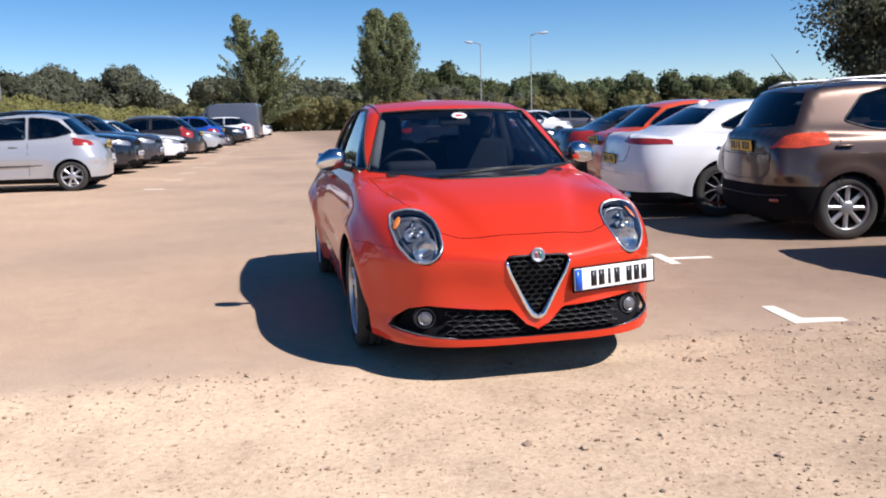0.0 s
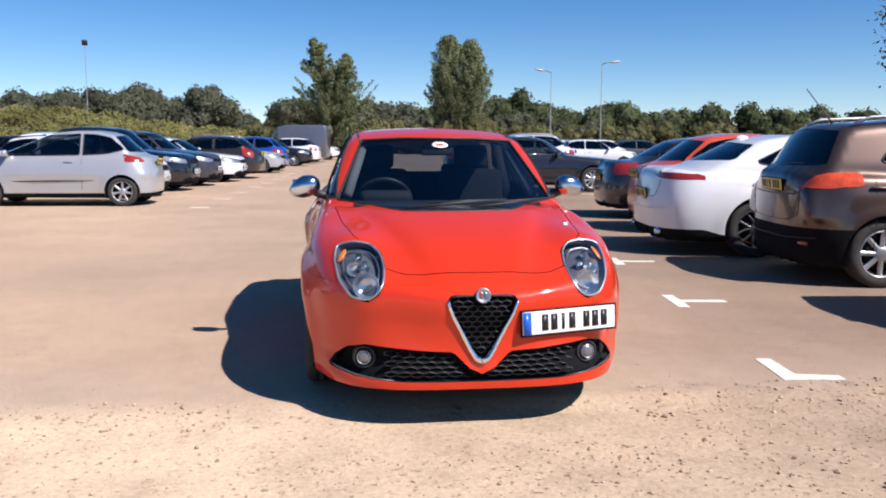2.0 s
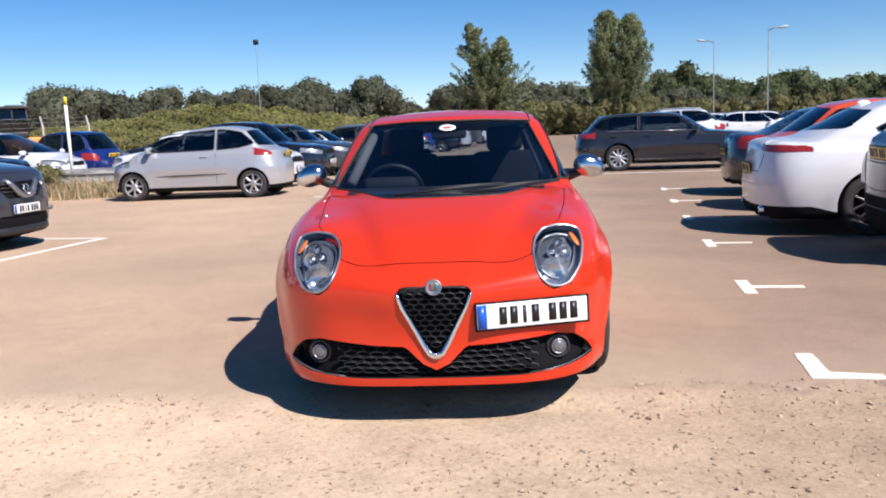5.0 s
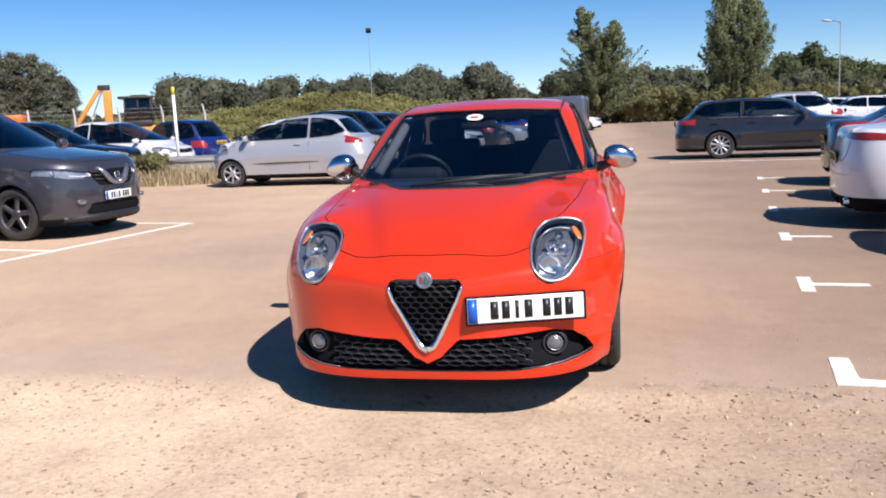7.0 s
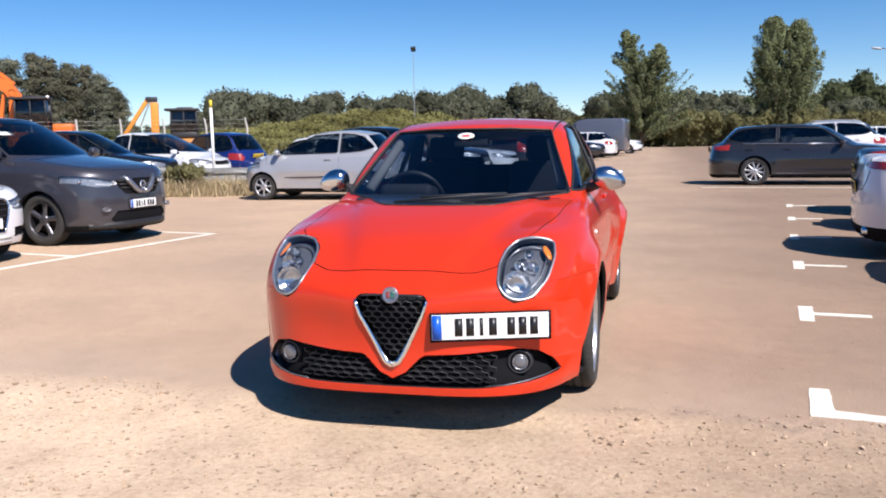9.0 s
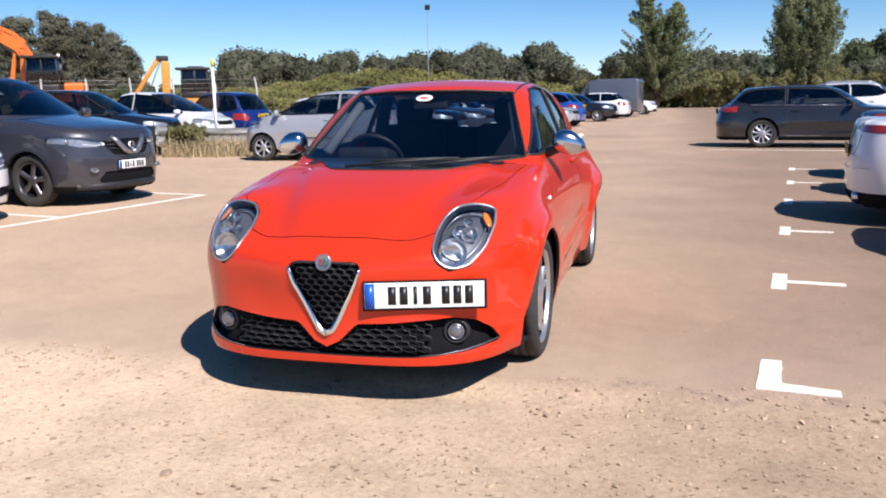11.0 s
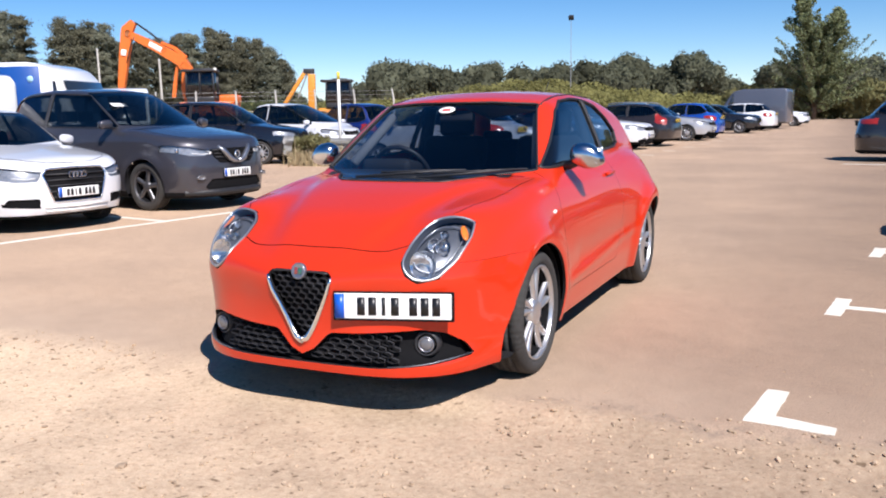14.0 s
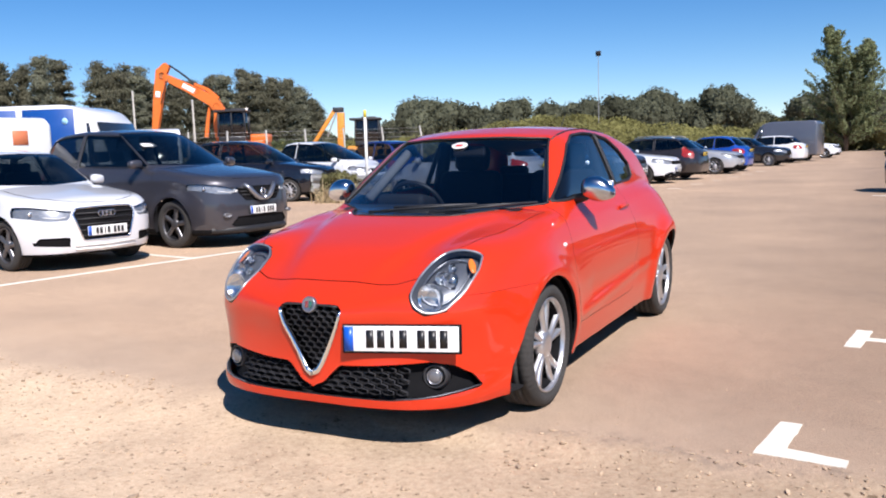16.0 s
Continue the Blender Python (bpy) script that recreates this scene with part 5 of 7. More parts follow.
def build_ground():
    bm = bmesh.new()
    xs = [-2500, -600, -150, -60, -30, -15] + [q * 0.16 for q in range(-56, 57)] + [15, 30, 60, 150, 600, 2500]
    ys = [-2500, -600, -150, -40, -15] + [-9 + 0.25 * q for q in range(32)] + [-1.0 + 0.05 * q for q in range(17)] + [0, 2, 4, 8, 15, 30, 60, 100, 200, 600, 3000]
    grid = [[bm.verts.new((x, y, ground_z(x, y))) for x in xs] for y in ys]
    for a, c in zip(grid, grid[1:]):
        for k in range(len(xs) - 1):
            bm.faces.new((a[k], a[k + 1], c[k + 1], c[k]))
    g = part("ground", bm, M["ground"])
    tagged(g, "dusty pale tarmac car park with loose gravel and dirt", "ground", kind="structure")


def flat_shape(name, pts, mat, label, z=0.004, group="bay markings"):
    """A painted mark of a few millimetres with slightly worn edges."""
    rnd = random.Random(int(pts[0][0] * 100) + int(pts[0][1] * 1000))
    fine = []
    for a, b in zip(pts, pts[1:] + pts[:1]):
        a, b = Vector(a), Vector(b)
        n = max(2, int((b - a).length / 0.04))
        for k in range(n):
            q = a.lerp(b, k / n)
            fine.append((q.x + rnd.uniform(-0.004, 0.004), q.y + rnd.uniform(-0.004, 0.004)))
    bm = bmesh.new()
    top = [bm.verts.new((x, y, z)) for x, y in fine]
    low = [bm.verts.new((x, y, 0.0005)) for x, y in fine]
    bm.faces.new(top)
    for k in range(len(top)):
        bm.faces.new((low[k - 1], low[k], top[k], top[k - 1]))
    bmesh.ops.recalc_face_normals(bm, faces=bm.faces)
    bmesh.ops.triangulate(bm, faces=[f for f in bm.faces if len(f.verts) > 4])
    return tagged(part(name, bm, mat, smooth=False), label, "road marking", group, "structure")


U, V = Vector((0.1276, 0.9918)), Vector((0.9918, -0.1276))
ROW_R = Vector((1.838, -0.33))


def row_shape(origin, pairs):
    return [tuple(origin + U * s + V * d) for s, d in pairs]


def build_markings():
    flat_shape("bay_corner_mark", row_shape(ROW_R, [(0, 0), (0, 0.36), (0.085, 0.36), (0.115, 0.11), (0.47, 0.105), (0.47, 0.005)]), M["road_paint"], "white painted L-shaped bay corner on tarmac")
    for k in range(1, 6):
        o = ROW_R + U * (2.43 * k + (0.0 if k else 0))
        flat_shape("bay_tee_mark", row_shape(o, [(-0.27, 0), (-0.27, 0.10), (-0.045, 0.10), (-0.045, 0.48), (0.045, 0.48), (0.045, 0.10), (0.27, 0.10), (0.27, 0)]), M["road_paint"], "white painted T-shaped bay mark on tarmac")
    a, d = Vector((-5.87, 2.45)), Vector((0.185, 0.983))
    n = Vector((-0.985, 0.17))
    flat_shape("bay_line", [tuple(a - d * 4.0), tuple(a - d * 4.0 + n * 0.10), tuple(a + d * 4.35 + n * 0.10), tuple(a + d * 4.35)], M["road_paint"], "long faded white line along the bay fronts")
    for s in (-2.5, 1.80, 4.28):
        o = a + d * s + n * 0.104
        flat_shape("bay_line", [tuple(o), tuple(o + d * 0.09), tuple(o + d * 0.09 + n * 1.1), tuple(o + n * 1.1)], M["road_paint"], "short faded white line between two bays")
    for k in range(9):
        o = Vector((-3.08 + 0.062 * k * 2.55, 12.7 + 2.55 * k))
        flat_shape("bay_dash", [tuple(o), tuple(o + Vector((-0.40, 0.05))), tuple(o + Vector((-0.38, 0.2))), tuple(o + Vector((-0.02, 0.15)))], M["worn_paint"], "worn pale dash at a bay front", group="worn bay dashes")
    o = Vector((2.2, 17.1))
    flat_shape("bay_line", [tuple(o), tuple(o + V * 5), tuple(o + V * 5 + U * 0.1), tuple(o + U * 0.1)], M["road_paint"], "white line along the side of a bay")


def build_stones():
    """Loose gravel and clods in the foreground."""
    rng = np.random.default_rng(4)
    ico = bmesh.new()
    bmesh.ops.create_icosphere(ico, subdivisions=1, radius=1.0)
    ico.verts.index_update()
    base = np.array([v.co for v in ico.verts])
    tris = np.array([[v.index for v in f.verts] for f in ico.faces])
    ico.free()
    verts, faces, n = [], [], 0
    for count, lo, hi, y0, y1 in ((5000, 0.003, 0.008, -3.8, -0.35), (1100, 0.006, 0.015, -3.8, -0.4), (110, 0.012, 0.022, -3.8, -0.6), (500, 0.006, 0.016, -0.75, -0.35), (500, 0.003, 0.006, -0.4, 1.2), (420, 0.006, 0.014, -3.4, -0.9)):
        for _ in range(count):
            x, y = (rng.normal(1.0, 1.1) if count == 420 else -4.5 + 10.0 * rng.random() ** 0.72), rng.uniform(y0, y1)
            if -1.2 < x < 0.85 and y > -1.05:
                continue
            r = lo + (hi - lo) * rng.random() ** 2
            v = base * (r * rng.uniform(0.6, 1.25, 3)) * np.array((1, 1, 0.62)) + rng.normal(0, r * 0.13, (12, 3))
            a = rng.uniform(0, 6.3)
            rot = np.array([[math.cos(a), -math.sin(a), 0], [math.sin(a), math.cos(a), 0], [0, 0, 1]])
            verts.append(v @ rot.T + (x, y, ground_z(x, y) + r * 0.30))
            faces.append(tris + n)
            n += 12
    me = bpy.data.meshes.new("gravel")
    me.from_pydata(np.concatenate(verts).tolist(), [], np.concatenate(faces).tolist())
    me.materials.append(M["stone"])
    tagged(new("gravel", me), "loose pale gravel and clods of dry dirt", "gravel", kind="stuff")


# ------------------------------------------------------------------ parked cars
FACE_IN, FACE_OUT = 82.67, 262.67


def at_row(p, face):
    return pose(p.x, p.y, 0, 0, 0, face)


def build_parked():
    c = {
        "bronze": paint("bronze_brown_paint", (0.088, 0.057, 0.043), 0.65, 0.36),
        "white": paint("white_paint", (0.66, 0.67, 0.69), 0.0, 0.3),
        "silver": paint("silver_paint", (0.45, 0.46, 0.48), 0.4, 0.32),
        "silver_blue": paint("silver_blue_paint", (0.33, 0.38, 0.50), 0.5, 0.3),
        "grey": paint("dark_grey_paint", (0.052, 0.051, 0.062), 0.45, 0.38),
        "charcoal": paint("charcoal_paint", (0.020, 0.021, 0.026), 0.2, 0.26),
        "black": paint("black_paint", (0.012, 0.012, 0.014), 0.0, 0.2),
        "navy": paint("dark_blue_black_paint", (0.009, 0.010, 0.015), 0.1, 0.22),
        "orange": paint("orange_red_paint", (0.66, 0.075, 0.020), 0.0, 0.3),
        "blue": paint("bright_blue_paint", (0.012, 0.07, 0.36), 0.2, 0.25),
        "deep_blue": paint("deep_blue_paint", (0.010, 0.025, 0.15), 0.2, 0.25),
        "maroon": paint("brown_grey_paint", (0.030, 0.025, 0.026), 0.3, 0.28),
    }

    def rear_out_right(s, d, L, wb, fo):
        return at_row(ROW_R + U * s + V * (d + L - fo), FACE_IN)

    # row beside the red car, tails to the lane
    make_car("small_hatchback", "silver-blue hatchback standing in the first bay", rear_out_right(1.42, 1.88, 3.9, 2.5, 0.78), c["silver_blue"], L=3.9, W=1.70, H=1.50, wb=2.5, fo=0.78, hood=0.95, belt=0.96, cowl=0.25,
             top_y=0.95, roof_end=2.80, glass_end=3.02, deck=0.98)
    W = 1.74
    cross = make_car("crossover", "bronze brown crossover with dark rear bumper and silver roof rails", at_row(Vector((4.49, 3.30)) + V * 2.54, FACE_IN), c["bronze"], L=4.16, W=W, H=1.59, wb=2.54, fo=0.86, hood=1.0, belt=1.02,
             cowl=0.30, top_y=1.0, roof_end=2.94, glass_end=3.24, deck=1.06, wheel_r=0.322, spokes=8, style="single", rails=True, detail=1.8, round_k=0.06,
             clad=0.28, square=1.0, pillar=0.50, tail_mat="tail_orange",
             tail=[(W / 2 - 0.30, 0.93), (W / 2 - 0.22, 1.04), (W / 2 - 0.10, 1.09), (W / 2 + 0.05, 1.12), (W / 2 + 0.05, 1.00), (W / 2 - 0.10, 0.93)])
    bm = bmesh.new()
    tube(bm, [(0, 1.15, 1.58), (0, 1.55, 2.04)], [0.006, 0.003], 6)
    part("aerial", bm, M["black_plastic"], cross)
    dress_rear_of_crossover(cross)
    W = 1.86
    # dark rims put the shade on the saloon's wheels into their colour
    saloon = make_car("white_saloon", "white executive saloon with slim red tail lamps", rear_out_right(6.12, 0.60, 4.75, 2.87, 0.86), c["white"], L=4.75, W=W, H=1.45, wb=2.72, fo=0.86, hood=0.90, belt=0.95, cowl=0.55, top_y=1.35,
             roof_end=2.75, glass_end=3.42, deck=1.06, wheel_r=0.335, two_box=False, detail=1.7, clad=0.06, rim="dark_alloy", pillar=0.30,
             tail=[(W / 2 - 0.60, 0.962), (W / 2 - 0.58, 0.984), (W / 2 - 0.2, 0.986), (W / 2 + 0.05, 0.950), (W / 2 + 0.05, 0.925), (W / 2 - 0.2, 0.912), (W / 2 - 0.45, 0.930)])
    for side in (-1, 1):
        bm = bmesh.new()
        lathe(bm, [(-0.16, 0.040), (0.0, 0.045), (0.012, 0.041), (0.0, 0.036), (-0.12, 0.034)], 20, "z", pose(side * 0.60, 3.83, 0.285, -90))
        part("exhaust_tip", bm, M["chrome"], saloon)
    dress_saloon(saloon)
    make_car("orange_hatchback", "orange-red coupe hatchback between other cars", rear_out_right(8.55, 1.05, 4.3, 2.6, 0.88), c["orange"], L=4.3, W=1.80, H=1.49, wb=2.6, fo=0.88, hood=0.92, belt=0.95, cowl=0.35, top_y=1.15, roof_end=2.55,
             glass_end=3.15, deck=1.0)
    make_car("dark_saloon", "dark brown-grey saloon with red tail lamps", rear_out_right(10.95, 0.95, 4.6, 2.75, 0.85), c["maroon"], L=4.6, W=1.80, H=1.44, wb=2.75, fo=0.85, hood=0.9, belt=0.95, cowl=0.45, top_y=1.2, roof_end=2.55, glass_end=3.2, deck=1.03,
             two_box=False)
    # estate across the lane end
    W = 1.88
    estate = make_car("dark_estate", "long dark grey estate car with multi-spoke wheels", at_row(Vector((3.50, 17.98)) + U * 0.80 + V * 2.91, FACE_IN), c["charcoal"], L=4.96, W=W, H=1.49, wb=2.91, fo=0.90, hood=0.92, belt=0.97, cowl=0.55, top_y=1.35,
             roof_end=3.45, glass_end=3.85, deck=1.0, wheel_r=0.345, spokes=10, style="single", detail=1.2, chrome_grille=True,
             tail=[(W / 2 - 0.30, 0.90), (W / 2 - 0.28, 0.97), (W / 2 + 0.05, 0.985), (W / 2 + 0.05, 0.87), (W / 2 - 0.2, 0.87)])
    for side in (-1, 1):
        bm = bmesh.new()
        tube(bm, [(side * (W / 2 - 0.088), 0.95, 1.005), (side * (W / 2 - 0.082), 2.0, 1.02), (side * (W / 2 - 0.10), 3.2, 1.03)], 0.010, 6)
        part("chrome_strip", bm, M["chrome"], estate)
        bm = bmesh.new()
        tube(bm, [(side * (W / 2 - 0.045), 0.5, 0.30), (side * (W / 2 - 0.035), 2.4, 0.30)], 0.012, 6)
        part("sill_strip", bm, M["chrome"], estate)
    make_car("white_suv", "white sport utility car with roof rails", pose(4.95, 27.3, 0, 0, 0, FACE_OUT), c["white"], L=4.6, W=1.85, H=1.62, wb=2.7, fo=0.9, hood=1.05, belt=1.08, cowl=0.35, top_y=1.1, roof_end=3.0, glass_end=3.45, deck=1.1, wheel_r=0.36, rails=True,
             detail=0.8)
    for x, y, kind, face in ((11.2, 38.0, "white", FACE_OUT), (13.6, 36.0, "white", FACE_IN), (14.8, 44.5, "silver", FACE_IN), (9.5, 41.0, "white", FACE_OUT), (17.5, 39.5, "grey", FACE_IN)):
        make_car("distant_hatchback", kind + " hatchback parked far across the car park", pose(x, y, 0, 0, 0, face), c[kind], detail=0.6, H=1.47)
    # opposite row
    W = 1.695
    silver = make_car("silver_hatchback", "silver three-door hatchback with plain steel-cover wheels", pose(-7.44, 14.09, 0, 0, 0, 268), c["silver"], L=3.88, W=W, H=1.53, wb=2.62, fo=0.66, hood=0.95, belt=0.98, cowl=-0.02, top_y=1.15, roof_end=2.50,
             glass_end=2.98, deck=1.02, wheel_r=0.30, spokes=7, hood_drop=0.10, style="single", doors=2, glass_mat="car_glass", detail=1.2,
             tail=[(W / 2 - 0.22, 0.90), (W / 2 - 0.18, 1.02), (W / 2 - 0.05, 1.05), (W / 2 + 0.05, 1.06), (W / 2 + 0.05, 0.92), (W / 2 - 0.10, 0.89)])
    for side in (-1, 1):
        bm = bmesh.new()
        tube(bm, [(side * (W / 2 - 0.010), y, 0.50 + 0.012 * y) for y in (0.48, 0.9, 1.5, 2.1)], [0.006, 0.014, 0.014, 0.008], 6)
        part("side_moulding", bm, M["black_plastic"], silver, "dark moulding strip along the door")

    def nose_out(x, y, fo=0.85):
        return pose(x - 0.99 * fo, y + 0.128 * fo, 0, 0, 0, FACE_IN)

    def tail_out(x, y, L, fo=0.85):
        return pose(x - 0.99 * (L - fo), y + 0.128 * (L - fo), 0, 0, 0, FACE_OUT)

    make_car("white_hatchback", "white hatchback with its nose to the lane", nose_out(-4.55, 16.4), c["white"], L=4.2, H=1.43, detail=0.9, chrome_grille=True)
    make_car("black_crossover", "blue-black crossover with its nose to the lane", nose_out(-4.2, 18.9), c["navy"], L=4.35, W=1.80, H=1.68, hood=1.02, belt=1.04, wheel_r=0.335, detail=0.9)
    make_car("grey_mpv", "dark grey people carrier with its nose to the lane", nose_out(-3.9, 21.4), c["grey"], L=4.4, W=1.80, H=1.60, hood=1.0, belt=1.0, detail=0.9)
    make_car("white_compact", "white compact car with twin grilles", nose_out(-3.4, 23.9), c["white"], L=4.3, W=1.76, H=1.42, hood=0.9, belt=0.93, cowl=0.5, top_y=1.25, rim="dark_alloy", detail=0.9)
    W = 1.86
    make_car("dark_estate", "dark brown estate car with tall red tail lamps", tail_out(-3.0, 26.5, 4.63), c["maroon"], L=4.63, W=W, H=1.49, wb=2.78, hood=0.92, belt=0.97, cowl=0.5, top_y=1.3, roof_end=3.1, glass_end=3.6, deck=1.0, rails=True, detail=0.9,
             tail=[(W / 2 - 0.22, 0.78), (W / 2 - 0.26, 1.05), (W / 2 - 0.12, 1.25), (W / 2 + 0.05, 1.25), (W / 2 + 0.05, 0.78)])
    make_car("silver_saloon", "silver saloon with its nose to the lane", nose_out(-2.45, 31.6), c["silver"], L=4.6, W=1.80, H=1.43, wb=2.75, hood=0.9, belt=0.94, cowl=0.5, top_y=1.3, roof_end=2.6, glass_end=3.2, deck=1.02, two_box=False, detail=0.8)
    make_car("blue_hatchback", "bright blue hatchback with a white panel in its window", tail_out(-2.45, 34.2, 4.0), c["blue"], L=4.0, W=1.75, H=1.50, wb=2.5, glass_end=3.0, roof_end=2.5, detail=0.8)
    make_car("black_hatchback", "black hatchback with its nose to the lane", nose_out(-1.5, 41.3), c["black"], L=4.2, H=1.44, detail=0.8)
    make_car("white_estate", "white estate car with its tail to the lane", tail_out(-1.1, 46.2, 4.6), c["white"], L=4.6, W=1.84, H=1.50, wb=2.78, cowl=0.5, top_y=1.3, roof_end=3.1, glass_end=3.6, detail=0.8)
    make_car("white_hatchback", "white hatchback beyond the box van", nose_out(0.2, 56.5), c["white"], L=4.1, H=1.47, detail=0.6)
    # cars behind the silver hatchback and the grass island
    make_car("white_hatchback", "white hatchback behind dry grass", pose(-11.9, 18.3, 0, 0, 0, 84), c["white"], L=4.0, W=1.72, H=1.66, wb=2.5, fo=0.82, hood=0.98, belt=0.99, cowl=-0.15, top_y=1.25, hood_drop=0.06, glass_end=3.0, roof_end=2.6, detail=1.0)
    make_car("blue_hatchback", "deep blue hatchback seen from behind", pose(-14.4, 21.7, 0, 0, 0, 258), c["deep_blue"], L=3.97, W=1.74, H=1.64, wb=2.49, glass_end=3.0, roof_end=2.55, detail=0.9)
    W = 1.80
    make_car("dark_people_carrier", "black people carrier with pale headlamps", pose(-12.1, 15.6, 0, 0, 0, 103), c["navy"], L=4.40, W=W, H=1.70, wb=2.7, fo=0.95, hood=1.0, belt=1.02, cowl=0.15, top_y=1.25, roof_end=2.9, glass_end=3.4, deck=1.05, detail=1.1, glass_mat="dark_glass")
    make_car("black_hatchback", "black hatchback in the far row", pose(-14.5, 31.0, 0, 0, 0, FACE_OUT), c["black"], detail=0.6)
    make_car("white_hatchback", "white hatchback in the far row", pose(-9.6, 19.2, 0, 0, 0, FACE_OUT), c["white"], L=4.3, H=1.52, detail=0.8)
    make_car("silver_hatchback", "silver hatchback in the far row", pose(-10.4, 21.9, 0, 0, 0, FACE_OUT), c["silver"], L=4.3, H=1.56, detail=0.7)
    make_car("black_hatchback", "black hatchback in the far row", pose(-9.9, 24.5, 0, 0, 0, FACE_OUT), c["black"], L=4.3, H=1.50, detail=0.7)
    # near row with noses to the lane
    W = 1.74
    small = make_car("white_small_hatchback", "white small hatchback with a tall dark grille", pose(-6.85, 3.50, 0, 0, 0, 80.5), c["white"], L=3.97, W=W, H=1.47, wb=2.47, fo=0.82, hood=0.92, belt=0.95, cowl=0.40, top_y=1.1, roof_end=2.45, glass_end=2.95, deck=0.98,
             wheel_r=0.31, spokes=5, style="single", detail=1.9, n_front=3.0, chrome_grille=True, rim="dark_alloy",
             lamp=[(W / 2 - 0.41, 0.605), (W / 2 - 0.45, 0.700), (W / 2 - 0.10, 0.765), (W / 2 + 0.05, 0.770), (W / 2 + 0.05, 0.670), (W / 2 - 0.2, 0.605)],
             grille=[(-0.1, 0.36), (-0.1, 0.74), (0.36, 0.73), (0.40, 0.66), (0.30, 0.36)], lower=[(0.47, 0.295), (0.45, 0.40), (0.74, 0.40), (0.76, 0.32)], sill_z=0.215)
    W = 1.806
    grey = make_car("grey_crossover", "dark grey crossover with chrome V grille", pose(-6.62, 6.0, 0, 0, 0, 84.5), c["grey"], L=4.50, W=W, H=1.76, wb=2.70, fo=0.92, hood=1.10, belt=1.13, cowl=0.28, top_y=1.32, roof_end=3.12, glass_end=3.50, deck=1.12, hood_drop=0.02,
             wheel_r=0.345, spokes=5, style="single", rim="dark_alloy", detail=1.9, n_front=2.9, rails=False,
             lamp=[(W / 2 - 0.42, 0.77), (W / 2 - 0.46, 0.83), (W / 2 - 0.20, 0.89), (W / 2 + 0.05, 0.93), (W / 2 + 0.05, 0.86), (W / 2 - 0.2, 0.78)],
             grille=[(-0.1, 0.66), (-0.1, 0.86), (W / 2 - 0.46, 0.85), (W / 2 - 0.50, 0.76), (W / 2 - 0.6, 0.66)], lower=[(-0.1, 0.30), (-0.1, 0.44), (0.45, 0.44), (0.55, 0.33), (0.45, 0.28)])
    dress_small(small, 0.82)
    dress_crossover(grey, W, 0.92)
    dress_nose(small, [(-0.66, 0.32), (-0.675, -0.05), (-0.63, -0.40), (-0.50, -0.60), (-0.30, -0.70), (0.0, -0.73)], [(0.47, 0.64), (0.55, 0.625), (0.68, 0.645)])
    dress_nose(grey, [(-0.70, 0.22), (-0.72, -0.10), (-0.70, -0.42), (-0.60, -0.64), (-0.40, -0.77), (0.0, -0.81)], [(0.47, 0.835), (0.42, 0.800), (0.52, 0.785), (0.66, 0.805)])


def skin_of(car):
    """A tree of the car's outer skin in its own axes."""
    from mathutils.bvhtree import BVHTree
    verts, polys = [], []
    for ob in car.children:
        if ob.type == "MESH" and ob.name.split(".")[0] in ("body_shell", "sill_trim", "windscreen", "rear_window", "grille", "headlight", "tail_lamp"):
            base = len(verts)
            verts += [v.co.copy() for v in ob.data.vertices]
            polys += [[base + i for i in p.vertices] for p in ob.data.polygons]
    return BVHTree.FromPolygons(verts, polys)


def seam(name, car, skin, pairs, way, r=0.004, mat="ink", steps=5):
    """A thin line laid on the skin: pairs are met from above (x, y), from ahead or from behind (x, z)."""
    pts = []
    fine = [tuple(np.array(a) + (np.array(b) - np.array(a)) * k / steps) for a, b in zip(pairs, pairs[1:]) for k in range(steps)] + [tuple(pairs[-1])]
    for a, b in fine:
        start, aim = {"top": ((a, b, 4), (0, 0, -1)), "front": ((a, -5, b), (0, 1, 0)), "rear": ((a, 8, b), (0, -1, 0))}[way]
        hit = skin.ray_cast(Vector(start), Vector(aim))[0]
        if hit is not None:
            pts.append(hit - Vector(aim) * 0.001)
    if len(pts) > 2:
        bm = bmesh.new()
        tube(bm, pts, r, 5)
        part(name, bm, M[mat], car)


def mirrored(pairs):
    return list(pairs) + [(-a, b) for a, b in reversed(pairs[:-1])]


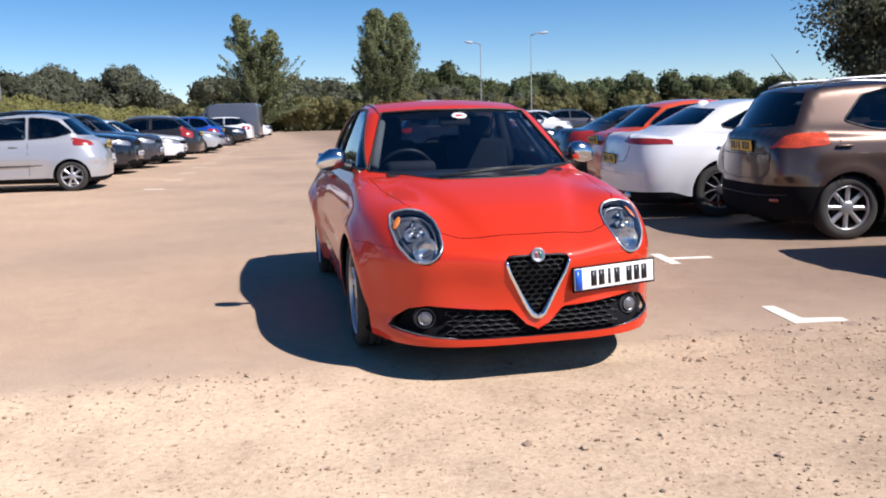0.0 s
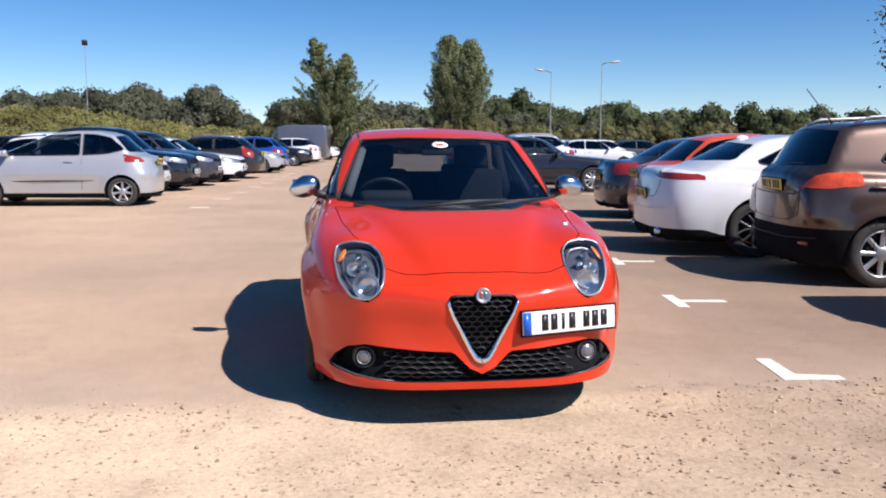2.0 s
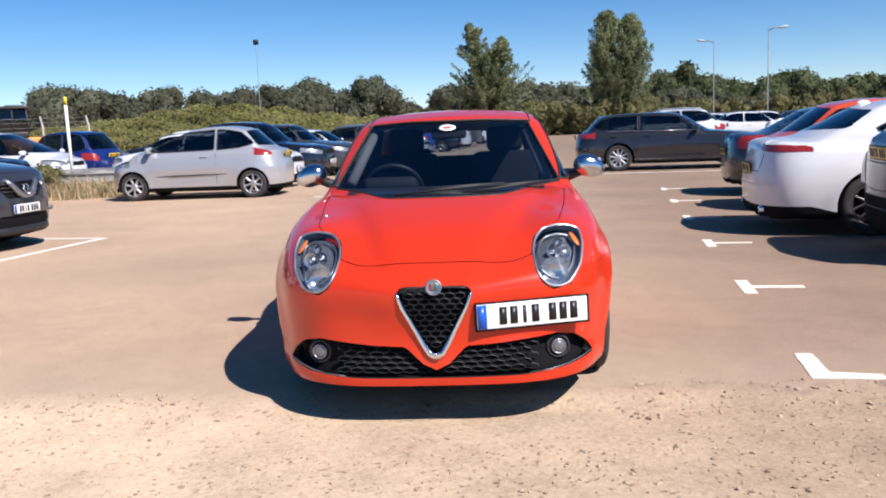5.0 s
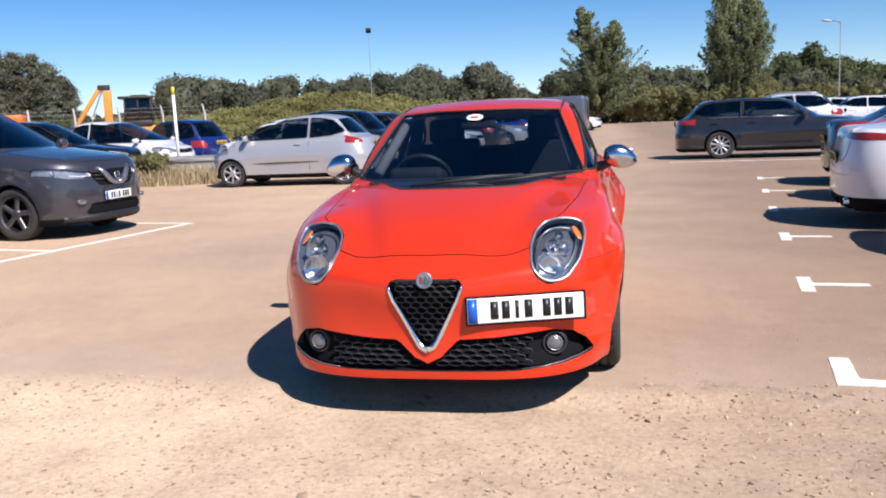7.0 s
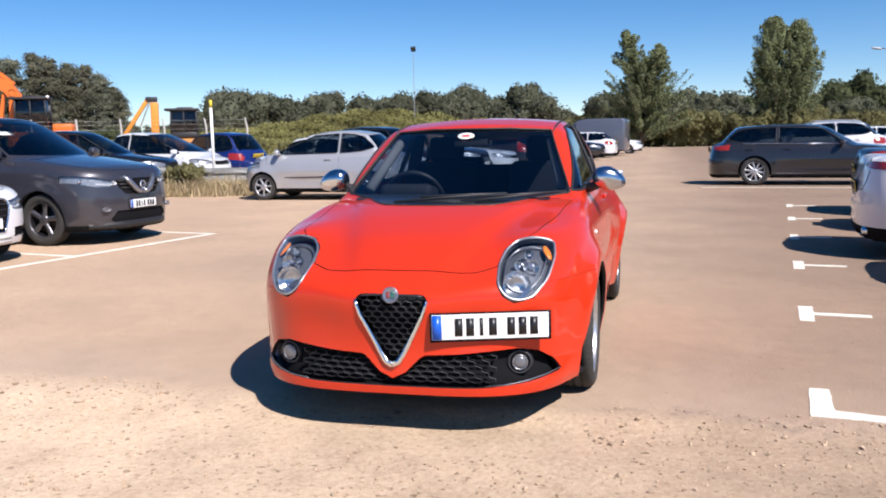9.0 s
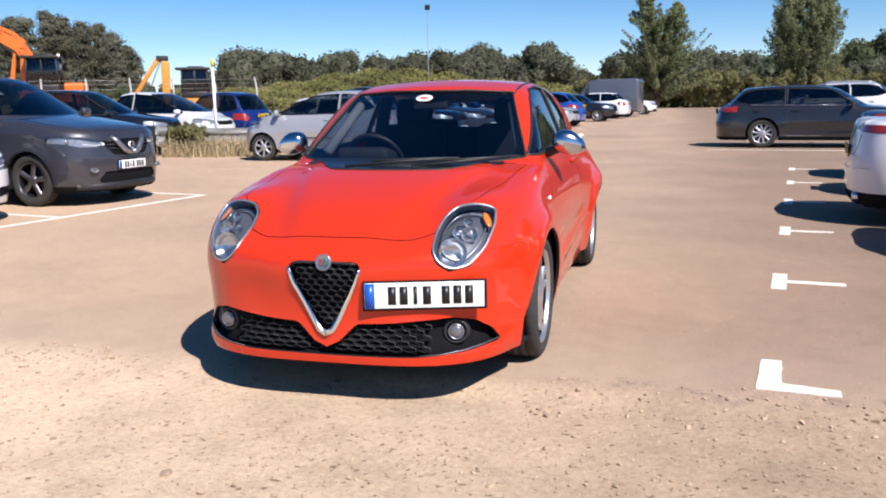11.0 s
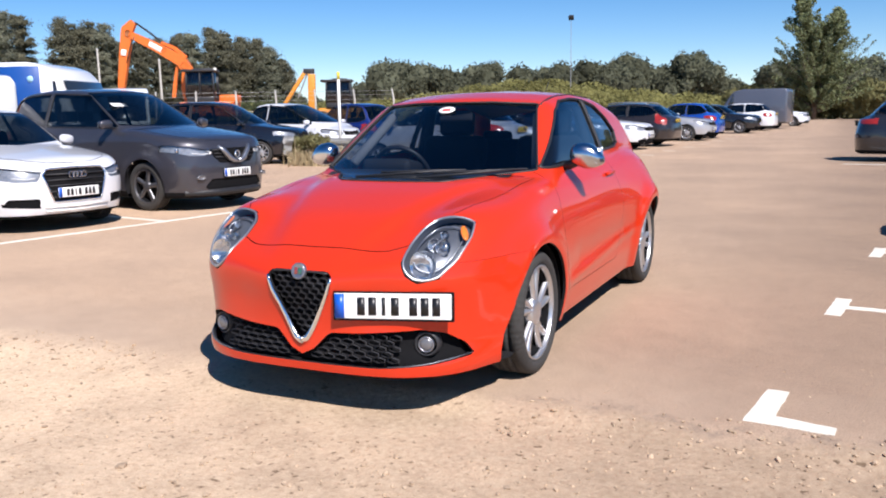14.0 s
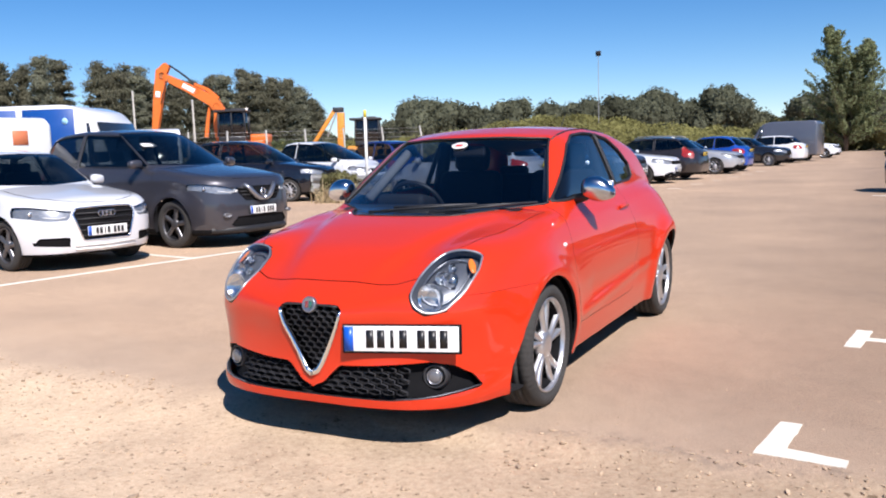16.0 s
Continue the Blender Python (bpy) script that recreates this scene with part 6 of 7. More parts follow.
def dress_rear_of_crossover(car):
    """Aerial, tailgate line, reflectors and wiper of the bronze car."""
    skin = skin_of(car)
    seam("tailgate_gap", car, skin, mirrored([(-0.56, 0.93), (-0.57, 0.80), (-0.54, 0.66), (-0.40, 0.61), (0.0, 0.60)]), "rear")
    # shade of the tailgate crease, drawn as a black line
    seam("tailgate_crease", car, skin, [(-0.50, 0.86), (0.0, 0.85), (0.50, 0.86)], "rear", 0.006, "black_plastic")
    seam("bumper_crease", car, skin, mirrored([(-0.74, 0.46), (-0.4, 0.44), (0.0, 0.44)]), "rear", 0.007, "black_plastic")
    for side in (-1, 1):
        hit = skin.ray_cast(Vector((side * 0.62, 8, 0.40)), Vector((0, -1, 0)))[0]
        bm = bmesh.new()
        box(bm, (0.13, 0.02, 0.035), Matrix.Translation(hit) @ pose(0, -0.004, 0, 0, 0, side * -20), 0.008)
        part("rear_reflector", bm, M["red_lamp"], car)
    root = skin.ray_cast(Vector((0, 2.72, 4)), Vector((0, 0, -1)))[0]
    bm = bmesh.new()
    tube(bm, [tuple(root - Vector((0, 0.02, 0.01))), tuple(root + Vector((0, 0.02, 0.035))), tuple(root + Vector((0, 0.27, 0.34)))], [0.016, 0.008, 0.004], 8)
    part("aerial", bm, M["black_plastic"], car)
    seam("rear_wiper", car, skin, [(0.0, 1.13), (-0.16, 1.15), (-0.34, 1.15)], "rear", 0.009, "black_plastic")


def dress_saloon(car):
    """Boot outline, bumper line and fin of the white saloon."""
    skin = skin_of(car)
    seam("boot_gap", car, skin, mirrored([(-0.56, 0.90), (-0.55, 0.78), (-0.50, 0.70), (0.0, 0.69)]), "rear")
    seam("bumper_crease", car, skin, mirrored([(-0.80, 0.58), (-0.5, 0.55), (0.0, 0.55)]), "rear", 0.005, "sticker")
    hit = skin.ray_cast(Vector((0, 2.62, 4)), Vector((0, 0, -1)))[0]
    bm = bmesh.new()
    blob(bm, (0.016, 0.075, 0.034), Matrix.Translation(hit + Vector((0, 0, 0.008))), 14, 8)
    part("roof_fin", bm, M["sticker"], car)


def dress_nose(car, bonnet, lamp_line=None):
    """The bonnet's shut line, and a bright light guide in each headlamp."""
    skin = skin_of(car)
    seam("bonnet_gap", car, skin, mirrored(bonnet), "top")
    if lamp_line:
        for side in (-1, 1):
            seam("light_guide", car, skin, [(side * a, b) for a, b in lamp_line], "front", 0.008, "sticker")


def dress_crossover(car, W, fo):
    """Chrome V, dark slats, fog lamps and lower cladding on the grey crossover's nose."""
    for side in (-1, 1):
        bm = bmesh.new()
        tube(bm, [(side * 0.30, -fo + 0.055, 0.895), (side * 0.235, -fo + 0.005, 0.83), (side * 0.14, -fo - 0.014, 0.725), (side * 0.08, -fo - 0.024, 0.69), (side * 0.0, -fo - 0.026, 0.68)], [0.022, 0.036, 0.042, 0.036, 0.032], 8)
        part("chrome_v", bm, M["bezel"], car)
        bm = bmesh.new()
        lathe(bm, [(-0.02, 0.05), (0.012, 0.048), (0.016, 0.040), (0.008, 0.034), (0.006, 0.001)], 24, "z", Matrix.Translation((side * 0.62, -fo + 0.075, 0.47)) @ Vector((side * 0.35, -1, 0)).to_track_quat("Z", "Y").to_matrix().to_4x4() @ Matrix.Diagonal((1.25, 0.62, 1, 1)))
        part("fog_lamp", bm, M["fog_lens"], car)
        for k in range(3):
            bm = bmesh.new()
            tube(bm, [(side * 0.18, -fo - 0.004, 0.84 - 0.05 * k), (side * (0.42 - 0.03 * k), -fo + 0.045, 0.845 - 0.05 * k)], 0.007, 6)
            part("grille_slat", bm, M["trim"], car)
    bm = bmesh.new()
    lathe(bm, [(0.0, 0.055), (0.012, 0.052), (0.012, 0.040), (0.006, 0.036)], 28, "z", pose(0, -fo - 0.018, 0.775, 90))
    box(bm, (0.14, 0.03, 0.008), pose(0, -fo - 0.026, 0.775))
    part("badge", bm, M["chrome"], car, "round chrome badge")
    bm = bmesh.new()
    xs = np.linspace(-0.76, 0.76, 17)
    rows = [[bm.verts.new((x, -fo + 0.02 + 0.30 * abs(x / 0.78) ** 3.0 + dy, z)) for x in xs] for dy, z in ((0.04, 0.20), (-0.035, 0.22), (-0.04, 0.285), (0.0, 0.30))]
    for a, c in zip(rows, rows[1:]):
        for k in range(len(xs) - 1):
            bm.faces.new((a[k], a[k + 1], c[k + 1], c[k]))
    part("front_skirt", bm, M["black_plastic"], car)
    bm = bmesh.new()
    box(bm, (0.26, 0.004, 0.10), pose(-0.42, 0.98, 1.50, -62), 0.001, 1)
    part("windscreen_card", bm, M["sticker"], car, "white card behind the windscreen")


def dress_small(car, fo):
    """Slats and a bright bar on the white hatchback's grille."""
    for k in range(5):
        z = 0.41 + 0.066 * k
        half = 0.31 + 0.014 * k
        bm = bmesh.new()
        tube(bm, [(-half, -fo + 0.030, z), (0, -fo - 0.004, z), (half, -fo + 0.030, z)], 0.008, 6)
        part("grille_slat", bm, M["trim"], car)
    for k in range(4):
        bm = bmesh.new()
        ring_tube(bm, [Vector((0.052 * (k - 1.5) + 0.034 * math.cos(a), -fo - 0.014, 0.665 + 0.034 * math.sin(a))) for a in np.linspace(0, 2 * math.pi, 25)], 0.005, 6)
        part("badge_ring", bm, M["chrome"], car)
    for z in (0.30, 0.255):
        bm = bmesh.new()
        tube(bm, [(-0.40, -fo + 0.030, z), (0, -fo - 0.016, z - 0.005), (0.40, -fo + 0.030, z)], 0.012, 6)
        part("bumper_blade", bm, M["sticker"], car)


def box_van(name, label, m, body, L, W, H, cab, panel=None, high=0.22):
    """A panel van with its nose to -y."""
    van = thing(name, label, "van", m)
    bm = bmesh.new()
    prof = [(-L / 2, 0.35), (-L / 2 + 0.02, 0.85), (-L / 2 + 0.20, 1.0), (-L / 2 + cab * 0.5, 1.12), (-L / 2 + cab, H - high), (-L / 2 + cab + 0.22, H - high * 0.35), (-L / 2 + cab + 0.65, H), (L / 2 - 0.15, H), (L / 2, H - 0.12), (L / 2, 0.35)]
    rows = [[bm.verts.new((x, y, z)) for y, z in prof] for x in (-W / 2, W / 2)]
    n = len(prof)
    for k in range(n):
        bm.faces.new((rows[0][k], rows[0][(k + 1) % n], rows[1][(k + 1) % n], rows[1][k]))
    bm.faces.new(rows[0][::-1])
    bm.faces.new(rows[1])
    bmesh.ops.recalc_face_normals(bm, faces=bm.faces)
    bmesh.ops.bevel(bm, geom=[e for e in bm.edges], offset=0.09, segments=3, affect="EDGES", profile=0.5)
    part("body_shell", bm, body, van)
    y0, z0, y1, z1 = -L / 2 + cab * 0.5 + 0.03, 1.14, -L / 2 + cab - 0.03, H - high - 0.05
    bm = bmesh.new()
    ang = math.degrees(math.atan2(z1 - z0, y1 - y0))
    box(bm, (W - 0.25, math.hypot(y1 - y0, z1 - z0), 0.02), pose(0, (y0 + y1) / 2 - 0.02, (z0 + z1) / 2 + 0.02, ang), 0.006)
    part("windscreen", bm, M["dark_glass_solid"], van)
    for side in (-1, 1):
        bm = bmesh.new()
        a = [(y0 + 0.25, 1.16), (y1 + 0.1, z1), (y1 + 0.16, z1), (y1 + 0.16, 1.16)]
        vs = [[bm.verts.new((side * (W / 2 + d), y, z)) for y, z in a] for d in (0.004, -0.02)]
        bm.faces.new(vs[0])
        for k in range(4):
            bm.faces.new((vs[0][k - 1], vs[0][k], vs[1][k], vs[1][k - 1]))
        bmesh.ops.recalc_face_normals(bm, faces=bm.faces)
        part("side_window", bm, M["dark_glass_solid"], van)
        for yc in (-L / 2 + 0.9, L / 2 - 0.95):
            wheel(0.34, 0.21, 0.22, 6, "single", M["alloy"], van, pose(side * (W / 2 - 0.1), yc, 0.34, 10, 0, 0 if side > 0 else 180))
        if panel:
            start, stop = -L / 2 + cab + 0.40, L / 2 - 0.10
            for a, b in ((start, start + 1.16), (start + 1.30, stop)):
                bm = bmesh.new()
                box(bm, (0.014, b - a, H - 0.85), pose(side * (W / 2 + 0.007), (a + b) / 2, H / 2 + 0.33), 0.004, 1)
                part("blue_panel", bm, panel, van)
            bm = bmesh.new()
            lathe(bm, [(0.0, 0.07), (0.008, 0.068), (0.008, 0.002)], 20, "z", pose(side * (W / 2 + 0.013), start + 0.20, H - 0.36, 0, 90 * side, 0))
            part("round_sign", bm, M["pale_blue"], van)
    return van


def build_vans():
    white = paint("white_van_paint", (0.80, 0.80, 0.78), 0.0, 0.35)
    dark = paint("slate_box_paint", (0.10, 0.11, 0.14), 0.2, 0.4)
    box_van("panel_van", "tall white van with blue side panels", pose(-15.13, 9.30, 0, 0, 0, 112), white, 5.6, 2.0, 2.50, 0.70, M["van_blue"], 0.36)
    box_van("panel_van", "tall white van with blue side panels", pose(-17.4, 5.0, 0, 0, 0, 112), white, 5.6, 2.0, 2.45, 0.95, M["van_blue"], 0.60)
    v = box_van("small_van", "small white delivery van", pose(-12.7, 5.75, 0, 0, 0, 260), white, 4.3, 1.75, 2.05, 1.3)
    s = bmesh.new()
    box(s, (0.26, 0.012, 0.24), pose(-0.30, 2.155, 1.70), 0.004, 1)
    part("door_sign", s, M["sticker_orange"], v, "small orange square sign")
    box_van("box_van", "slate grey box van parked at the row's end", pose(-2.75, 50.2, 0, 0, 0, 262), dark, 4.3, 2.0, 2.30, 1.2)
    box_van("panel_van", "white van standing near the fence", pose(-23.6, 21.6, 0, 0, 0, 45), white, 5.0, 1.95, 2.42, 1.3)


M["cab_glass"] = glass("tinted_cab_glass", (0.30, 0.31, 0.33))
M["digger_dark"] = material("worn_digger_orange", (0.30, 0.10, 0.03), 0.6)
M["dark_cab"] = material("dark_machine_cab", (0.022, 0.022, 0.024), 0.45)
M["pale_blue"] = material("pale_blue_sign", (0.35, 0.62, 0.80), 0.5)
M["sticker_orange"] = material("orange_sign", (0.6, 0.18, 0.08), 0.5)
M["dark_glass_solid"] = material("dark_van_glass", (0.02, 0.024, 0.028), 0.06, coat=1)


# ------------------------------------------------------------------ machines, posts, fence
def glazed_cab(parent, x, y, z, w, d, h, over):
    """A machine cab: dark roof slab, corner posts, tinted panes and a seat."""
    bm = bmesh.new()
    box(bm, (w, d, 0.35), pose(x, y, z + 0.17), 0.06)
    box(bm, (0.45, 0.5, 0.12), pose(x + 0.1, y, z + 0.62), 0.05)
    box(bm, (0.14, 0.5, 0.75), pose(x + 0.36, y, z + 0.95, 0, 8, 0), 0.05)
    cab = part("cab", bm, M["dark_cab"], parent, "dark cab with tinted windows")
    bm = bmesh.new()
    box(bm, (w + 2 * over, d + 0.2, 0.16), pose(x - over * 0.4, y, z + h + 0.05), 0.06, 3)
    box(bm, (w * 0.6, d * 0.7, 0.10), pose(x + 0.1, y, z + h + 0.16), 0.04)
    part("cab_roof", bm, M["trim"], cab)
    for i in (-1, 0, 1):
        for j in (-1, 1):
            bm = bmesh.new()
            tube(bm, [(x + i * (w / 2 - 0.05) + 0.06 * i, y + j * (d / 2 - 0.05), z + 0.3), (x + i * (w / 2 - 0.05), y + j * (d / 2 - 0.05), z + h)], 0.055 if i else 0.04, 6)
            part("cab_pillar", bm, M["trim"], cab)
    for j in (-1, 1):
        for i in (-1, 1):
            bm = bmesh.new()
            box(bm, (w / 2 - 0.12, 0.012, h - 0.36), pose(x + i * (w / 4 - 0.01), y + j * (d / 2 - 0.05), z + 0.34 + (h - 0.36) / 2), 0.003, 1)
            part("pane", bm, M["cab_glass"], cab)
    for i in (-1, 1):
        bm = bmesh.new()
        box(bm, (0.012, d - 0.2, h - 0.36), pose(x + i * (w / 2 - 0.03), y, z + 0.34 + (h - 0.36) / 2), 0.003, 1)
        part("pane", bm, M["cab_glass"], cab)
    return cab


def build_excavator(m):
    ex = thing("excavator", "orange tracked excavator with raised folded boom", "excavator", m)
    o = M["digger"]

    def beam(name, pts, w, heights, mat=o):
        bm = bmesh.new()
        rows = []
        for i, (x, z) in enumerate(pts):
            a, c = Vector(pts[max(i - 1, 0)]), Vector(pts[min(i + 1, len(pts) - 1)])
            t = (c - a).normalized()
            nrm = Vector((-t.y, t.x)) * heights[i] / 2
            rows.append([bm.verts.new((x + s * nrm.x, yy, z + s * nrm.y)) for s, yy in ((1, -w / 2), (1, w / 2), (-1, w / 2), (-1, -w / 2))])
        for a, c in zip(rows, rows[1:]):
            for k in range(4):
                bm.faces.new((a[k], a[(k + 1) % 4], c[(k + 1) % 4], c[k]))
        bm.faces.new(rows[0][::-1])
        bm.faces.new(rows[-1])
        bmesh.ops.recalc_face_normals(bm, faces=bm.faces)
        bmesh.ops.bevel(bm, geom=list(bm.edges), offset=0.03, segments=2, affect="EDGES")
        return part(name, bm, mat, ex, smooth=False)

    # x runs along the machine, the boom at -x
    beam("boom", [(1.1, 2.2), (1.0, 3.2), (1.2, 4.4), (0.75, 5.1), (-0.9, 6.05), (-2.7, 6.95)], 0.5, [0.45, 0.6, 0.8, 0.8, 0.62, 0.45])
    beam("dipper_arm", [(-2.35, 7.75), (-2.8, 7.25), (-3.15, 5.4), (-3.5, 3.2)], 0.42, [0.45, 0.8, 0.66, 0.42])
    beam("hydraulic_ram", [(-0.2, 6.1), (-1.2, 6.95), (-2.25, 7.72)], 0.16, [0.13, 0.13, 0.10], M["trim"])
    beam("bucket", [(-3.3, 3.2), (-3.8, 2.4), (-3.4, 1.5), (-2.6, 1.4), (-2.4, 1.7)], 1.1, [0.3, 0.4, 0.5, 0.35, 0.2], M["trim"])
    for side in (-1, 1):
        for x, z, tilt, size in ((-3.1, 5.7, 9, (0.36, 0.42)), (-0.9, 6.05, 29, (0.95, 0.34))):
            bm = bmesh.new()
            box(bm, (size[0], 0.012, size[1]), pose(x, side * 0.258, z, 0, tilt, 0), 0.004, 1)
            part("arm_sign", bm, M["sticker"], ex)
    bm = bmesh.new()
    box(bm, (3.6, 2.7, 1.0), pose(2.6, 0, 1.75), 0.12)
    part("upper_body", bm, o, ex)
    bm = bmesh.new()
    box(bm, (1.2, 1.6, 0.55), pose(4.0, 0, 2.45), 0.1)
    part("counterweight", bm, o, ex)
    cab = glazed_cab(ex, 2.3, -0.75, 2.25, 1.9, 1.3, 2.05, 0.2)
    bm = bmesh.new()
    blob(bm, (0.12, 0.10, 0.10), pose(3.38, -1.35, 4.42), 12, 8)
    part("work_lamp", bm, M["sticker"], cab)
    beam("boom_ram", [(-0.55, 6.35), (0.35, 5.95), (1.15, 5.30)], 0.22, [0.20, 0.26, 0.20])
    beam("lift_ram", [(0.10, 2.6), (0.25, 3.6), (0.45, 4.75)], 0.24, [0.26, 0.24, 0.14])
    for k in (-1, 1):
        hose = bmesh.new()
        tube(hose, [(-2.2, k * 0.2, 6.9), (-2.55, k * 0.3, 6.2), (-2.75, k * 0.28, 5.6), (-2.95, k * 0.2, 5.0)], 0.035, 6)
        part("hose", hose, M["trim"], ex)
        pin = bmesh.new()
        for x, z, r in ((-2.72, 7.0, 0.20), (1.0, 4.75, 0.22), (-0.3, 5.85, 0.14)):
            lathe(pin, [(-0.03, r), (0.03, r * 0.95), (0.04, r * 0.6), (0.04, 0.01)], 16, "z", pose(x, k * 0.27, z, 90 * k, 0, 0))
        part("pivot_pin", pin, M["digger_dark"], ex)
    for s in (-1, 1):
        bm = bmesh.new()
        box(bm, (4.2, 0.6, 0.95), pose(2.2, s * 1.05, 0.48), 0.3, 4)
        part("track", bm, M["trim"], ex)


def build_backhoe(m):
    d = thing("backhoe_loader", "ochre backhoe digger with folded arm and dark cab", "digger", m)
    o = M["digger_yellow"]
    bm = bmesh.new()
    box(bm, (3.0, 1.2, 1.0), pose(1.4, 0, 1.2), 0.12)
    part("chassis", bm, o, d)
    glazed_cab(d, 1.35, 0, 1.7, 1.7, 1.4, 1.8, 0.25)
    for (x0, z0), (x1, z1), wide, deep, tone in (((-0.55, 1.3), (-0.50, 4.05), 0.50, 0.40, o), ((-2.5, 1.9), (-0.85, 4.35), 0.26, 0.30, o), ((-1.5, 2.4), (-0.75, 4.2), 0.10, 0.12, M["galv"]),
                                                 ((-1.05, 4.25), (-0.30, 4.25), 0.34, 0.34, M["trim"])):
        bm = bmesh.new()
        run = math.hypot(x1 - x0, z1 - z0)
        box(bm, (wide, deep, run), pose((x0 + x1) / 2, 0, (z0 + z1) / 2, 0, math.degrees(math.atan2(x1 - x0, z1 - z0)), 0), 0.04)
        part("digger_arm", bm, tone, d)
    bm = bmesh.new()
    box(bm, (0.8, 0.9, 0.7), pose(-2.7, 0, 1.55, 0, 25, 0), 0.12)
    part("bucket", bm, M["trim"], d)
    for x, r in ((0.2, 0.75), (2.6, 0.5)):
        for s in (-1, 1):
            bm = bmesh.new()
            lathe(bm, [(-0.2, r * 0.5), (-0.2, r * 0.95), (-0.1, r), (0.1, r), (0.2, r * 0.95), (0.2, r * 0.5), (0.15, 0.01)], 24, "x", pose(x, s * 0.85, r, 0, 0, 90))
            part("tyre", bm, M["tyre"], d)


def lamp_post(m, height, head, label):
    post = thing("lamp_post", label, "street lamp", m, "car park lamps")
    bm = bmesh.new()
    tube(bm, [(0, 0, 0), (0, 0, 1.2), (0, 0, 1.25), (0, 0, height)], [0.075, 0.075, 0.045, 0.028], 10)
    part("pole", bm, M["pole_grey"], post)
    if head == "box":
        bm = bmesh.new()
        box(bm, (0.55, 0.35, 0.5), pose(0, 0, height + 0.1, 25), 0.05)
        part("floodlight", bm, M["trim"], post)
    else:
        bm = bmesh.new()
        tube(bm, [(0, 0, height - 0.03), (head * 0.3, 0, height + 0.10), (head * 0.7, 0, height + 0.15)], 0.035, 8)
        part("bracket", bm, M["pole_grey"], post)
        bm = bmesh.new()
        blob(bm, (0.38, 0.16, 0.09), pose(head * 0.95, 0, height + 0.16, 0, -8 * head, 0), 16, 10)
        part("lantern", bm, M["lamp_grey"], post)
    return post


M["pole_grey"] = material("weathered_pole", (0.20, 0.205, 0.21), 0.6, 0.3)
M["lamp_grey"] = material("lamp_grey", (0.42, 0.45, 0.48), 0.4)


def build_posts():
    lamp_post(pose(17.0, 62.3, 0, 0, 0, 0), 6.8, -1, "slim grey lamp post with a small lantern")
    lamp_post(pose(18.6, 54.5, 0, 0, 0, 0), 6.8, 1, "slim grey lamp post with a side lantern")
    lamp_post(pose(-25.0, 88.0, 0, 0, 0, 10), 11.0, "box", "tall thin pole with a dark floodlight")
    for x, y, h in ((-51.9, 47.5, 6.7), (-45.3, 47.2, 5.6)):
        pole = thing("utility_pole", "thin weathered pole standing before dark pines", "pole", pose(x, y, 0), "poles by the pines")
        bm = bmesh.new()
        tube(bm, [(0, 0, 0), (0.03, 0, h * 0.5), (0, 0, h)], [0.12, 0.10, 0.08], 10)
        part("pole_shaft", bm, M["concrete"], pole)
        bm = bmesh.new()
        lathe(bm, [(h, 0.085), (h + 0.05, 0.07), (h + 0.07, 0.001)], 10, "z")
        part("pole_cap", bm, M["galv"], pole)
    post = thing("marker_post", "white marker post with a yellow cap in dry grass", "post", pose(-10.15, 15.95, 0))
    bm = bmesh.new()
    tube(bm, [(0, 0, 0), (0, 0, 2.22)], 0.038, 12)
    part("shaft", bm, M["post_white"], post)
    bm = bmesh.new()
    tube(bm, [(0, 0, 2.221), (0, 0, 2.40), (0, 0, 2.42)], [0.041, 0.041, 0.02], 12)
    part("cap", bm, M["post_yellow"], post)
    a, b = Vector((-40.0, 26.0)), Vector((-20.0, 37.5))
    fence = thing("chain_link_fence", "chain-link fence on concrete posts with cranked tops", "fence", pose(0, 0, 0))
    n = 12
    for k in range(n):
        q = a.lerp(b, k / (n - 1))
        bm = bmesh.new()
        tube(bm, [(q.x, q.y, 0), (q.x, q.y, 2.1), (q.x - 0.25, q.y + 0.3, 2.6)], [0.065, 0.055, 0.045], 6)
        part("fence_post", bm, M["concrete"], fence)
    for z in (0.3, 0.9, 1.5, 2.05, 2.3, 2.5):
        bm = bmesh.new()
        tube(bm, [(a.x, a.y, z), (b.x, b.y, z)], 0.006, 4)
        part("fence_wire", bm, M["galv"], fence)


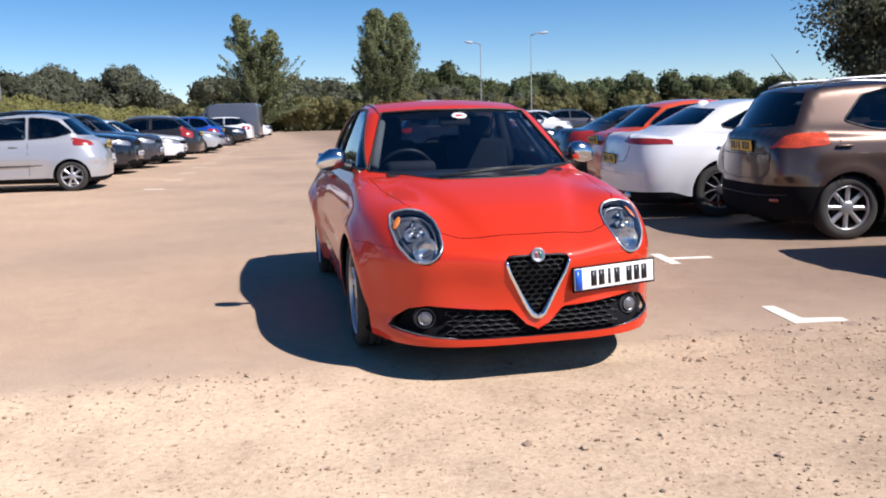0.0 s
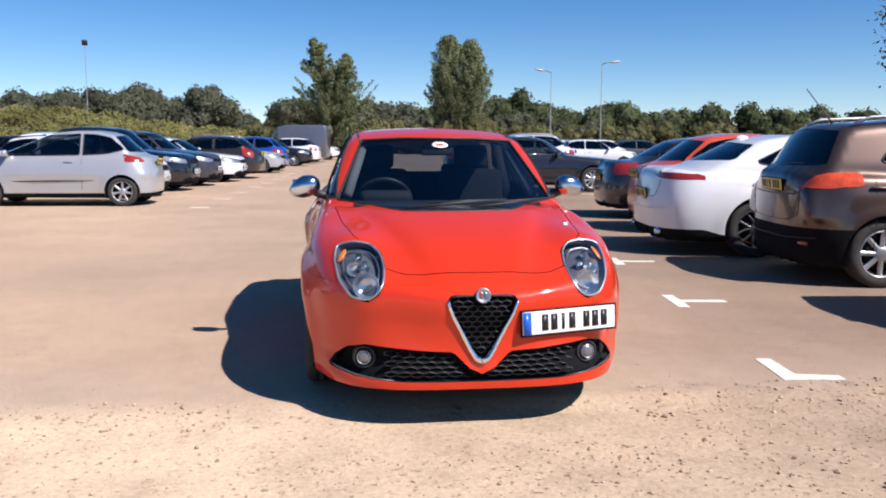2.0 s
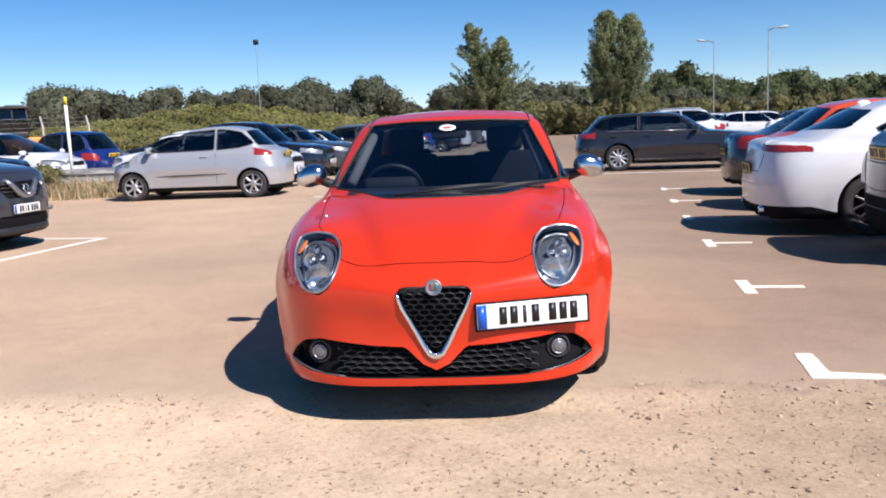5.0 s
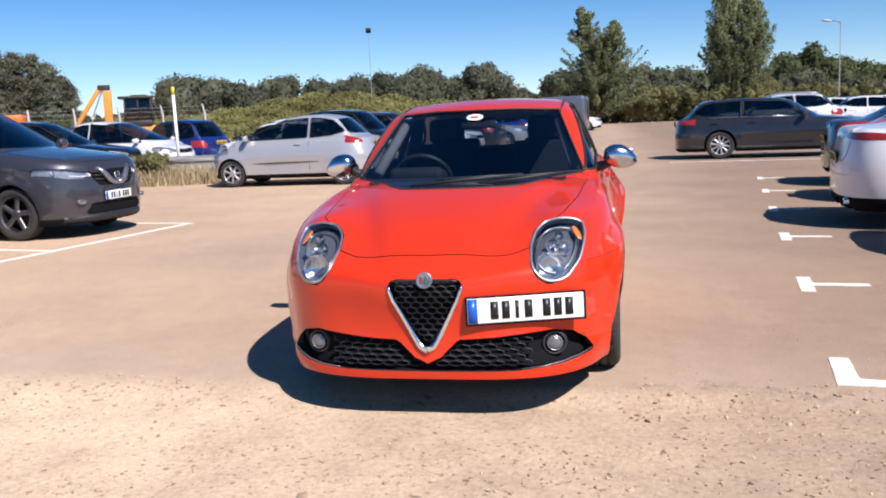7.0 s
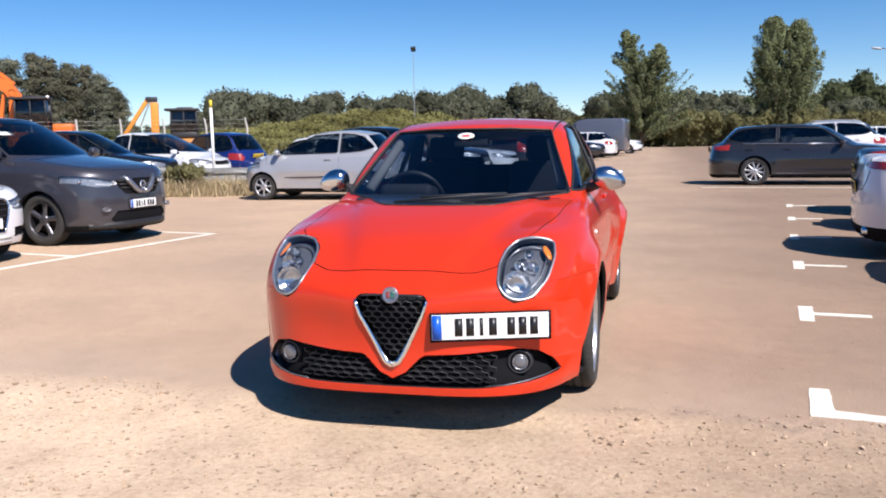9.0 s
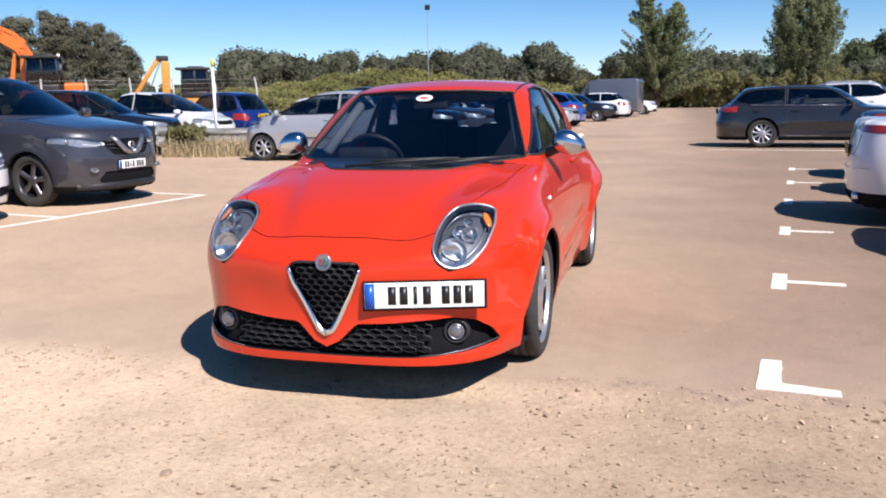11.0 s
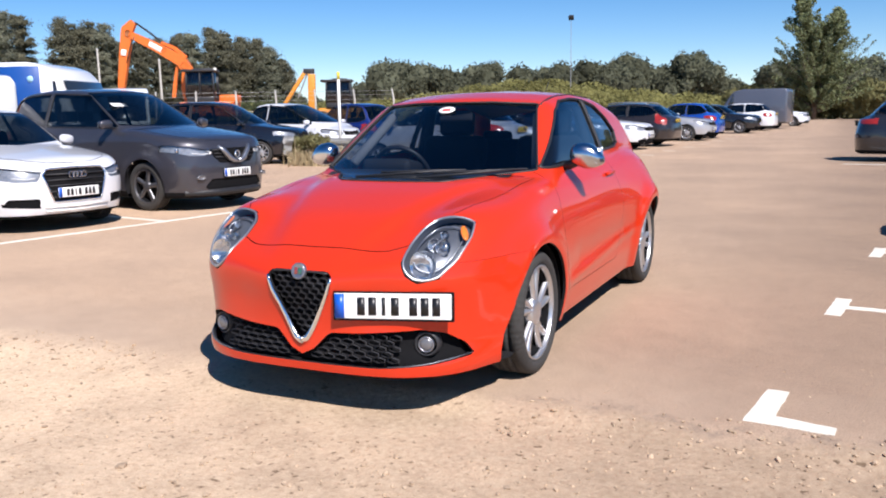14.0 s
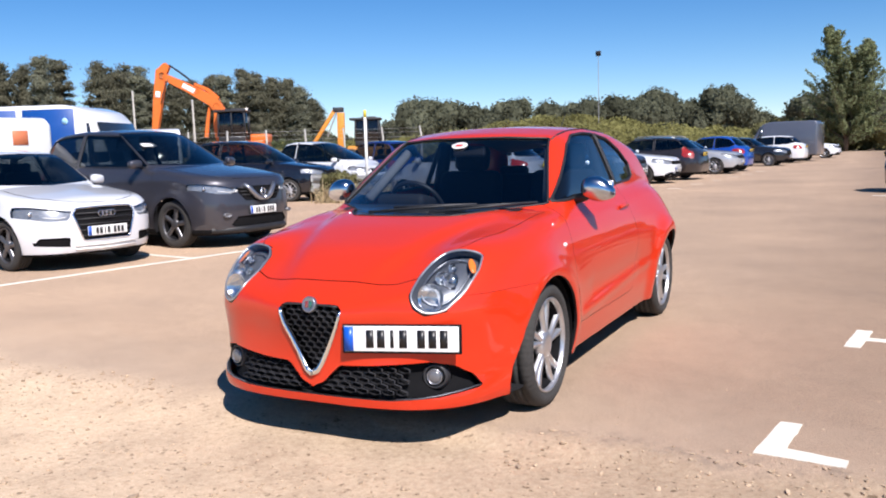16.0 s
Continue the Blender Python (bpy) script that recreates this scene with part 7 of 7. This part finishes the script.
def build_barrier():
    """A corrugated steel crash barrier with a flared end, at the edge of the grass."""
    a, b = Vector((-11.0, 15.05)), Vector((-8.3, 15.95))
    run = (b - a).length
    m = pose(a.x, a.y, 0, 0, 0, math.degrees(math.atan2(b.y - a.y, b.x - a.x)))
    rail = thing("crash_barrier", "pale galvanised crash barrier with two ribs and a flared end", "barrier", m)
    prof = [(0.02, 0.31), (-0.03, 0.33), (-0.075, 0.37), (-0.075, 0.41), (-0.03, 0.45), (0.01, 0.48), (0.01, 0.50), (-0.03, 0.53), (-0.075, 0.57), (-0.075, 0.61), (-0.03, 0.65), (0.02, 0.67)]
    bm = bmesh.new()
    rows = []
    for x, flare in ((-0.30, 1.35), (-0.22, 1.45), (0.0, 1.25), (0.25, 1.0), (run, 1.0)):
        rows.append([bm.verts.new((x, y + dy - 0.10 * max(-x, 0), 0.49 + (z - 0.49) * flare)) for dy in (0.0,) for y, z in prof])
    for p, q in zip(rows, rows[1:]):
        for k in range(len(prof) - 1):
            bm.faces.new((p[k], p[k + 1], q[k + 1], q[k]))
    bmesh.ops.solidify(bm, geom=bm.faces[:], thickness=0.006)
    part("beam", bm, M["barrier_steel"], rail)
    for x in (0.35, 1.55, run - 0.1):
        bm = bmesh.new()
        box(bm, (0.10, 0.11, 0.62), pose(x, 0.085, 0.31), 0.01)
        part("post", bm, M["barrier_steel"], rail)


M["barrier_steel"] = material("dusty_galvanised_steel", (0.40, 0.40, 0.39), 0.55, 0.35, vary=0.2, scale=5)


# ------------------------------------------------------------------ plants
def leaf_mesh(name, centres, size, mat, rng, out=None, cores=()):
    """Many small folded leaf clumps at the centres, leaning along the out directions; cores are solid lumps inside."""
    n = len(centres)
    q = rng.normal(size=(n, 3))
    if out is not None:
        q = q * 0.55 + out
    nrm = q / (np.linalg.norm(q, axis=1)[:, None] + 1e-9)
    t = np.cross(nrm, rng.normal(size=(n, 3)))
    t /= np.linalg.norm(t, axis=1)[:, None] + 1e-9
    b = np.cross(nrm, t)
    s = (size * rng.uniform(0.6, 1.4, n))[:, None]
    w = 0.62
    v = np.stack([centres - t * s, centres + b * s * w + nrm * s * 0.25, centres + t * s, centres - b * s * w + nrm * s * 0.25], 1).reshape(-1, 3)
    i = np.arange(n)[:, None] * 4
    verts, faces = v.tolist(), np.concatenate([i + (0, 1, 2), i + (0, 2, 3)], 1).reshape(-1, 3).tolist()
    for c, r in cores:
        base, U_, V_ = len(verts), 12, 7
        for j in range(V_):
            for k in range(U_):
                th, ph = math.pi * (j + 0.2) / (V_ - 0.6), 2 * math.pi * k / U_
                d = np.array((math.sin(th) * math.cos(ph), math.sin(th) * math.sin(ph), math.cos(th)))
                verts.append((np.array(c) + d * r * rng.uniform(0.82, 1.08)).tolist())
        for j in range(V_ - 1):
            for k in range(U_):
                faces.append((base + j * U_ + k, base + (j + 1) * U_ + k, base + (j + 1) * U_ + (k + 1) % U_, base + j * U_ + (k + 1) % U_))
    me = bpy.data.meshes.new(name)
    me.from_pydata(verts, [], faces)
    me.materials.append(mat)
    return me


def build_plume_tree(name, label, base, height, stems, spread, plumes, per, leaf, mat, seed, rise, droop=0.0, low=0.06, power=0.8, sigma=0.26):
    """A ragged tree: each limb carries its own plume of foliage, with sky between the plumes."""
    rng = np.random.default_rng(seed)
    tree = thing(name, label, "tree", pose(*base))
    bm = bmesh.new()
    pts, out = [], []
    for dx, part_h, lean in stems:
        top = height * part_h
        trunk = [Vector((dx * min(1, k * 2) + lean * k**2, 0.15 * math.sin(5 * k), top * k)) for k in np.linspace(0, 0.96, 8)]
        tube(bm, trunk, [height * 0.016 * (1 - 0.9 * k) for k in np.linspace(0, 1, 8)], 8)
        for _ in range(plumes // len(stems)):
            k = low + (0.97 - low) * rng.random() ** 0.9
            f = k / 0.96 * 7
            i = min(int(f), 6)
            start = trunk[i].lerp(trunk[i + 1], min(f - i, 1.0))
            reach = spread * (1.04 - k) ** power * rng.uniform(0.35, 1.12) + 0.12
            up = reach * rng.uniform(*rise) + 0.25
            a = rng.uniform(0, 2 * math.pi)
            d = Vector((math.cos(a), math.sin(a), 0))
            mid = start + d * reach * 0.6 + Vector((0, 0, up * 0.45))
            tip = start + d * reach + Vector((0, 0, min(up - droop * reach, top * (1.02 - 0.075 * reach) - start.z)))
            tube(bm, [start, mid, tip], [0.06 * (1.1 - k), 0.035 * (1.1 - k), 0.008], 5)
            u = rng.uniform(0.12, 1.06, (per, 1))
            s0, m0, t0 = np.array(start), np.array(mid), np.array(tip)
            line = (1 - u) ** 2 * s0 + 2 * u * (1 - u) * m0 + u**2 * t0
            wide = sigma * (0.55 + 1.1 * np.sin(np.pi * np.clip(u, 0, 1))) * rng.uniform(0.7, 1.3)
            off = np.clip(rng.normal(0, 1, (per, 3)), -1.7, 1.7) * wide
            pts.append(line + off)
            out.append(off / (np.linalg.norm(off, axis=1)[:, None] + 1e-9) + np.array(d) * 0.5 + (0, 0, 0.3))
    part("trunk", bm, M["bark"], tree)
    pts, out = np.concatenate(pts), np.concatenate(out)
    keep = pts[:, 2] > 0.15
    crown = new("crown", leaf_mesh("crown", pts[keep], leaf, mat, rng, out[keep]))
    crown.parent = tree
    return tree


def build_pine(label, base, height, spread, seed, needles):
    """A pine: bare lower trunk, uneven tiers of needles and a knobbly top."""
    rng = np.random.default_rng(seed)
    tree = thing("pine_tree", label, "tree", pose(*base), group="pines behind the digger")
    bm = bmesh.new()
    tube(bm, [(0, 0, 0), (0.15, 0, height * 0.5), (0.05, 0.1, height * 0.95)], [0.20, 0.14, 0.04], 8)
    pts, out, cores = [], [], []
    lop = rng.uniform(0.7, 1.25, 7)
    girth_at = lambda k: spread * min(1.0, 0.16 + max(1.0 - k, 0.0) ** 0.55 * 1.12)
    for j in range(120):
        k = 0.10 + 0.89 * rng.random()
        a = rng.uniform(0, 2 * math.pi)
        reach = girth_at(k) * lop[int(a * 7 / (2 * math.pi)) % 7] * rng.random() ** 0.45
        c = np.array((math.cos(a) * reach, math.sin(a) * reach, height * k - 0.12 * reach + rng.normal(0, 0.12)))
        if j % 4 == 0:
            tube(bm, [(0.1, 0, height * k - 0.5), tuple(c)], [0.04, 0.012], 5)
        r = np.array((0.62, 0.62, 0.30)) * rng.uniform(0.55, 1.3)
        q = rng.normal(size=(165, 3))
        pts.append(c + q * r * 0.60)
        q /= np.linalg.norm(q, axis=1)[:, None]
        out.append(q * (0.9, 0.9, 0.6) + np.array((math.cos(a) * 0.3, math.sin(a) * 0.3, 0.55)))
    for k in np.linspace(0.18, 0.80, 9):
        w = girth_at(k) * 0.45
        cores.append((np.array((0.1, 0.05, height * k)), np.array((w, w, height * 0.06))))
    part("trunk", bm, M["bark"], tree)
    crown = new("crown", leaf_mesh("crown", np.concatenate(pts), 0.115, needles, rng, np.concatenate(out), cores))
    crown.parent = tree
    return tree


def build_tree(name, label, base, height, spread, count, leaf, mat, seed, shape="round", stems=1, crown_base=0.15, clumps=60):
    rng = np.random.default_rng(seed)
    tree = thing(name, label, "tree", pose(*base))
    bm = bmesh.new()
    tips = []
    for s in range(stems):
        lean = rng.uniform(-0.06, 0.06, 2) * height
        off = (rng.uniform(-0.12, 0.12, 2) if stems == 1 else np.array(((s - (stems - 1) / 2) * spread * 0.85, 0.0)))
        top = height * (1.0 if s == 0 else rng.uniform(0.88, 0.97))
        pts = [(off[0] * k + lean[0] * k**2, off[1] * k + lean[1] * k**2, top * k) for k in np.linspace(0, 0.97, 7)]
        r0 = height * 0.020
        tube(bm, pts, [r0 * (1 - 0.9 * k) for k in np.linspace(0, 1, 7)], 8)
        for _ in range(clumps // stems):
            k = rng.uniform(crown_base, 1.0) ** 0.85
            if shape == "cone":
                reach = spread * (1.02 - k) ** 0.75 * rng.uniform(0.45, 1.12)
            elif shape == "column":
                reach = spread * 0.55 * math.sin(math.pi * min(max((k - crown_base * 0.5) / (1 - crown_base * 0.5), 0), 1) ** 0.85) ** 0.6 * rng.uniform(0.5, 1.05)
            else:
                reach = spread * math.sin(math.pi * min(max((k - crown_base * 0.6) / (1.02 - crown_base * 0.6), 0.02), 1)) ** 0.55 * rng.uniform(0.4, 1.05)
            a = rng.uniform(0, 2 * math.pi)
            start = Vector((off[0] * k + lean[0] * k**2, off[1] * k + lean[1] * k**2, top * max(k - 0.10, 0.08)))
            tip = start + Vector((math.cos(a) * reach, math.sin(a) * reach, height * rng.uniform(0.04, 0.13)))
            tube(bm, [start, start.lerp(tip, 0.5) + Vector((0, 0, -0.02 * height)), tip], [r0 * 0.35 * (1.05 - k), r0 * 0.22 * (1.05 - k), 0.01], 5)
            tips.append((tip, reach, start))
    part("trunk", bm, M["bark"], tree)
    pts = []
    per = count // len(tips)
    for tip, reach, start in tips:
        sig = 0.045 * spread + 0.09 * reach
        along = rng.uniform(0.35, 1.08, (per, 1)) ** 0.8
        pts.append(np.array(start) + (np.array(tip) - np.array(start)) * along + rng.normal(0, 1, (per, 3)) * (sig, sig, sig * (1.6 if shape == "column" else 0.9)))
    pts = np.concatenate(pts)
    pts = pts[pts[:, 2] > 0.2]
    crown = new("crown", leaf_mesh("crown", pts, leaf, mat, rng))
    crown.parent = tree
    return tree


def build_wood(name, label, line, heights, depth, per_metre, leaf, mat, seed, lift=0.0, kind="wood"):
    """A far belt of trees or shrubs along a line of points: overlapping uneven crowns of leaf clumps."""
    rng = np.random.default_rng(seed)
    pts, out, cores = [], [], []
    run = 0.0
    for (ax, ay), (bx, by), h0, h1 in zip(line, line[1:], heights, heights[1:]):
        length = math.hypot(bx - ax, by - ay)
        for _ in range(max(2, int(length * per_metre))):
            k = rng.random()
            s = run + k * length
            wave = 0.85 + 0.15 * math.sin(s * 0.31 + seed) * math.sin(s * 0.13 + seed * 2.3)
            h = (h0 + (h1 - h0) * k) * rng.uniform(0.72, 1.0) * wave
            r = h * rng.uniform(0.30, 0.50)
            cx, cy = ax + (bx - ax) * k + rng.normal(0, depth * 0.35), ay + (by - ay) * k + rng.uniform(0, depth)
            # each crown is a cluster of lumps
            for _ in range(5):
                d = rng.normal(size=3) * (0.45, 0.45, 0.40)
                lump = np.array((cx, cy, lift + h * 0.62)) + d * (r, r, h * 0.34)
                lr = np.array((r * 0.55, r * 0.55, h * 0.24)) * rng.uniform(0.75, 1.15)
                lump[2] = min(lump[2], lift + h - lr[2])
                m = int(20 + 1.1 * (lr[0] * lr[2]) / leaf**2 * 3.0)
                q = rng.normal(size=(m, 3))
                q /= np.linalg.norm(q, axis=1)[:, None]
                pts.append(lump + q * lr * rng.uniform(0.80, 1.12, (m, 1)))
                out.append(q)
                cores.append((lump, lr * 0.86))
            m = int(12 + r * h / leaf**2 * 0.5)
            skirt = np.stack([cx + rng.normal(0, r * 0.7, m), cy + rng.normal(0, r * 0.5, m), lift + rng.uniform(0, h * 0.6, m)], 1)
            pts.append(skirt)
            out.append(np.tile((0.3, -0.8, 0.5), (m, 1)))
            cores.append((np.array((cx, cy + r * 0.2, lift + h * 0.28)), np.array((r * 0.75, r * 0.6, h * 0.30))))
        run += length
    pts, out = np.concatenate(pts), np.concatenate(out)
    keep = pts[:, 2] > 0.05
    ob = new(name, leaf_mesh(name, pts[keep], leaf, mat, rng, out[keep], cores))
    return tagged(ob, label, kind, kind="stuff")


def bearing(deg, dist, eye=(0.5, -4.4)):
    a = radians(deg)
    return (eye[0] + dist * math.sin(a), eye[1] + dist * math.cos(a))


def build_plants():
    build_plume_tree("wispy_tree", "tall grey-green tree with wispy ragged branches", (-0.3, 83, 0), 11.4, [(-0.2, 1.0, -1.3), (0.6, 0.86, 0.9)], 5.0, 260, 170, 0.095, M["leaf_light"], 11, (0.35, 1.1), 0.12, low=0.05, power=1.0, sigma=0.12)
    build_plume_tree("poplar", "twin-topped tall grey-green poplar tree", (12.9, 84, 0), 12.0, [(-1.3, 1.0, 0.25), (1.35, 0.955, -0.1)], 3.1, 360, 190, 0.10, M["leaf_light"], 12, (0.8, 1.7), low=0.05, power=0.75, sigma=0.16)
    build_tree("dark_tree", "large dark green tree over the parked cars", (37.3, 41.0, 0), 13.4, 5.0, 42000, 0.14, M["leaf_dark"], 13, "round", clumps=110, crown_base=0.22)
    build_wood("hedge", "rough green hedge along the lot's far edge", [(-9, 85), (2, 83.5), (14, 83), (26, 82)], [4.2, 4.4, 4.6, 4.2], 2.5, 1.5, 0.15, M["leaf_olive"], 21, kind="hedge")
    build_wood("hedge", "dark bushes behind the hedge", [(-8, 92), (8, 90), (30, 88)], [5.2, 5.6, 5.2], 4.0, 0.9, 0.17, M["leaf_dark"], 22, kind="hedge")
    build_wood("wood", "dark line of trees on the horizon", [bearing(a, 135) for a in (-27.5, -25, -22, -16, -10, -5, 0, 6, 12)], [10.6, 11.6, 11.2, 11.6, 10.8, 9.4, 9.8, 9.6, 9.8], 10, 0.85, 0.24, M["leaf_dark"], 24)
    build_wood("wood", "low far line of trees beyond the yard", [bearing(a, 170) for a in (-42, -34, -27)], [7.5, 7.0, 9.0], 10, 0.6, 0.28, M["leaf_dark"], 29)
    build_wood("wood", "mixed green trees behind the lamps", [bearing(a, 118) for a in (9, 14, 19, 24, 29, 34, 40, 52)], [9.2, 8.8, 8.8, 8.8, 7.8, 6.4, 6.2, 6.5], 10, 0.85, 0.22, M["leaf"], 25)
    build_wood("shrub_bank", "olive bushes in front of the far trees", [bearing(a, 104) for a in (9, 16, 24, 34, 44)], [4.2, 4.6, 4.6, 4.0, 4.0], 6, 0.8, 0.18, M["leaf_olive"], 28, kind="shrubs")
    build_wood("pine_wood", "dark low pines behind the excavator", [bearing(a, 124) for a in (-74, -62, -56, -50, -45, -40, -35)], [9.0, 9.0, 8.6, 7.8, 8.0, 8.0, 5.5], 8, 0.6, 0.22, M["leaf_dark"], 26)
    build_wood("wood", "low scrub behind the fence", [bearing(a, 92) for a in (-70, -56, -45, -38, -30)], [3.6, 3.6, 3.8, 3.6, 3.6], 6, 0.7, 0.18, M["leaf"], 27)
    pines = ((-70.5, 12.2), (-68.6, 12.8), (-66.9, 12.0), (-65.2, 12.6), (-63.6, 13.0), (-61.9, 12.2), (-60.2, 12.4), (-58.6, 12.2), (-57.2, 13.4), (-56.2, 13.6), (-54.9, 12.8), (-53.7, 12.6), (-52.6, 12.6),
             (-51.6, 13.2), (-50.7, 13.2), (-48.4, 12.5), (-47.6, 12.1), (-46.9, 12.8), (-46.0, 11.9), (-45.2, 10.4), (-44.0, 10.0), (-42.9, 10.6), (-41.6, 11.6), (-40.9, 11.2), (-39.7, 12.0), (-38.9, 11.2),
             (-37.8, 10.7), (-36.9, 10.8), (-36.1, 9.4), (-35.4, 8.3))
    for k, (deg, h) in enumerate(pines):
        p = bearing(deg, 109 + 6 * ((k * 7) % 5) / 4, (2.27, -3.99))
        pale = k % 5 == 3
        build_pine("grey-green conifer with thin needles" if pale else "dark pine with flat tiers of needles", (p[0], p[1], 0), h, (1.75 if deg > -53 else 2.2) * (0.9 + 0.25 * ((k * 3) % 4) / 3), 60 + k, M["leaf_pale_pine" if pale else "leaf_pine"])

    def bank_z(a, d):
        """Height of the rough bank at a bearing, d metres behind its foot."""
        swell = 0.46 + 0.54 * math.exp(-(((a + 18.0) / 6.5) ** 2))
        return 4.0 * swell * min(d / 14.0, 1.0) ** 0.8 * (1.0 - 0.10 * max(d - 14, 0) / 26) + 0.12 * math.sin(a * 2.3 + d) * min(d / 6, 1)

    bm = bmesh.new()
    rows = [[bm.verts.new((*bearing(a, 84 + d), bank_z(a, d) if d > 0 else 0.004)) for a in np.linspace(-75, -3, 73)] for d in (0.0, 1.5, 4.0, 7.0, 10.0, 14.0, 20.0, 40.0)]
    for a, c in zip(rows, rows[1:]):
        for k in range(72):
            bm.faces.new((a[k], a[k + 1], c[k + 1], c[k]))
    tagged(part("grass_bank", bm, M["grass_soil"]), "rough grassy bank beyond the car park", "bank", kind="structure")
    rng = np.random.default_rng(35)
    spots = []
    for _ in range(34000):
        a, d = rng.uniform(-40, -4), 16.0 * rng.random() ** 0.8
        clump = 0.5 + 0.5 * math.sin(a * 3.1 + math.sin(d * 0.9) * 2) * math.sin(d * 0.7 + a)
        spots.append((*bearing(a, 84 + d), bank_z(a, d) + rng.random() * (0.25 + 0.75 * clump)))
    ob = new("bank_scrub", leaf_mesh("bank_scrub", np.array(spots), 0.17, M["leaf_bank"], rng, np.tile((0.2, -0.5, 0.9), (len(spots), 1))))
    tagged(ob, "sunlit yellow-green grass and scrub on the bank", "scrub", kind="stuff")
    build_wood("shrubs", "low olive bushes along the foot of the bank", [bearing(a, 83) for a in (-40, -30, -22, -14, -5)], [1.4, 1.5, 1.7, 1.6, 2.2], 3.0, 1.0, 0.13, M["leaf_olive"], 23, kind="shrubs")
    # dry grass island
    rng = np.random.default_rng(31)
    blades, faces, n = [], [], 0
    for _ in range(3000):
        k = rng.random()
        cx, cy = -8.5 - 2.1 * k + rng.normal(0, 0.22), 15.15 - 0.45 * k + rng.normal(0, 0.24)
        h = rng.uniform(0.12, 0.48) * (1.5 if (rng.random() < 0.12) else 1)
        a, lean, w = rng.uniform(0, 6.3), rng.normal(0, 0.40, 2) * h, rng.uniform(0.006, 0.016)
        dx, dy = math.cos(a) * w, math.sin(a) * w
        blades.append([(cx - dx, cy - dy, 0), (cx + dx, cy + dy, 0), (cx + dx * 0.6 + lean[0] * 0.4, cy + dy * 0.6 + lean[1] * 0.4, h * 0.6), (cx - dx * 0.6 + lean[0] * 0.4, cy - dy * 0.6 + lean[1] * 0.4, h * 0.6), (cx + lean[0], cy + lean[1], h)])
        faces += [(n, n + 1, n + 2, n + 3), (n + 3, n + 2, n + 4)]
        n += 5
    me = bpy.data.meshes.new("dry_grass")
    me.from_pydata(np.concatenate(blades).tolist(), [], faces)
    me.materials.append(M["dry_grass"])
    tagged(new("dry_grass", me), "clump of tall dry straw-coloured grass", "grass", kind="stuff")
    build_wood("weeds", "dusty green weeds among dry grass", [(-10.15, 14.75), (-10.75, 14.75)], [0.95, 1.05], 0.35, 7.0, 0.05, M["leaf_olive"], 33, kind="weeds")


build_ground()
build_markings()
build_hero(pose(-0.016, 0.0, 0.0, 0, 0, -0.1))
build_parked()
build_vans()
build_excavator(pose(-40.2, 42.8, 0, 0, 0, 25))
build_backhoe(pose(-31.0, 47.2, 0, 0, 0, 27))
build_posts()
build_barrier()
build_plants()
build_stones()
